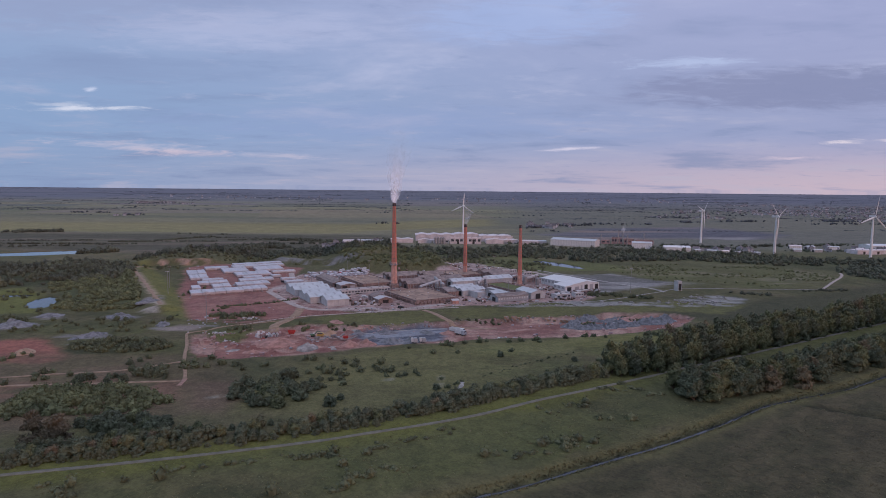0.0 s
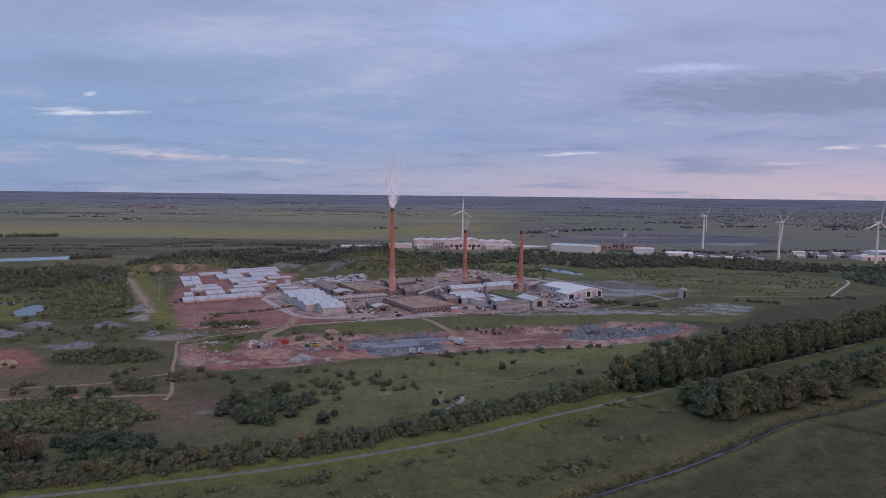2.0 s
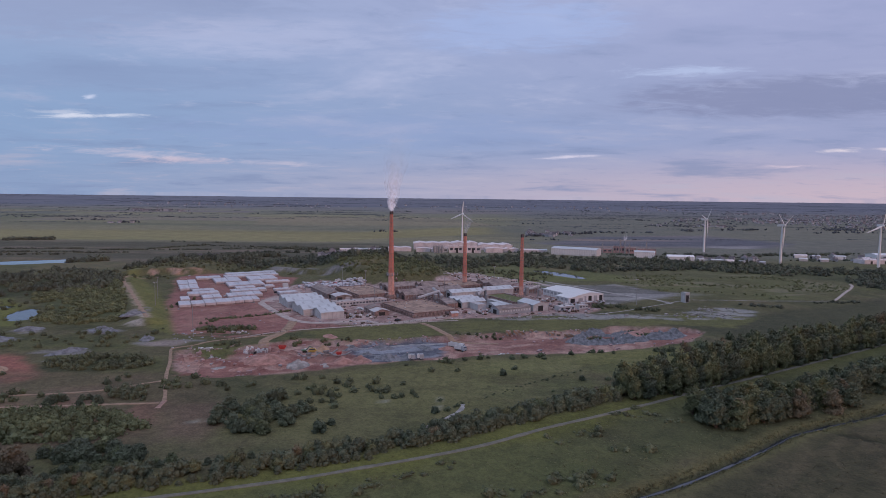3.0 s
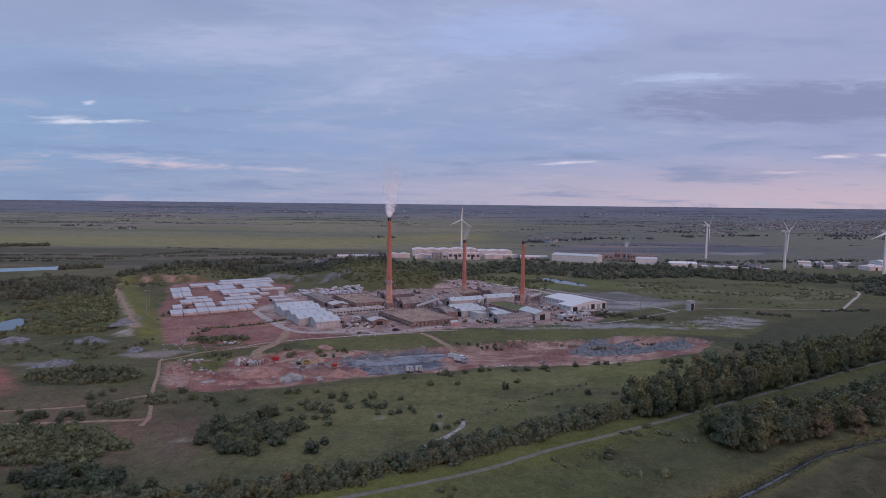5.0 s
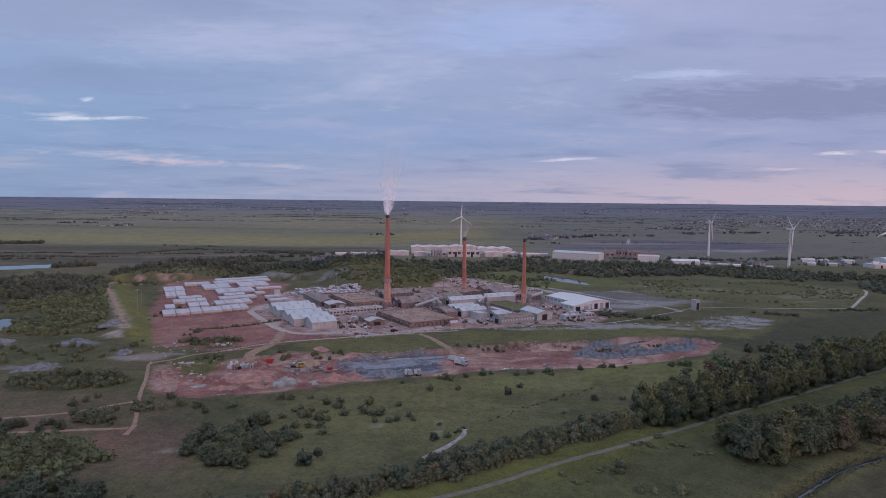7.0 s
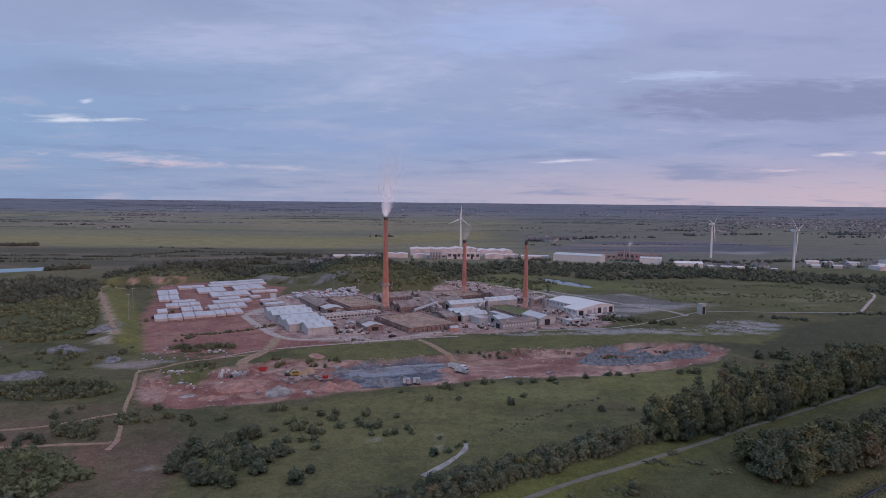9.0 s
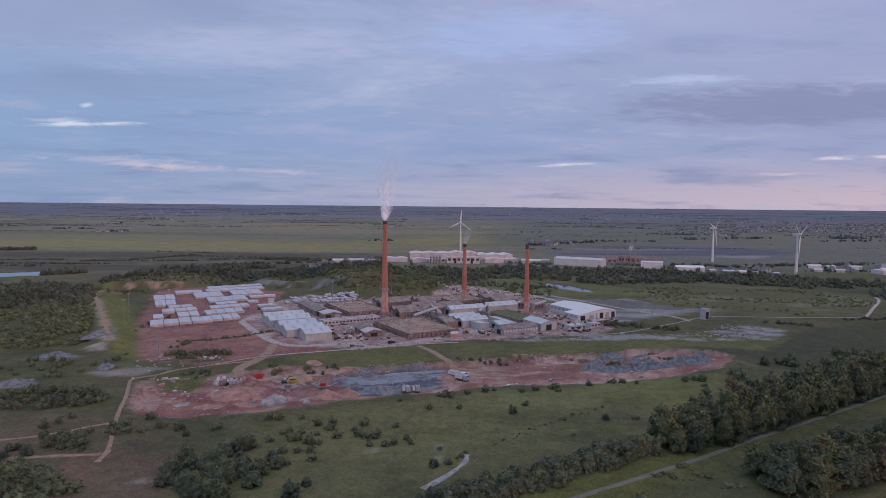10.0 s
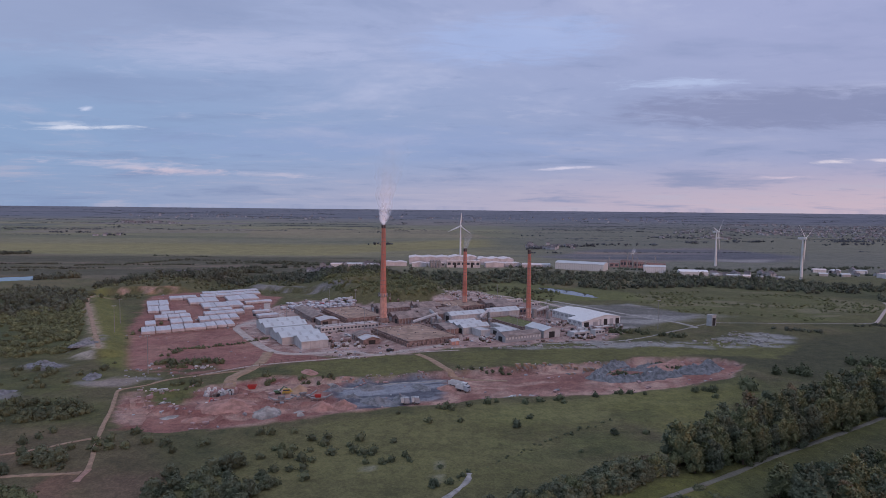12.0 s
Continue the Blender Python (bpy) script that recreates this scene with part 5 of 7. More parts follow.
# the hedge along the path
hedge_fill = ([], [])
for x, y, wx, wy in along([(-132.2, 151.6), (-113.7, 157.7), (-95.2, 164), (-75.8, 170.1), (-53.8, 176.3), (-30.8, 185), (-11.4, 196.6), (12.3, 211.5), (36.1, 228.3), (63.4, 244.1)], 3):
    for row in range(5):
        if r.random() < (0.15, 0.12, 0.2, 0.35, 0.6)[row]:
            continue
        q = -1.6 + row * 3.2 + r.uniform(-1.4, 1.4)
        t = (x + 130) / 200
        kind = r.choices((0, 1, 2, 3), (4, 3, 0.7 if -18 < x < 40 or x < -88 else 0.2, 1.2))[0]
        if row in (0, 3, 4):
            bx, by = x - wy * q, y + wx * q
            hedge_fill[0 if kind < 2 else 1].append((bx, by, ground_z(bx, by) - 0.35, r.uniform(0.42, 0.85) * (1.1 if t > 0.6 else 0.8), r.uniform(0, 6.28), r.uniform(0.8, 1.2), r.randrange(4)))
            continue
        plant(BUSH[kind], x - wy * q, y + wx * q, r.uniform(0.32, 0.95) * (0.6, 0.95, 1, 0.9, 0.75)[row] + (0.10 if t < 0.62 else 0.10 + 1.0 * (t - 0.62)) * max(0, t), r.uniform(0, 360), used)
# clumps and single bushes
CLUMPS = ((-68, 250, 17, 20, 46, 3, 1.0), (-108, 209, 17, 6, 42, 0, 1.0), (-98, 196, 22, 4, 26, 1, 0.6), (-165, 318, 26, 13, 120, 0, 0.62), (-128, 268, 6, 4, 6, 3, 1.1), (-145, 262, 16, 4, 8, 0, 0.7),
          (141, 358, 3, 3, 3, 0, 1.2), (120, 354, 5, 3, 5, 0, 0.6), (176, 386, 9, 4, 8, 0, 0.9), (83, 351, 5, 2, 5, 1, 0.5), (228, 405, 10, 5, 9, 0, 1.0), (150, 478, 14, 5, 9, 0, 0.6), (125, 488, 14, 8, 16, 0, 0.7), (-138, 396, 13, 8, 26, 0, 0.55), (-122, 399, 9, 5, 14, 0, 0.6), (95, 386, 9, 2, 9, 0, 0.4), (117, 413, 5, 2, 6, 0, 0.4), (125, 403, 6, 2, 8, 0, 0.4), (89, 389, 4, 3, 6, 0, 0.4), (-118, 356, 8, 9, 12, 1, 0.45), (-86, 372, 6, 4, 7, 0, 0.5), (-60, 372, 14, 3, 10, 1, 0.4), (20, 392, 20, 2, 12, 1, 0.4), (-150, 415, 4, 14, 10, 0, 0.4), (-195, 480, 3, 30, 14, 0, 0.5))
far_bushes = []
for x, y, size in ((47, 282, 0.5), (-1, 268, 0.6), (-44, 236, 1.3), (-47, 291, 0.6), (28, 309, 0.8), (47, 298, 0.5), (-26, 276, 0.4), (51, 262, 0.5), (2, 257, 0.8), (6, 262, 0.6)):
    far_bushes.append((x, y, ground_z(x, y) - 0.2, size, r.uniform(0, 6.28), 1.0, r.randrange(6)))
for x, y, wx, wy in along([(-3, 254), (8, 264), (24, 278), (42, 296), (70, 318)], 2.2):
    if r.random() < 0.6:
        far_bushes.append((x + r.gauss(0, 0.8), y + r.gauss(0, 0.8), ground_z(x, y) - 0.2, r.uniform(0.2, 0.5), r.uniform(0, 6.28), 0.9, r.randrange(6)))
for cx, cy, rx, ry, count, kind, size in CLUMPS:
    for k in range(count):
        if cy > 290:
            a, d = r.uniform(0, 6.28), math.sqrt(r.random())
            bx, by = cx + rx * d * math.cos(a), cy + ry * d * math.sin(a)
            far_bushes.append((bx, by, ground_z(bx, by) - 0.2, size * r.uniform(1.1, 1.8), r.uniform(0, 6.28), r.uniform(0.9, 1.3), r.randrange(6)))
            continue
        a, d = r.uniform(0, 6.28), math.sqrt(r.random())
        pick = kind if r.random() < 0.7 else r.choice((0, 1, 3))
        plant(BUSH[pick], cx + rx * d * math.cos(a), cy + ry * d * math.sin(a), size * r.uniform(0.6, 1.15), r.uniform(0, 360), used)
for x, y, size, kind in ((-43, 233, 0.9, 0), (-40, 240, 0.55, 0), (28, 305, 0.6, 0), (63, 299, 0.55, 0), (-3, 255, 0.6, 0), (-55, 283, 0.5, 1)):
    plant(BUSH[kind], x, y, size, r.uniform(0, 360), used)
for x, y in ((-133, 198), (-121, 190), (-118, 187)):
    plant(ROUND[2], x, y, 0.95, r.uniform(0, 360), used)


BY_DRAIN = ((-52.9, 160.4), (-40.5, 164), (-33.5, 165.7), (-18.5, 171.9), (-7, 178), (0, 183.3), (15, 168.4), (-12.3, 158.6), (31.7, 177.1), (40.5, 176.3), (43.1, 208), (34.4, 202.7), (-21.2, 155.1), (-24.7, 146.3), (71.3, 225.7), (59, 225.7), (25.6, 168.4), (-66.1, 156), (-94.3, 146.3), (53.8, 196.6), (75.8, 219.4), (66.1, 230.9))


def joined(name, protos, places, mat, label, category):
    """Many small plants in one mesh."""
    verts, faces, base = [], [], 0
    for x, y, z, size, turn, tall, pick in places:
        pts, fs = protos[pick]
        c, s = math.cos(turn) * size, math.sin(turn) * size
        q = np.stack([x + pts[:, 0] * c - pts[:, 1] * s, y + pts[:, 0] * s + pts[:, 1] * c, z + pts[:, 2] * size * tall], 1)
        verts.append(q)
        faces += [tuple(base + i for i in f) for f in fs]
        base += len(pts)
    ob = new(name, mesh_of(name, np.concatenate(verts), faces, mat))
    return tagged(ob, label, category, kind="stuff")


def scatter(poly, count, seed, keep=None):
    g = np.random.default_rng(seed)
    xs, ys = [p[0] for p in poly], [p[1] for p in poly]
    x, y = g.uniform(min(xs), max(xs), count * 4), g.uniform(min(ys), max(ys), count * 4)
    ok = inside(x, y, poly, 0.01) > 0.5
    if keep is not None:
        ok &= keep(x, y)
    x, y = x[ok][:count], y[ok][:count]
    z = height(x, y)
    return [(a, b, c - 0.2, g.uniform(0.6, 1.15), g.uniform(0, 6.28), g.uniform(0.8, 1.25), int(g.integers(0, 6))) for a, b, c in zip(x, y, z)]


CLOD = [crown_arrays(70 + k, lobes_for(70 + k, 9.5, -1.0, 5.6, 3), 84, 0.86) for k in range(6)]
SCRUB = [crown_arrays(90 + k, lobes_for(90 + k, 5.0, -0.4, 2.3, 2), 62, 0.5) for k in range(6)]
for x, y, wx, wy in along([(-156, 428), (-140, 433), (-122, 445), (-108, 462)], 1.6):
    far_bushes.append((x, y + r.uniform(-1.5, 1.5), ground_z(x, y) - 0.2, r.uniform(0.3, 0.75), r.uniform(0, 6.28), 1.0, r.randrange(6)))
joined("scrub", SCRUB, far_bushes, "scrub", "dark bushes in clumps round the clay workings", "scrub")
FILL = [crown_arrays(61 + k, lobes_for(61 + k, 6.0, 0.2, 5.0, 14), 620, 0.36) for k in range(4)]
joined("hedge", FILL, hedge_fill[0], "leaf_dark", "dense dark green hedge of bushes along the path", "hedge")
joined("hedge", FILL, hedge_fill[1], "leaf_grey", "grey-green willow and bramble in the hedge", "hedge")
low = []
for cx, cy in BY_DRAIN:
    for k in range(r.randint(4, 9)):
        bx, by = cx + r.gauss(0, 2.6), cy + r.gauss(0, 1.2)
        low.append((bx, by, ground_z(bx, by) - 0.25, r.uniform(0.28, 0.7), r.uniform(0, 6.28), r.uniform(0.6, 0.95), r.randrange(6)))
joined("scrub", SCRUB, low, "scrub", "low dark bushes over the grass by the drain", "scrub")
reeds = []
for x, y, wx, wy in along(DRAIN[1:14], 0.65):
    for side in (-1, 1):
        for k in range(3):
            q = side * r.uniform(0.95, 3.4)
            bx, by = x - wy * q, y + wx * q
            reeds.append((bx, by, ground_z(bx, by) - 0.05, r.uniform(0.5, 1.0), r.uniform(0, 6.28), r.uniform(1.0, 2.0), r.randrange(6)))
off_pond = lambda x, y: (inside(x, y, [(-545, 690), (-400, 690), (-395, 815), (-590, 815)], 0.01) < 0.5) & (np.hypot((x + 292) / 16, (y - 440) / 26) > 1)
joined("scrub", SCRUB, scatter([(-160, 215), (-112, 219), (-104, 236), (-125, 248), (-165, 250)], 430, 51), "lime_leaf", "bright green brambles over a low mound", "scrub")
joined("woodland", CLOD, [(x, y, z, s_ * 0.6, t, tall, n_) for x, y, z, s_, t, tall, n_ in scatter(HILL, 90, 52, lambda x, y: (fbm(x, y, 20, 53, 3) > 0.5) & (y > 680))], "wood", "dark trees over a green spoil bank", "woodland")
joined("scrub", SCRUB, scatter(HILL, 620, 54, lambda x, y: fbm(x, y, 16, 55, 3) > 0.38), "lime_leaf", "scrub over a green spoil bank", "scrub")
off_face = lambda x, y: ((np.abs(pit_faces(x, y)[0] - 3) > 7) | (x > -228) | (x < -335)) & ((np.abs(pit_faces(x, y)[1] - 3) > 8) | (x < -200) | (x > -55))
clear = lambda x, y: (inside(x, y, YARD, 0.01) < 0.5) & (inside(x, y, WORKS, 0.01) < 0.5)
def sized(places, k, flat=1.0):
    return [(x, y, z, s_ * k * (0.75 + 0.5 * hash2(np.array([x * 7]), np.array([y * 7]), 3)[0]), t, tall * flat, n_) for x, y, z, s_, t, tall, n_ in places]


joined("woodland", CLOD, sized(scatter(WOOD_WEST, 420, 61, lambda x, y: off_pond(x, y) & (fbm(x, y, 30, 62, 3) > 0.46)), 0.8, 1.1), "wood_pale", "paler willows through the woodland on the old pits", "woodland")
joined("woodland", CLOD, sized(scatter(WOOD_EAST, 260, 63, lambda x, y: (fbm(x, y, 40, 64, 3) > 0.5) & (np.hypot((x - 124) / 40, (y - 700) / 45) > 1)), 0.8), "wood_pale", "paler willows through the eastern woodland", "woodland")
joined("woodland", CLOD, sized(scatter(WOOD_WEST, 860, 1, lambda x, y: off_pond(x, y) & (fbm(x, y, 24, 65, 3) > 0.41)), 0.76), "wood", "dense dark green woodland on the old pits", "woodland")
joined("scrub", SCRUB, sized(scatter(SCRUB_WEST, 900, 2, lambda x, y: off_pond(x, y) & (fbm(x, y, 16, 68, 3) > 0.4)), 1.1, 0.8), "lime_leaf", "green scrub covering the slope of an old pit", "scrub")
joined("woodland", CLOD, sized(scatter(WOOD_BACK, 760, 3, lambda x, y: (fbm(x, y, 40, 8, 3) > 0.3) & off_face(x, y)), 0.85), "wood", "dark green woodland behind the brickworks", "woodland")
joined("woodland", CLOD, sized(scatter(WOOD_EAST, 1050, 4, lambda x, y: (fbm(x, y, 40, 12, 3) > 0.28) & (np.hypot((x - 124) / 40, (y - 700) / 45) > 1)), 0.82), "wood", "dark green woodland east of the works", "woodland")
joined("woodland", CLOD, sized(scatter(WOOD_FAR_EAST, 520, 5, lambda x, y: fbm(x, y, 40, 12, 3) > 0.3), 0.8), "wood", "dark woodland at the edge of the old workings", "woodland")
# hedges and tree belts over the rough land towards the fen: ends of the line, depth, count, size
belts = []
for (ax, ay), (bx, by), deep_, count, k in (((-760, 1085), (-668, 1106), 16, 90, 0.95), ((-435, 940), (-376, 1030), 5, 60, 0.55), ((-490, 919), (-345, 942), 4, 120, 0.48), ((-700, 905), (-520, 935), 4, 110, 0.42), ((-330, 965), (-215, 990), 5, 70, 0.5), ((-445, 772), (-412, 776), 12, 26, 1.4), ((-285, 835), (-215, 850), 14, 60, 1.15), ((-640, 868), (-430, 884), 5, 130, 0.5), ((-590, 830), (-500, 850), 8, 36, 0.6),
        ((-470, 1085), (-360, 1075), 5, 30, 0.4), ((-400, 1010), (-210, 1000), 4, 90, 0.42), ((-350, 800), (-180, 790), 14, 90, 0.7), ((-300, 880), (-170, 930), 12, 70, 0.65), ((-255, 965), (-90, 955), 14, 110, 0.85), ((-180, 868), (-50, 870), 10, 50, 0.7), ((-108, 985), (-70, 1000), 8, 20, 0.9),
        ((90, 950), (150, 930), 12, 36, 0.7), ((220, 950), (320, 900), 7, 44, 0.6), ((320, 940), (420, 910), 10, 60, 0.75), ((424, 930), (640, 985), 16, 110, 0.7), ((470, 870), (640, 890), 9, 60, 0.6), ((382, 838), (396, 838), 6, 14, 1.0), ((238, 505), (256, 497), 4, 16, 0.5), ((300, 522), (345, 526), 4, 26, 0.42)):
    for m in range(count):
        t = r.random()
        x, y = ax + (bx - ax) * t + r.gauss(0, 3), ay + (by - ay) * t + r.gauss(0, deep_ * 0.5)
        belts.append((x, y, float(height(x, y)) - 0.4, k * r.uniform(0.6, 1.15), r.uniform(0, 6.28), r.uniform(0.8, 1.1), r.randrange(6)))
joined("tree_belts", CLOD, belts, "wood", "dark hedges and belts of trees over rough land", "woodland")
joined("scrub", SCRUB, scatter([(-340, 210), (-100, 236), (-20, 262), (20, 280), (-60, 300), (-125, 300), (-180, 296), (-330, 330)], 170, 7, lambda x, y: fbm(x, y, 22, 15, 3) > 0.47), "scrub", "low green scrub over rough grass", "scrub")
joined("scrub", SCRUB, scatter([(-88.1, 164), (-17.7, 190.3), (26.4, 215), (67, 238.8), (96.9, 230.9), (52.9, 180.7), (0, 149.8), (-70.5, 132.2), (-123.4, 145.4)], 60, 8, lambda x, y: (fbm(x, y, 14, 16, 3) > 0.52) & (line_dist(x, y, PATHWAY) > 6) & (line_dist(x, y, DRAIN) > 3)), "scrub", "low bushes over the grass by the drain", "scrub")
joined("scrub", SCRUB, scatter([(-60, 296), (60, 336), (150, 370), (190, 380), (110, 306), (60, 280), (0, 262)], 26, 9, lambda x, y: fbm(x, y, 14, 17, 3) > 0.5), "scrub", "small bushes dotted over the field", "scrub")
joined("scrub", SCRUB, sized(scatter([(200, 545), (240, 540), (320, 545), (385, 612), (340, 720), (200, 690), (170, 660), (185, 600)], 620, 10, lambda x, y: fbm(x * 0.4, y, 22, 18, 3) > 0.5), 0.62, 0.8), "lime_leaf", "scrub over the old eastern workings", "scrub")
joined("scrub", SCRUB, scatter([(-330, 340), (-170, 350), (-165, 395), (-200, 410), (-240, 500), (-400, 470)], 220, 11, lambda x, y: (fbm(x, y, 26, 19, 3) > 0.5) & (np.hypot((x + 290) / 14, (y - 446) / 22) > 1)), "scrub", "scrub over the old western workings", "scrub")
joined("scrub", SCRUB, scatter([(-330, 600), (-180, 655), (-20, 655), (10, 690), (60, 650), (100, 620), (120, 700), (-40, 770), (-200, 720), (-330, 720)], 560, 12, lambda x, y: clear(x, y) & off_face(x, y) & (fbm(x, y, 26, 20, 3) > 0.36)), "scrub", "scrub over the banks behind the works", "scrub")
joined("scrub", SCRUB, scatter([(-125, 300), (-60, 306), (30, 340), (110, 357), (60, 337), (-30, 316)], 50, 13), "scrub", "weeds along the edge of the clay pit", "scrub")


# tussocks: small mounds of blades
TUFT = [crown_arrays(170 + k, [(0, 0, 0.05, 0.45, 0.8)], 13, 0.34, core=False) for k in range(6)]
joined("tall_grass", TUFT, [(x, y, z + 0.1, s_ * 0.7, t, tall * 0.7, k) for x, y, z, s_, t, tall, k in scatter([(-8.8, 114.6), (176.3, 239.7), (264.4, 290.8), (282.1, 176.3), (132.2, 105.8), (35.2, 105.8)], 7000, 21, lambda x, y: (fbm(x * 0.5 + y * 0.4, (y - x) * 1.2, 12, 22, 3) > 0.36) & (line_dist(x, y, DRAIN) > 2))], "tuft_dark", "tussocky wet meadow grass", "grass")
joined("tall_grass", TUFT, [(x, y, z + 0.1, s_ * 0.7, t, tall * 0.7, k) for x, y, z, s_, t, tall, k in scatter([(-132.2, 145.4), (-17.7, 186.8), (67, 237.9), (176.3, 299.6), (202.7, 264.4), (96.9, 204.5), (35.2, 162.2), (0, 145.4), (-88.1, 105.8)], 4500, 23, lambda x, y: (line_dist(x, y, PATHWAY) > 3) & (line_dist(x, y, DRAIN) > 1.4) & (fbm(x, y, 9, 25, 3) > 0.45))], "tuft", "rough tufts of grass beside the drain", "grass")
joined("reeds", TUFT, [(x, y, z, s_ * 0.75, t, tall * 0.9, k) for x, y, z, s_, t, tall, k in reeds], "tuft", "tall grass and reeds along the drain", "reeds")

# ---- wind turbines ----
def turbine(x, y, hub, blade, face, phase, label):
    """A tapered tower, nacelle, hub and three bladed rotor, at rest. face: the way that the rotor looks."""
    ob = thing("wind_turbine", x, y, face, label, "wind turbine", "wind turbines")
    part("tower", tube(bmesh.new(), [(1.7, -1), (1.5, hub * 0.3), (1.15, hub * 0.7), (0.85, hub - 1.0)], 20), "turbine", ob)
    part("nacelle", boxes((-1.3, 1.3, -2.0, 5.2, hub - 1.1, hub + 1.4)), "turbine", ob)
    cone = bmesh.new()
    bmesh.ops.create_uvsphere(cone, u_segments=14, v_segments=10, radius=1.35, matrix=Matrix.Translation((0, -2.9, hub)) @ Matrix.Diagonal((1, 1.25, 1, 1)))
    rotor = part("hub", cone, "turbine", ob)
    for k in range(3):
        a = radians(phase + 120 * k)
        bm = bmesh.new()
        rings = []
        for t in (0.0, 0.06, 0.2, 0.45, 0.75, 1.0):
            w2 = (0.45, 0.5, 1.05, 0.8, 0.5, 0.12)[len(rings)]
            d2 = (0.45, 0.4, 0.25, 0.17, 0.1, 0.04)[len(rings)]
            ring = []
            for m in range(8):
                b = 2 * math.pi * m / 8
                p = Vector((w2 * math.cos(b), d2 * math.sin(b) + w2 * 0.35 * math.cos(b), blade * t + 0.9))
                q = Matrix.Rotation(a, 3, "Y") @ p
                ring.append(bm.verts.new((q.x, q.y - 3.0, q.z + hub)))
            rings.append(ring)
        for r0, r1 in zip(rings, rings[1:]):
            for m in range(8):
                bm.faces.new((r0[m], r0[(m + 1) % 8], r1[(m + 1) % 8], r1[m]))
        bm.faces.new(rings[0][::-1])
        bm.faces.new(rings[-1])
        part("blade", bm, "turbine", rotor)
    return ob


turbine(30, 1045, 54.0, 20.0, -10, 5, "white wind turbine behind the far factory")
turbine(403, 995, 50.5, 26.0, 48, 47, "white wind turbine on the edge of a quarry")
turbine(419, 802, 51.0, 28.0, 42, 65, "white wind turbine among scrub")
turbine(540, 800, 52.0, 26.0, 13, 10, "white wind turbine beside pale sheds")

# ---- factories across the plain ----
for x, y, u, v, e, rr, bays, lab in (
        (-82, 952, 34, 20, 5, 6.2, 2, "low white far factory hall"), (-46, 990, 60, 36, 9, 10.6, 3, "white far factory hall with broad low roofs"), (14, 996, 40, 36, 9.5, 11.4, 2, "white far factory hall with broad low roofs"), (54, 986, 52, 36, 8, 9.4, 3, "white far factory hall"),
        (-40, 945, 20, 14, 5, 6.2, 1, "pale far store hall"), (-18, 948, 14, 14, 4.4, 5.4, 1, "pale far store hall"), (62, 944, 26, 18, 6, 7.2, 1, "pale far store hall"), (90, 952, 22, 16, 5, 6.2, 2, "pale far store hall")):
    gable_shed(x, y, u, v, e, rr, lab, bays=bays, rot=4, along="v", lights=False, doors=0, windows=0, wall="far_wall", roof="far_roof", group="far factory halls", name="factory_hall")
flat_hall(8, 936, 46, 12, 9.5, "white flat far factory block, sunset pink in its wall colour", rot=2, wall="far_wall", roof="far_roof", name="factory_block", windows=7, doors=2)
flat_hall(-6, 940, 12, 10, 6.0, "grey-white far plant block", rot=2, wall="grey_wall", roof="far_roof", name="factory_block", windows=2)
gable_shed(156, 932, 66, 26, 9.0, 11, "long grey-white far warehouse with ribbed wall", rot=-28, wall="white_paint", roof="white_sheet", lights=False, windows=0, group="far factory halls", name="warehouse")
gable_shed(265, 893, 27, 16, 8, 9.5, "white far factory hall with a blue-grey face", rot=-14, wall="turbine", lights=False, name="factory_hall")
gable_shed(300, 862, 34, 14, 5, 7, "low white far shed with a lit end", rot=-10, wall="turbine", roof="turbine", lights=False, name="factory_hall")
for x, y, u, v, hh in ((226, 966, 26, 14, 6), (254, 962, 16, 12, 10), (272, 958, 14, 10, 8), (288, 954, 26, 12, 7)):
    flat_hall(x, y, u, v, hh, "reddish far brick plant building", rot=-14, wall="far_brick", roof="brown_roof", name="plant_building", windows=4)
for k in range(4):
    ob = thing("silo", -14 + 4 * k, 926, 0, "tall steel silo at the far factory", "silo", "far silos")
    part("body", tube(bmesh.new(), [(1.7, -0.5), (1.7, 9.5), (0.5, 11)], 14), "steel", ob)
for x, hh in ((236, 15), (262, 21), (269, 19), (276, 14), (301, 17)):
    ob = thing("flue", x, 956, 0, "thin steel flue on the far plant", "flue", "far flues")
    part("pipe", tube(bmesh.new(), [(0.9, -0.5), (0.8, hh), (1.0, hh + 0.3)], 10), "steel", ob)


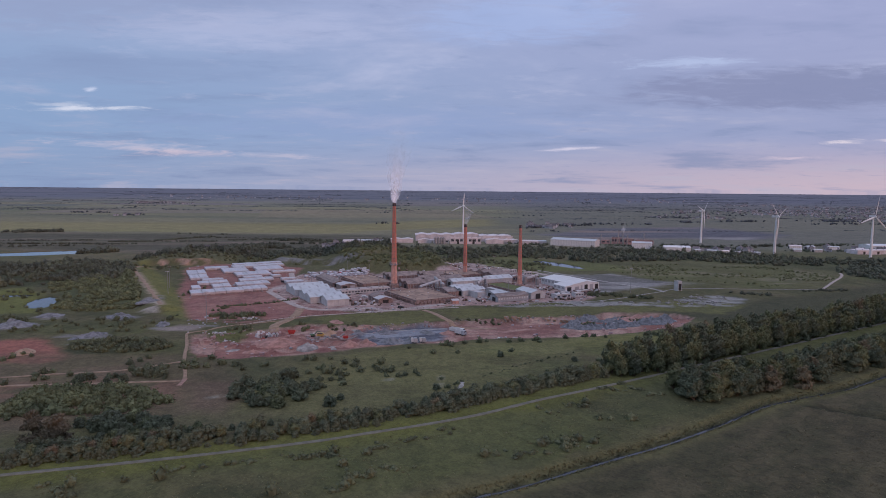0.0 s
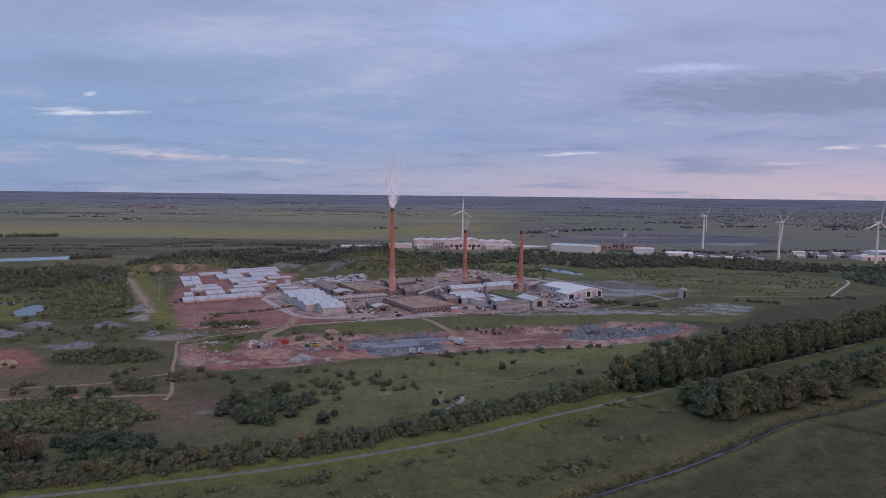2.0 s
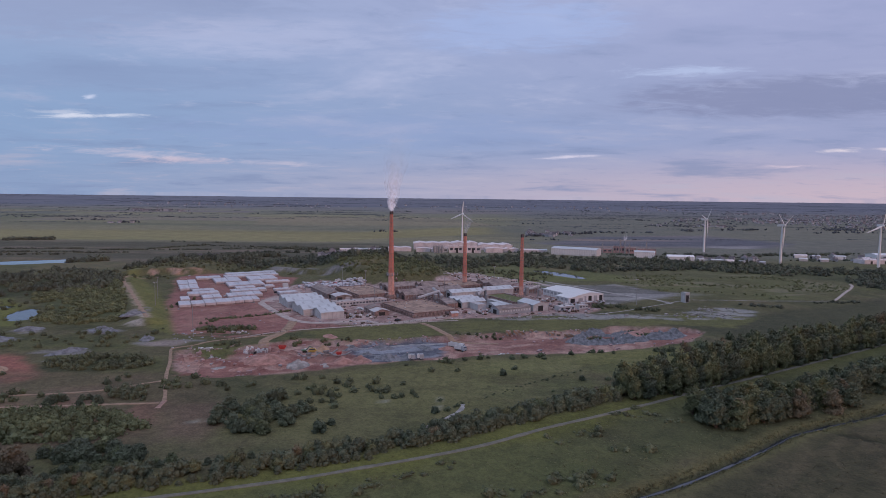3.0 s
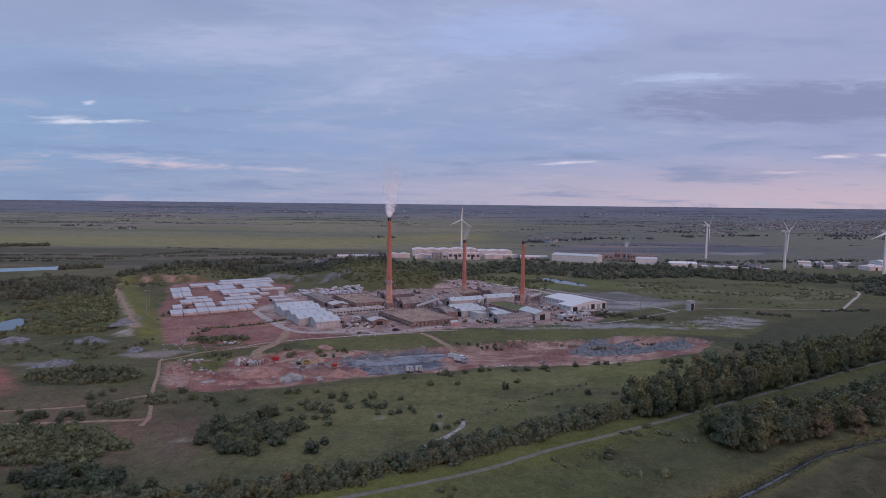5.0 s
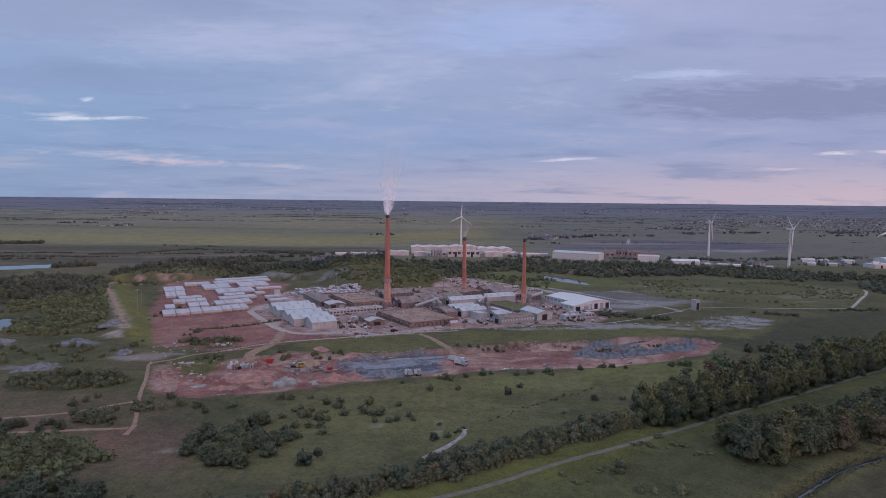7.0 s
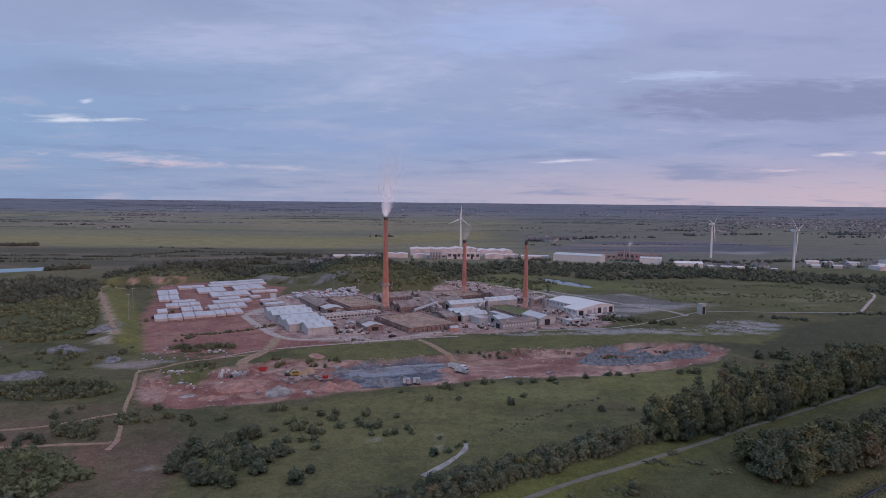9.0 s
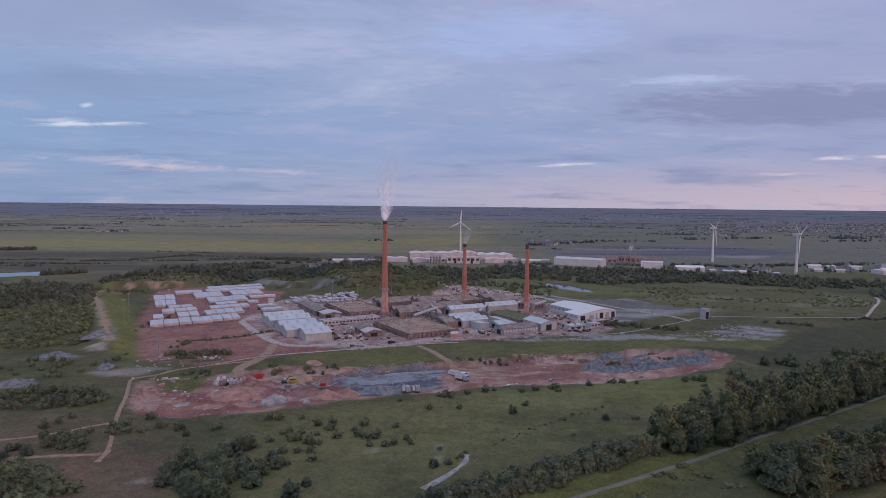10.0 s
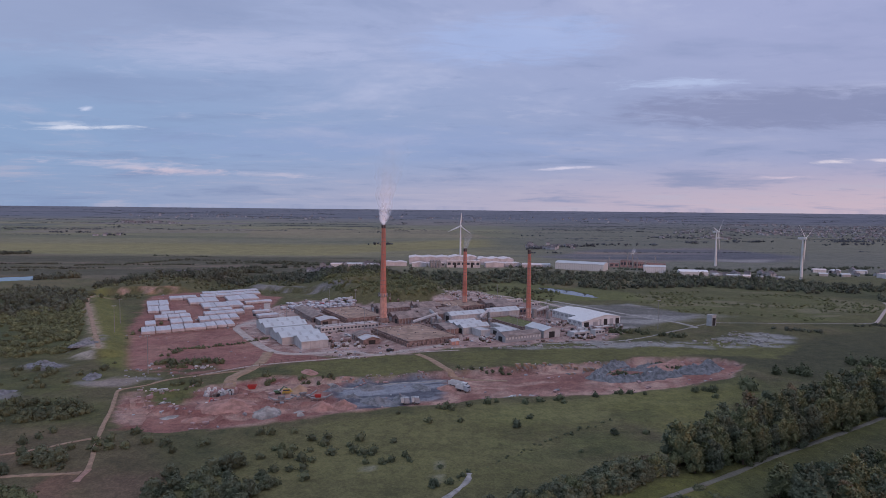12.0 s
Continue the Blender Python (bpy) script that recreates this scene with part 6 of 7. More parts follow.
for k, (x, y, u, v, e, rr, rot, lab, wall) in enumerate((
        (322, 858, 12, 7, 3.0, 4.2, -10, "low white yard shed", "turbine"), (338, 850, 9, 6, 2.8, 3.6, 20, "low pale yard shed", "white_wall"), (351, 843, 14, 6, 3.0, 4.0, -20, "low pale yard shed", "white_wall"), (368, 838, 10, 6, 2.8, 3.8, -5, "low white yard shed", "turbine"),
        (384, 832, 8, 5, 2.6, 3.4, 15, "low grey yard shed", "grey_wall"), (402, 826, 10, 5, 2.6, 3.4, -20, "low grey yard shed", "grey_wall"), (498, 912, 16, 8, 4.0, 5.4, -12, "low white yard shed", "turbine"), (520, 905, 12, 8, 3.6, 5.0, 8, "low pale yard shed", "far_wall"),
        (548, 900, 14, 8, 4.0, 5.2, -8, "low white yard shed", "turbine"), (575, 880, 12, 7, 3.4, 4.6, 12, "low pale yard shed", "white_wall"), (480, 868, 10, 6, 3.0, 4.2, -16, "low pale yard shed", "white_wall"), (505, 862, 12, 6, 3.0, 4.2, 4, "low grey yard shed", "grey_wall"),
        (-150, 930, 16, 8, 4.0, 5.2, 10, "low white yard shed", "turbine"), (-128, 934, 20, 8, 4.0, 5.4, 6, "low white yard shed", "far_wall"), (-103, 938, 12, 7, 3.6, 4.8, 0, "low pale yard shed", "white_wall"), (112, 940, 26, 12, 5.0, 6.4, -8, "pale far store hall", "far_wall"), (140, 952, 14, 8, 4.0, 5.2, 10, "low pale yard shed", "far_wall"))):
    gable_shed(x, y, u, v, e, rr, lab, rot=rot, wall=wall, roof="white_sheet" if k % 3 else "far_roof", lights=False, doors=1, group="far yard sheds")
flat_hall(548, 838, 80, 20, 5.0, "long tan flat-roofed far warehouse", rot=6, wall="far_wall", roof="far_roof", name="warehouse", doors=4)
gable_shed(610, 905, 60, 24, 6.0, 7.6, "long white far hall behind a turbine", rot=4, wall="turbine", roof="turbine", lights=False, doors=0, name="factory_hall", group="far factory halls")


def house_arrays(seed):
    """A plain gabled house: walls and roof, for places far off."""
    w2, d2, e, rr = 5.0, 3.6, 4.8, 7.4
    pts = np.array([(-w2, -d2, -1), (w2, -d2, -1), (w2, d2, -1), (-w2, d2, -1), (-w2, -d2, e), (w2, -d2, e), (w2, d2, e), (-w2, d2, e), (-w2, 0, rr - 0.2), (w2, 0, rr - 0.2)])
    walls = [(0, 1, 5, 4), (2, 3, 7, 6), (1, 2, 6, 9, 5), (3, 0, 4, 8, 7)]
    rp = np.array([(-w2 - 0.4, -d2 - 0.5, e - 0.3), (w2 + 0.4, -d2 - 0.5, e - 0.3), (w2 + 0.4, 0, rr), (-w2 - 0.4, 0, rr), (w2 + 0.4, d2 + 0.5, e - 0.3), (-w2 - 0.4, d2 + 0.5, e - 0.3), (1.2, -0.5, rr - 0.5), (2.2, -0.5, rr - 0.5), (2.2, 0.5, rr - 0.5), (1.2, 0.5, rr - 0.5), (1.2, -0.5, rr + 1.2), (2.2, -0.5, rr + 1.2), (2.2, 0.5, rr + 1.2), (1.2, 0.5, rr + 1.2)])
    roof = [(0, 1, 2, 3), (3, 2, 4, 5), (6, 7, 11, 10), (7, 8, 12, 11), (8, 9, 13, 12), (9, 6, 10, 13), (10, 11, 12, 13)]
    return (pts, walls), (rp, roof)


HW, HR = house_arrays(0)


def houses(poly, count, seed, label, keep=None):
    places = [(x, y, z, s * (0.6 if y < 850 else 0.9), round(t / 0.8) * 0.8, 1.0, 0) for x, y, z, s, t, tall, k in scatter(poly, count, seed, keep)]
    base = joined("houses", [HW], places, "house_wall", label, "houses")
    roofs = joined("roofs", [HR], places, "house_roof", "", "")
    roofs.parent = base
    for key in ("kind", "label", "category"):
        if key in roofs:
            del roofs[key]


houses([(-330, 792), (-308, 792), (-290, 815), (-290, 832), (-308, 822)], 9, 31, "small group of red-roofed houses among trees")
houses([(560, 1790), (1160, 1690), (1800, 1900), (2300, 2500), (2300, 3000), (1250, 2800), (820, 2200)], 620, 32, "distant town of brown and white houses on the plain", lambda x, y: fbm(x * 0.5, y, 160, 67, 3) > 0.5)
houses([(160, 1370), (240, 1310), (260, 1340), (190, 1400)], 8, 33, "hamlet of houses among trees on the plain")
houses([(-175, 846), (-128, 868), (-100, 886), (-104, 900), (-172, 864)], 16, 36, "small white and grey yard buildings among trees")
houses([(340, 872), (400, 818), (440, 830), (430, 885)], 20, 37, "low pale yard sheds and parked vans")
houses([(430, 880), (700, 860), (760, 920), (520, 930)], 26, 34, "pale yard buildings behind the turbines")
houses([(-870, 1660), (-820, 1660), (-820, 1690), (-870, 1690)], 6, 35, "lone farmstead on the plain")
houses([(-1230, 2470), (-1060, 2490), (-980, 2400), (-960, 2440), (-1080, 2540), (-1230, 2520)], 40, 38, "distant village on the plain")
houses([(170, 1420), (215, 1310), (290, 1370), (300, 1480), (190, 1490)], 22, 39, "pale houses of a hamlet among trees")
houses([(-1500, 3000), (1200, 2900), (1500, 3400), (-1700, 3500)], 130, 41, "scattered farms on the far plain")
houses([(-165, 925), (-85, 942), (-85, 955), (-165, 940)], 14, 42, "small pale yard buildings before a far factory")

# ---- hedges, belts and copses of the far plain ----
g = np.random.default_rng(77)
CLOT = [crown_arrays(120 + k, lobes_for(120 + k, 9, 0.0, 7, 1), 8, 2.6) for k in range(6)]
places = []
CLOT += [(p * np.array((3.2, 1.0, 0.75)), fs) for p, fs in (crown_arrays(140 + k, [(0, 0, 1.6, 2.6, 1.0)], 8, 1.6) for k in range(3))]
for k in range(500):
    y0 = 1180 + 3600 * g.random() ** 1.05
    x0 = g.uniform(-0.8, 0.75) * y0
    if (y0 < 1900 and x0 < 150 and g.random() < 0.93) or (y0 < 1650 and x0 >= 150 and g.random() < 0.8):
        continue
    if g.random() < 0.2:                                     # a copse or a few trees
        for m in range(int(g.integers(3, 16))):
            places.append((x0 + g.normal() * 22, min(y0 + g.normal() * 9, 4830), 0.0, g.uniform(0.4, 1.0), g.uniform(0, 6.28), g.uniform(0.6, 1.1), int(g.integers(0, 6))))
        continue
    a = float(g.choice((-0.16, 0.0, 0.08, -0.05, 0.03, 1.2)))
    big = g.uniform(0.4, 0.95)
    for m in range(int(g.integers(5, 34) * (0.4 if a > 1 else 1))):
        if g.random() < 0.12:
            continue
        x, y = x0 + m * 13 * math.cos(a), min(y0 + m * 13 * math.sin(a), 4830)
        places.append((x, y, 0.0, big * g.uniform(0.75, 1.15), a + g.normal() * 0.05, g.uniform(0.6, 1.2), int(g.integers(6, 9))))
for x0, x1, y0, y1, count in ((170, 330, 1330, 1450, 60), (-870, -800, 1690, 1700, 12), (-1060, -960, 1800, 1795, 20), (-1240, -1060, 2490, 2510, 40), (-160, -100, 1430, 1440, 14), (330, 520, 1480, 1500, 30), (1000, 1110, 1690, 1700, 60), (700, 830, 1640, 1660, 30), (590, 640, 1580, 1590, 20), (900, 1500, 1560, 1640, 90)):
    for m in range(count):
        t = g.random()
        places.append((x0 + (x1 - x0) * t + g.normal() * 4, y0 + (y1 - y0) * t + g.normal() * 9, 0.0, g.uniform(0.5, 1.1), g.uniform(0, 6.28), g.uniform(0.7, 1.1), int(g.integers(0, 6))))
zs = height(np.array([p[0] for p in places]), np.array([p[1] for p in places]))
places = [(p[0], p[1], z - 0.5, *p[3:]) for p, z in zip(places, zs)]
joined("far_hedges", CLOT, places, "hazed_wood", "hedges and tree belts between distant fields", "hedges")
town = [(x, y, z, s * 0.7, t, tall * 0.8, k) for x, y, z, s, t, tall, k in scatter([(540, 1760), (1160, 1660), (1800, 1860), (2400, 2500), (2400, 3100), (1250, 2850), (800, 2200)], 1100, 40, lambda x, y: fbm(x * 0.5, y, 160, 67, 3) > 0.44)]
joined("far_trees", CLOT, town, "hazed_wood", "garden trees among the distant town", "trees")
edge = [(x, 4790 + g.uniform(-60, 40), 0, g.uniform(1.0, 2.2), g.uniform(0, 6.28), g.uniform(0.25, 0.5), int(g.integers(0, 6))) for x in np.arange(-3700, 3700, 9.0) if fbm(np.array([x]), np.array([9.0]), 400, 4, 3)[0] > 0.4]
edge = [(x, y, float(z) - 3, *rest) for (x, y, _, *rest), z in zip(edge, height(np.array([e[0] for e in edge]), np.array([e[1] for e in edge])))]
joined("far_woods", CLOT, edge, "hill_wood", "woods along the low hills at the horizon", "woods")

# ---- heaps in the clay pit ----
def heap(x, y, rx, ry, high, mat, label, rot=0.0, seed=0, lumps=1.0, parts_list=None):
    """A tipped heap: a rough cone with slumped sides."""
    n, rings = 36, 12
    verts, faces = [], []
    for i in range(rings + 1):
        t = i / rings
        for k in range(n):
            a = 2 * math.pi * k / n
            q = Vector((math.cos(a) * t * 2, math.sin(a) * t * 2, seed * 3.1))
            e = 1 + 0.22 * noise.noise(q * 0.9)
            z = high * max(0.0, 1 - t ** 1.15) * (1 + 0.35 * lumps * noise.noise(q * 1.3)) + 0.5 * lumps * noise.noise(q * 4) * (1 - t)
            verts.append((math.cos(a) * rx * t * e, math.sin(a) * ry * t * e, z - (0.8 if i == rings else 0)))
    for i in range(rings):
        for k in range(n):
            faces.append((i * n + k, i * n + (k + 1) % n, (i + 1) * n + (k + 1) % n, (i + 1) * n + k))
    ob = new("spoil_mound", mesh_of("spoil_mound", verts, faces, mat, True))
    ob.matrix_basis = pose(x, y, ground_z(x, y) - 0.1, 0, 0, rot)
    return tagged(ob, label, "mound", "spoil mounds")


HEAPS = [
    (-88, 328, 14, 9, 3.4, "clay_heap", "broad heap of dug pink clay"), (-71, 322, 6, 5, 2.6, "gravel", "small heap of grey stone chippings"), (-58, 322, 4, 3, 1.6, "gravel", "small heap of grey stone chippings"), (-50.5, 331, 6, 5, 3.2, "clay_heap", "conical heap of red clay"), (-41.5, 332, 6.5, 5.5, 3.4, "clay_heap", "conical heap of red clay"),
    (-97, 314, 6, 4, 1.4, "clay_heap", "low heap of pale clay"), (-108, 317, 4, 3, 0.5, "gravel", "low heap of grey stone chippings"), (-65, 356, 5, 5, 2.8, "sand_heap", "heap of orange sand by the machines"), (-206, 304, 7, 5, 2.4, "sand_heap", "heap of tan clay in the old workings"),
    (-28, 339, 11, 5, 2.4, "slate_rock", "heap of blue-grey shale"), (-34, 360, 8, 4, 2.0, "slate_rock", "heap of blue-grey shale"), (-50, 357, 6, 4, 2.4, "slate_rock", "heap of blue-grey shale"), (-18, 345, 7, 4, 1.8, "slate_rock", "heap of blue-grey shale"), (-10, 362, 8, 4, 1.2, "slate_rock", "heap of blue-grey shale"), (-40, 346, 6, 3, 1.2, "slate_rock", "heap of blue-grey shale"),
    (-251, 362, 12, 9, 3.6, "slate_rock", "bare grey spoil heap in rough pasture"), (118, 406, 15, 8, 2.2, "clay_heap", "low red clay bank within a ring of rock"), (129, 415, 7, 6, 3.2, "clay_heap", "heap of red clay among rock"), (-66, 382, 7, 4, 1.5, "clay_heap", "low bank of red clay"),
    (-203, 390, 11, 6, 2.6, "slate_rock", "bare pale spoil heap in rough pasture"), (-247, 390, 9, 5, 2.0, "slate_rock", "bare pale spoil heap in rough pasture"), (-194, 339, 12, 3.5, 1.8, "slate_rock", "long low bank of pale spoil"), (-167, 369, 6, 4, 2.2, "slate_rock", "low tip of grey stone beside the track"), (-202, 428, 4, 10, 1.8, "slate_rock", "pale crags on the flank of the bank")]
for line, wide_, tall in (([(76, 380), (84, 377), (98, 379), (118, 388)], 5.2, 2.9), ([(77, 382), (84, 396), (92, 407), (98, 411)], 4.4, 2.6), ([(98, 398), (112, 396)], 4.0, 1.8), ([(126, 393), (136, 396), (143, 401), (146, 412)], 6.0, 3.4), ([(108, 408), (120, 414)], 3.5, 1.4)):
    for k in range(3 * len(line)):
        t = k / (3 * len(line) - 1) * (len(line) - 1.001)
        (ax, ay), (bx, by) = line[int(t)], line[int(t) + 1]
        t -= int(t)
        n_k = noise.noise(Vector((ax + k * 3.7, ay, 5)))
        HEAPS.append((ax + (bx - ax) * t, ay + (by - ay) * t + n_k, wide_ * (1 + 0.4 * n_k), wide_ * (0.8 - 0.3 * n_k), tall * (1 + 0.5 * n_k), "slate_rock", "ridge of tipped blue-grey rock"))
for k, (x, y, rx, ry, hh, mat, lab) in enumerate(HEAPS):
    heap(x, y, rx, ry, hh, mat, lab, seed=k, rot=k * 37, lumps=2.0 if mat == "slate_rock" else 1.0)


# ---- vehicles and plant ----
def wheel(parent, x, y, r=0.5, w2=0.3):
    bm = bmesh.new()
    tube(bm, [(r * 0.75, -w2 / 2), (r, -w2 / 2 + 0.05), (r, w2 / 2 - 0.05), (r * 0.75, w2 / 2)], 14)
    bmesh.ops.transform(bm, matrix=Matrix.Translation((x, y, r)) @ Matrix.Rotation(math.pi / 2, 4, "X"), verts=bm.verts[:])
    tyre = part("wheel", bm, "tyre", parent)
    bm = bmesh.new()
    tube(bm, [(r * 0.5, -w2 / 2 - 0.02), (r * 0.5, w2 / 2 + 0.02)], 10)
    bmesh.ops.transform(bm, matrix=Matrix.Translation((x, y, r)) @ Matrix.Rotation(math.pi / 2, 4, "X"), verts=bm.verts[:])
    part("rim", bm, "steel", tyre)


def cab_shape(x0, x1, w2, z0, z1, slope):
    bm = bmesh.new()
    low = [bm.verts.new(p) for p in ((x0, -w2, z0), (x1, -w2, z0), (x1, w2, z0), (x0, w2, z0))]
    mid = [bm.verts.new(p) for p in ((x0, -w2, (z0 + z1) / 2), (x1, -w2, (z0 + z1) / 2), (x1, w2, (z0 + z1) / 2), (x0, w2, (z0 + z1) / 2))]
    top = [bm.verts.new(p) for p in ((x0, -w2 * 0.9, z1), (x1 - slope, -w2 * 0.9, z1), (x1 - slope, w2 * 0.9, z1), (x0, w2 * 0.9, z1))]
    for a, b in ((low, mid), (mid, top)):
        for k in range(4):
            bm.faces.new((a[k], a[(k + 1) % 4], b[(k + 1) % 4], b[k]))
    bm.faces.new(low[::-1])
    bm.faces.new(top)
    return bm


def lorry(x, y, rot, body, label, long=9.5):
    ob = thing("lorry", x, y, rot, label, "lorry", "lorries in the pit")
    part("chassis", boxes((-long / 2, long / 2, -0.5, 0.5, 0.7, 1.0)), "dark", ob)
    cab = part("cab", cab_shape(long / 2 - 2.2, long / 2, 1.2, 0.7, 3.0, 0.4), body, ob)
    part("windscreen", boxes((long / 2 - 0.42, long / 2 - 0.12, -1.05, 1.05, 1.95, 2.7)), "glass", cab)
    part("load_body", boxes((-long / 2, long / 2 - 2.5, -1.25, 1.25, 1.05, 1.2), (-long / 2, long / 2 - 2.5, -1.25, -1.15, 1.2, 2.9), (-long / 2, long / 2 - 2.5, 1.15, 1.25, 1.2, 2.9), (long / 2 - 2.6, long / 2 - 2.5, -1.15, 1.15, 1.2, 3.1), (-long / 2, -long / 2 + 0.1, -1.15, 1.15, 1.2, 2.7)), "white_paint", ob)
    for px_ in (-long / 2 + 1.2, -long / 2 + 2.5, long / 2 - 1.3):
        for py_ in (-1.05, 1.05):
            wheel(ob, px_, py_)
    return ob


def van(x, y, rot, body, label, name="car", long=4.4, high=1.6):
    ob = thing(name, x, y, rot, label, name, "parked vehicles")
    part("body", boxes((-long / 2, long / 2, -0.9, 0.9, 0.35, high * 0.58)), body, ob)
    cab = part("cabin", cab_shape(-long / 2 + 0.3, long / 2 - 1.0, 0.85, high * 0.55, high, 0.6), body, ob)
    part("window", boxes((-long / 2 + 0.5, long / 2 - 1.7, -0.87, 0.87, high * 0.66, high * 0.92)), "glass", cab)
    for px_ in (-long * 0.31, long * 0.31):
        for py_ in (-0.8, 0.8):
            wheel(ob, px_, py_, 0.33, 0.22)
    return ob


def digger(x, y, rot, paint, label):
    ob = thing("excavator", x, y, rot, label, "excavator", "excavators")
    for s in (-1.2, 1.2):
        bm = bmesh.new()
        pts = [(-2, 0.45), (-1.7, 0.05), (1.7, 0.05), (2, 0.45), (1.7, 0.9), (-1.7, 0.9)]
        a = [bm.verts.new((p, s - 0.3, z)) for p, z in pts]
        b = [bm.verts.new((p, s + 0.3, z)) for p, z in pts]
        bm.faces.new(a)
        bm.faces.new(b[::-1])
        for k in range(6):
            bm.faces.new((a[k], b[k], b[(k + 1) % 6], a[(k + 1) % 6]))
        part("track", bm, "tyre", ob)
    part("turntable", tube(bmesh.new(), [(0.9, 0.8), (0.9, 1.15)], 14), "dark", ob)
    part("house", boxes((-2.4, 1.0, -1.3, 1.3, 1.15, 2.3)), paint, ob)
    part("cab", cab_shape(0.0, 1.6, 0.55, 1.2, 3.0, 0.3), "white_paint", ob)
    part("boom", beam(beam(bmesh.new(), (1.0, -0.7, 1.8), (3.6, -0.7, 4.6), 0.24), (3.6, -0.7, 4.6), (5.8, -0.7, 3.4), 0.2), paint, ob)
    part("stick", beam(bmesh.new(), (5.7, -0.7, 3.6), (6.3, -0.7, 1.3), 0.17), paint, ob)
    part("bucket", boxes((5.7, 6.8, -1.25, -0.15, 0.4, 1.3)), "dark", ob)
    ob.scale = (0.72, 0.72, 0.72)
    return ob


def screener(x, y, rot, label, paint="red_paint"):
    """A mobile screening plant: a hopper on legs with two belts."""
    ob = thing("screening_plant", x, y, rot, label, "machine", "pit machines")
    part("frame", boxes((-4.5, 4.5, -0.9, 0.9, 1.3, 1.9)), "steel", ob)
    for a in (-4, -1, 2, 4):
        for b in (-0.8, 0.8):
            part("leg", boxes((a - 0.12, a + 0.12, b - 0.12, b + 0.12, -0.2, 1.35)), "steel", ob)
    bm = bmesh.new()
    lo = [bm.verts.new(p) for p in ((-2, -0.8, 1.9), (1, -0.8, 1.9), (1, 0.8, 1.9), (-2, 0.8, 1.9))]
    hi = [bm.verts.new(p) for p in ((-2.6, -1.5, 3.6), (1.6, -1.5, 3.6), (1.6, 1.5, 3.6), (-2.6, 1.5, 3.6))]
    for k in range(4):
        bm.faces.new((lo[k], lo[(k + 1) % 4], hi[(k + 1) % 4], hi[k]))
    part("hopper", bm, paint, ob)
    for end, out in ((4.5, 8.5), (-4.5, -8.0)):
        belt = part("conveyor", beam(bmesh.new(), (end, 0, 1.7), (out, 0, 3.8), 0.35), "steel", ob)
        part("belt", beam(bmesh.new(), (end, 0, 2.12), (out, 0, 4.22), 0.04), "tyre", belt)
    ob.scale = (0.72, 0.72, 0.72)
    return ob


def skip(x, y, rot, paint, label):
    ob = thing("skip", x, y, rot, label, "skip", "skips")
    bm = bmesh.new()
    lo = [bm.verts.new(p) for p in ((-1.3, -0.9, 0.0), (1.3, -0.9, 0.0), (1.3, 0.9, 0.0), (-1.3, 0.9, 0.0))]
    hi = [bm.verts.new(p) for p in ((-2.2, -1.1, 1.7), (2.2, -1.1, 1.7), (2.2, 1.1, 1.7), (-2.2, 1.1, 1.7))]
    for k in range(4):
        bm.faces.new((lo[k], lo[(k + 1) % 4], hi[(k + 1) % 4], hi[k]))
    bm.faces.new(lo[::-1])
    part("body", bm, paint, ob)
    part("rim", boxes((-2.25, 2.25, -1.15, -1.03, 1.62, 1.74), (-2.25, 2.25, 1.03, 1.15, 1.62, 1.74), (-2.25, -2.13, -1.03, 1.03, 1.62, 1.74), (2.13, 2.25, -1.03, 1.03, 1.62, 1.74)), paint, ob)
    return ob


lorry(7.5, 363, -38, "white_paint", "white tipper lorry parked at the pit's edge", 10.0)
heap(2.5, 361, 5, 5, 1.8, "clay_heap", "low heap of red clay beside a lorry", seed=44)
lorry(9.5, 356.5, -40, "grey_wall", "grey lorry parked beside a white one", 7.0)
skip(-89, 363, 5, "red_paint", "bright red skip on pale dirt")
digger(-74.5, 353, 20, "green_paint", "green excavator beside a sand heap")
van(-70, 353.5, 10, "yellow_paint", "yellow dumper beside the excavator", name="dumper", long=5, high=2.3)
digger(-98.5, 330, 70, "red_paint", "red excavator digging pink clay")
for x, y in ((-16, 337.5), (-11.5, 338.5)):
    lorry(x, y, 8, "grey_wall", "white flat trailer lorry on dark shale", 3.6)
screener(-69, 339, 15, "grey screening plant with conveyors", "steel")
screener(-54, 343, 10, "red screening plant with conveyors", "red_paint")
screener(-61, 345, 34, "grey conveyor plant in the clay pit", "steel")
r = random.Random(9)
for k in range(64):
    a, b = r.random(), r.random()
    x, y = -105 + 11.5 * a, 346 + 4.5 * a + 6 * b
    ob = thing("scrap_pallet", x, y, r.uniform(0, 90), "pale heaped pallet of scrap and packing", "pallet", "scrap by the track")
    hh = r.uniform(0.6, 2.2)
    part("load", boxes((-0.7, 0.7, -0.5, 0.5, 0.12, hh), (-0.5, 0.3, -0.35, 0.4, hh, hh + 0.35)), r.choice(("white_paint", "wrap", "brown_roof", "dark", "far_brick", "far_brick", "white_wall", "white_paint")), ob)
    part("base", boxes((-1, 1, -0.8, 0.8, -0.2, 0.1)), "bark", ob)
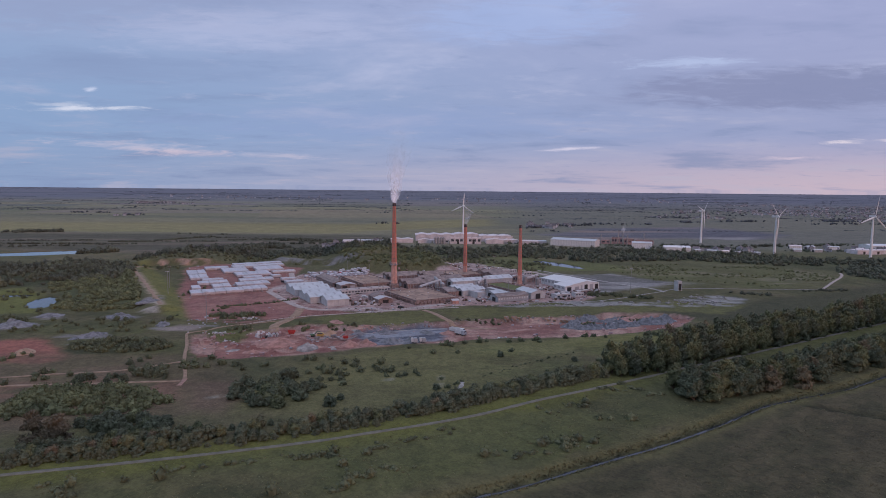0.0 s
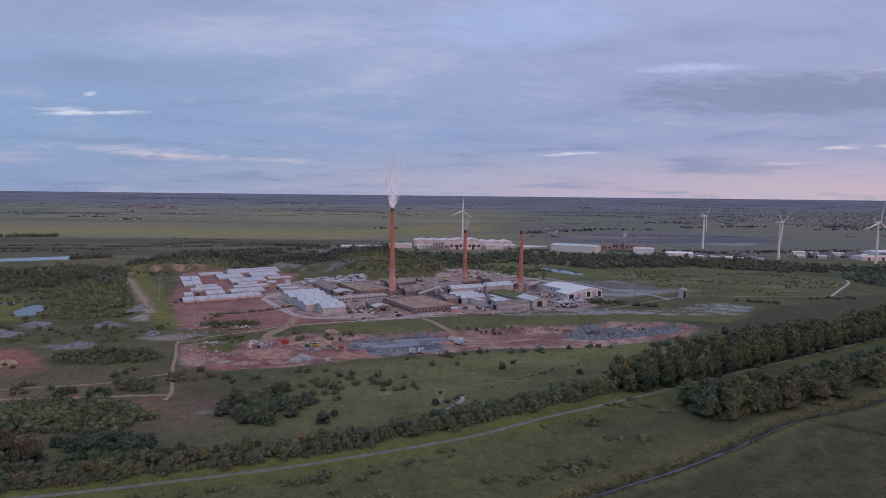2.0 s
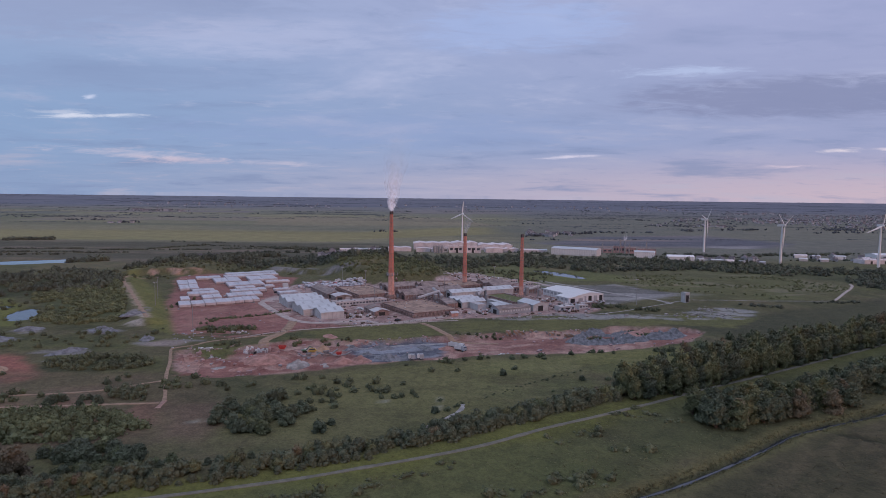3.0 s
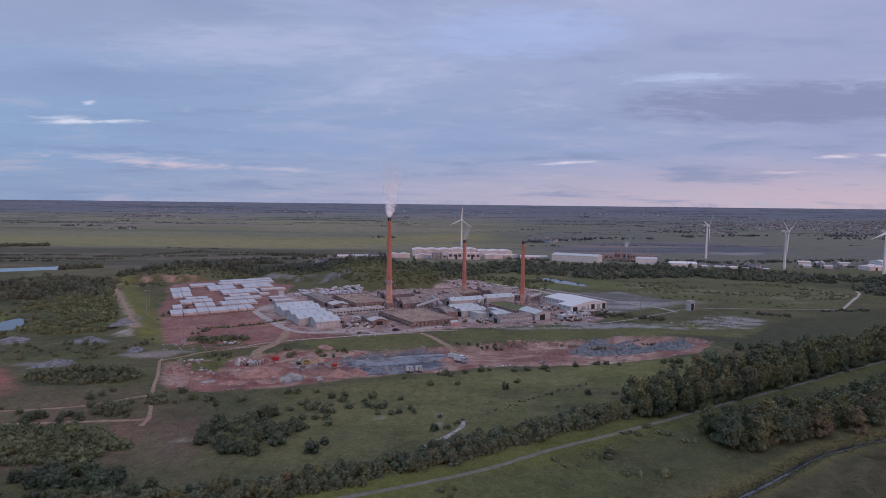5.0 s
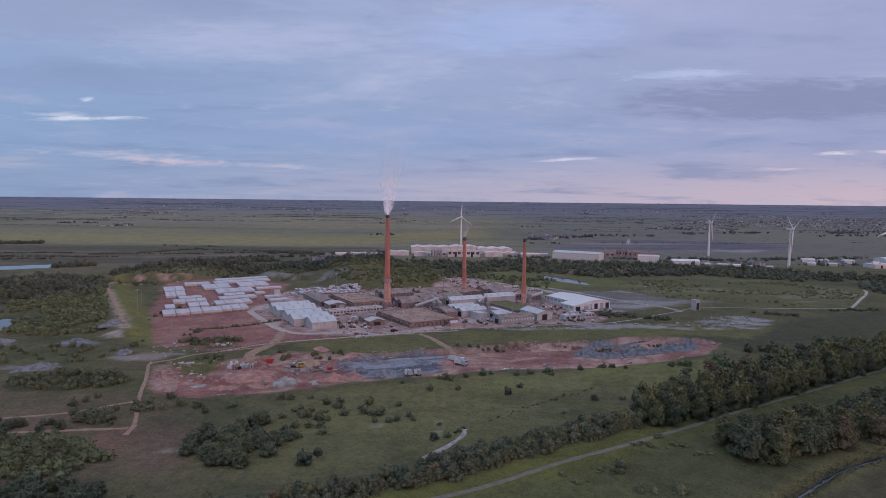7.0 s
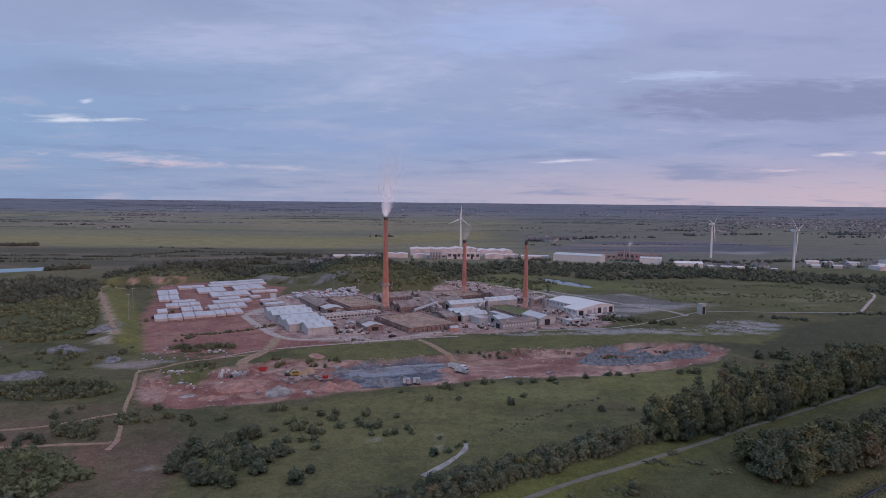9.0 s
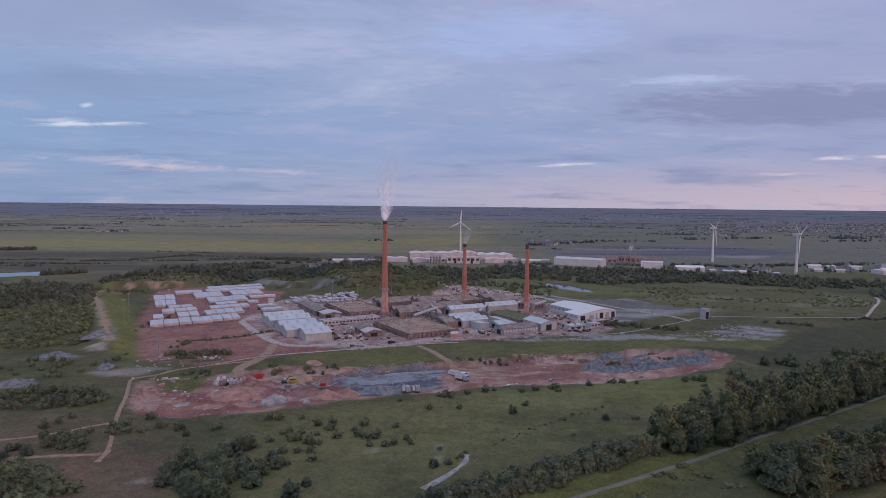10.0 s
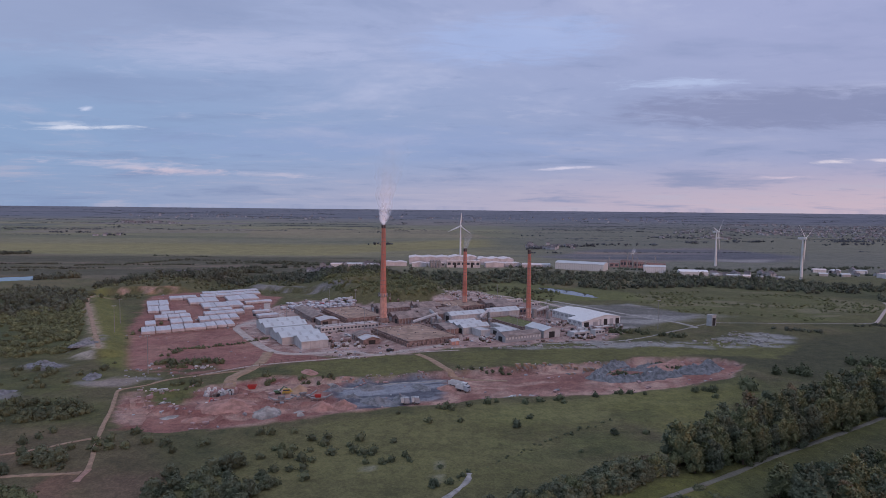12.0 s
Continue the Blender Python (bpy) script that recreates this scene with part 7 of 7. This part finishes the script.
for cx, cy, count, w2 in ((30, 347, 26, 5), (-49, 413, 16, 4), (-128, 350, 18, 5), (-116, 331, 12, 4), (53, 402, 8, 14), (-122, 391, 10, 5)):
    for k in range(count):
        ob = thing("rubble_block", cx + r.uniform(-w2, w2), cy + r.uniform(-1.6, 1.6), r.uniform(0, 90), "pale broken block lying on the ground", "block", "rubble")
        s = r.uniform(0.25, 0.75)
        bm = boxes((-s, s, -s * 0.7, s * 0.7, -0.3, s))
        for v in bm.verts:
            v.co += Vector((r.uniform(-0.2, 0.2), r.uniform(-0.2, 0.2), r.uniform(-0.15, 0.15))) * s
        part("stone", bm, r.choice(("white_wall", "gravel", "white_paint")), ob)
for pts, count in (([(-50, 371), (-36, 376), (-20, 380), (-6, 384)], 40), ([(8, 391), (30, 394), (53, 400), (76, 406), (100, 413)], 60), ([(-137, 352), (-124, 346), (-118, 352), (-112, 362)], 22)):
    for k in range(count):      # crumbled edge of the pit
        t = r.random() * (len(pts) - 1.001)
        (ax, ay), (bx, by) = pts[int(t)], pts[int(t) + 1]
        t -= int(t)
        ob = thing("rubble_block", ax + (bx - ax) * t + r.gauss(0, 0.8), ay + (by - ay) * t + r.gauss(0, 1.0), r.uniform(0, 90), "lump of broken clay and stone at the pit's edge", "block", "rubble")
        s = r.uniform(0.25, 0.65)
        bm = boxes((-s, s, -s * 0.7, s * 0.7, -0.4, s * 0.8))
        for v in bm.verts:
            v.co += Vector((r.uniform(-0.25, 0.25), r.uniform(-0.25, 0.25), r.uniform(-0.2, 0.2))) * s
        part("stone", bm, r.choice(("far_brick", "clay_heap", "gravel", "gravel", "far_brick")), ob)
for x, y, nx, ny in ((39.5, 397, 3, 3), (44.5, 397.5, 4, 3), (48, 398.5, 3, 2), (54, 400.5, 2, 2), (67, 402, 4, 2), (71, 401.5, 2, 2), (76, 397, 5, 3), (79, 399, 4, 2), (66.5, 391, 4, 1)):
    ob = thing("block_stack", x, y, 18, "stack of tan stone blocks beside the clay pit", "block stack", "stone block stacks")
    for i in range(nx):
        for k in range(ny):
            part("block", boxes((i * 0.95 - nx * 0.47, i * 0.95 - nx * 0.47 + 0.9, -0.7 + r.uniform(-0.15, 0.15), 0.7, k * 0.75 - (0.4 if k == 0 else 0), k * 0.75 + 0.7)), "sand_heap" if (i + k) % 3 else "gravel", ob)
for x, y, paint in ((-139, 541, "dark"), (-137, 543, "white_paint"), (-135, 545, "red_paint"), (84, 478, "white_paint"), (90, 497, "dark"), (95, 500, "white_paint"), (-100, 600, "red_paint"), (-95, 603, "red_paint"), (-60, 470, "white_paint"), (-30, 430, "dark")):
    van(x, y, r.uniform(0, 360), paint, "parked vehicle on the works yard", name="car")
for k in range(3):
    lorry(-100 + 11 * k, 612 - 1.0 * k, 80 + r.uniform(-6, 6), "white_paint", "white lorry parked behind the works", 8.5)


# ---- clutter of the works ----
def pallet_stack(x, y, rot, count, load, label):
    """A few pallets, one on another, the top one loaded."""
    ob = thing("pallet_stack", x, y, rot, label, "pallets", "pallets in the yard")
    for k in range(count):
        part("pallet", boxes((-0.9, 0.9, -0.7, 0.7, k * 0.45 - (0.2 if k == 0 else 0), k * 0.45 + 0.36)), "bark", ob)
    part("load", boxes((-0.8, 0.8, -0.6, 0.6, count * 0.45 - 0.1, count * 0.45 + 1.0)), load, ob)
    return ob


def conveyor(x, y, rot, long, z0, z1, label):
    """A roofed belt on trestles."""
    ob = thing("belt_conveyor", x, y, rot, label, "conveyor", "works conveyors", z=0.0)
    part("gantry", beam(bmesh.new(), (0, 0, z0), (long, 0, z1), 0.7), "grey_wall", ob)
    part("hood", beam(bmesh.new(), (0, 0, z0 + 0.85), (long, 0, z1 + 0.85), 0.45), "pale_roof", ob)
    for k in range(1, 4):
        t = k / 4
        for s_ in (-0.6, 0.6):
            part("leg", boxes((long * t - 0.12, long * t + 0.12, s_ - 0.12, s_ + 0.12, -0.3, z0 + (z1 - z0) * t - 0.3)), "steel", ob)
    return ob


def tank(x, y, rad, high, label):
    ob = thing("tank", x, y, 0, label, "tank", "works tanks")
    part("body", tube(bmesh.new(), [(rad, -0.3), (rad, high), (rad * 0.5, high + rad * 0.35), (0.1, high + rad * 0.45)], 18), "steel", ob)
    part("ladder", boxes((rad, rad + 0.12, -0.25, 0.25, 0, high)), "grey_wall", ob)
    return ob


r = random.Random(33)
SPOTS = ((-60, 440, 12, 6), (-15, 492, 5, 16), (18, 458, 14, 4), (30, 466, 6, 3), (90, 490, 10, 8), (95, 470, 12, 3), (-100, 555, 9, 12), (-30, 600, 20, 6), (60, 545, 10, 6), (-66, 452, 10, 6), (72, 500, 5, 12), (118, 505, 8, 8), (30, 630, 22, 6), (-12, 518, 8, 10), (22, 508, 10, 6), (52, 524, 8, 8), (86, 520, 8, 10), (98, 498, 8, 5), (20, 662, 16, 8), (44, 646, 12, 6), (-26, 545, 10, 8), (80, 585, 8, 10))
for cx, cy, rx, ry in SPOTS:
    for k in range(11):
        x, y = cx + r.uniform(-rx, rx), cy + r.uniform(-ry, ry)
        pallet_stack(x, y, r.uniform(0, 90), r.randint(1, 3), r.choice(("pack", "wrap", "grey_wall", "kiln_brick", "white_wall", "white_paint", "far_brick")), "small stack of loaded pallets in the works yard")
conveyor(-20, 508, 40, 22, 2.5, 6.0, "grey roofed belt conveyor between sheds")
conveyor(0, 515, 118, 18, 3.0, 7.0, "grey roofed belt conveyor between sheds")
conveyor(28, 530, 60, 16, 2.5, 6.0, "grey roofed belt conveyor between sheds")
conveyor(66, 548, 25, 18, 2.5, 6.5, "grey roofed belt conveyor between sheds")
for x, y, a, b in ((-6, 506, 1.6, 6), (-2, 503, 1.6, 6), (70, 545, 1.8, 7), (34, 512, 1.4, 5), (80, 540, 1.4, 6)):
    tank(x, y, a, b, "dull steel storage tank beside a shed")
gable_shed(6, 447, 5, 4, 2.4, 3.2, "small pale-roofed weighbridge hut", wall="brick_pale", roof="pale_roof", lights=False, doors=0, name="hut")

# ---- litter of broken bricks, boards and packing over the works ----
CUBE = (np.array([(a, b, c) for c in (-0.4, 0.6) for b in (-0.5, 0.5) for a in (-0.8, 0.8)]), [(0, 1, 3, 2), (4, 6, 7, 5), (0, 4, 5, 1), (1, 5, 7, 3), (3, 7, 6, 2), (2, 6, 4, 0)])
for poly, count, seed, mat, label in (
        (WORKS, 520, 201, "pack", "broken bricks and boards lying about the works"), (WORKS, 330, 202, "house_wall", "pale packing and rubble lying about the works"), (WORKS, 260, 203, "bark", "dark scrap timber and iron about the works"),
        (YARD, 60, 204, "house_wall", "pale rubble lying about the stock yard"), (PIT, 170, 205, "far_brick", "lumps of fired clay on the pit floor"), (PIT, 45, 206, "house_wall", "pale scrap and stone on the pit floor"),
        ([(-140, 346), (-135, 372), (-100, 388), (-110, 400), (-160, 410), (-165, 370)], 30, 207, "house_wall", "pale rubble beside the yard's track"), (SCREE, 240, 208, "gravel", "broken stone along the foot of the works bank")):
    spots = [(x, y, z + 0.2, s_ * random.Random(int(x * 97 + y)).choice((0.5, 0.7, 1.0, 1.5)), t, tall * 0.8, 0) for x, y, z, s_, t, tall, k in scatter(poly, count, seed, lambda x, y: fbm(x, y, 18, 210, 3) > 0.44)]
    joined("debris", [CUBE], spots, mat, label, "debris")

# ---- masts, poles and fences ----
def mast(x, y, high, label, lamp=True):
    ob = thing("lamp_mast", x, y, 20, label, "mast", "floodlight masts")
    part("pole", tube(bmesh.new(), [(0.22, -0.5), (0.16, high * 0.6), (0.1, high)], 8), "steel", ob)
    if lamp:
        arm = part("crossbar", boxes((-1.2, 1.2, -0.08, 0.08, high - 0.1, high + 0.06)), "steel", ob)
        for s in (-1.0, 0.0, 1.0):
            part("floodlight", boxes((s - 0.3, s + 0.3, -0.3, 0.02, high - 0.35, high + 0.1)), "grey_wall", arm)
    return ob


for x, y, hh in ((-144, 377, 19), (-222, 505, 17), (-208, 470, 17), (-87, 560, 20), (-52, 492, 15), (-40, 462, 14), (5, 500, 16), (1, 530, 20), (48, 470, 14), (47, 600, 18), (150, 505, 20), (-71, 590, 14), (76, 525, 14), (-108, 508, 13)):
    mast(x, y, hh, "slender steel floodlight mast")


def fence(pts, gap, label):
    ob = tagged(new("fence"), label, "fence", "boundary fences")
    spots = along(pts, gap)
    for k, (x, y, wx, wy) in enumerate(spots):
        z = ground_z(x, y)
        part("post", boxes((x - 0.07, x + 0.07, y - 0.07, y + 0.07, z - 0.4, z + 1.5)), "bark", ob)
    for a, b in zip(spots, spots[1:]):
        bm = bmesh.new()
        for hh in (0.5, 1.3):
            beam(bm, (a[0], a[1], ground_z(a[0], a[1]) + hh), (b[0], b[1], ground_z(b[0], b[1]) + hh), 0.03)
        part("rail", bm, "bark", ob)


fence([(-125, 368), (-79, 406), (-40, 421), (-8, 429)], 4.0, "post and rail fence beside the service road")


# ---- smoke from the tall chimney ----
def smoke_material(name, dense, z0, z1, grey):
    mat = bpy.data.materials.new(name)
    mat.use_nodes = True
    n = Nodes(mat.node_tree)
    where = n.add("ShaderNodeNewGeometry").outputs["Position"]
    xyz = n.add("ShaderNodeSeparateXYZ")
    n.link(where, xyz.inputs[0])
    rise = n.smooth(xyz.outputs[2], z1, z0)
    rise = n.math("MULTIPLY", n.math("MULTIPLY", rise, rise), n.math("ADD", 0.3, n.math("MULTIPLY", rise, 0.7)))
    cloud = n.noise(n.stretch(where, 1, 1, 0.8), 0.13, 5, 0.6, 0.5)
    wisp = n.noise(n.stretch(where, 1, 1, 0.7), 0.4, 4, 0.6, 0.3)
    fac = n.math("MULTIPLY", n.math("MULTIPLY", n.smooth(n.math("ADD", n.math("MULTIPLY", cloud, 0.6), n.math("MULTIPLY", wisp, 0.4)), 0.32, 0.70), rise), dense, clamp=True)
    soft = n.add("ShaderNodeBsdfDiffuse")
    soft.inputs[0].default_value = (*grey, 1)
    glow = n.add("ShaderNodeBsdfTranslucent")
    glow.inputs[0].default_value = (*grey, 1)
    body = n.add("ShaderNodeMixShader")
    body.inputs[0].default_value = 0.5
    n.link(soft.outputs[0], body.inputs[1])
    n.link(glow.outputs[0], body.inputs[2])
    out = n.add("ShaderNodeMixShader")
    n.put(out.inputs[0], fac)
    n.link(n.add("ShaderNodeBsdfTransparent").outputs[0], out.inputs[1])
    n.link(body.outputs[0], out.inputs[2])
    n.link(out.outputs[0], n.add("ShaderNodeOutputMaterial").inputs[0])
    return mat


def plume(x, y, z, high, r0, r1, drift, shells, mat, label):
    """A rising plume: wavering veils of smoke, one within another."""
    ob = thing("smoke_plume", x, y, 0, label, "smoke", z=z)
    for s in range(shells):
        k = 0.2 + 0.8 * (s + 1) / shells
        verts, faces = [], []
        rows, sides = 40, 24
        for i in range(rows + 1):
            t = i / rows
            cx = drift[0] * t ** 1.2 + 2.4 * t * noise.noise(Vector((t * 4, s * 0.2, 1)))
            cy = drift[1] * t ** 1.2
            for m in range(sides):
                a = 2 * math.pi * m / sides
                rad = k * (r0 + (r1 - r0) * t ** 0.68) * (1 + 0.35 * min(1, t * 6) * noise.noise(Vector((math.cos(a) * 1.2, math.sin(a) * 1.2, t * 7 + s * 1.7))))
                verts.append((cx + rad * math.cos(a), cy + rad * math.sin(a), high * t))
        for i in range(rows):
            for m in range(sides):
                faces.append((i * sides + m, i * sides + (m + 1) % sides, (i + 1) * sides + (m + 1) % sides, (i + 1) * sides + m))
        part("smoke", mesh_of("smoke", verts, faces, mat, True), mat, ob).visible_shadow = False
    return ob


plume(-42, 522, 69.9, 62, 1.2, 13.0, (6.0, 0), 3, smoke_material("white_smoke", 0.42, 70, 146, (0.95, 0.93, 0.95)), "thin pale smoke rising from the tallest chimney")
plume(19.5, 600, 48.4, 30, 1.2, 7.0, (9.0, 0), 2, smoke_material("thin_smoke", 0.26, 48, 78, (0.62, 0.64, 0.70)), "faint grey smoke over the shorter chimney")
plume(269, 956, 18.8, 15, 1.2, 6.0, (4.0, 0), 2, smoke_material("plant_steam", 0.4, 18, 36, (0.92, 0.92, 0.94)), "small white steam plume over the far brick plant")
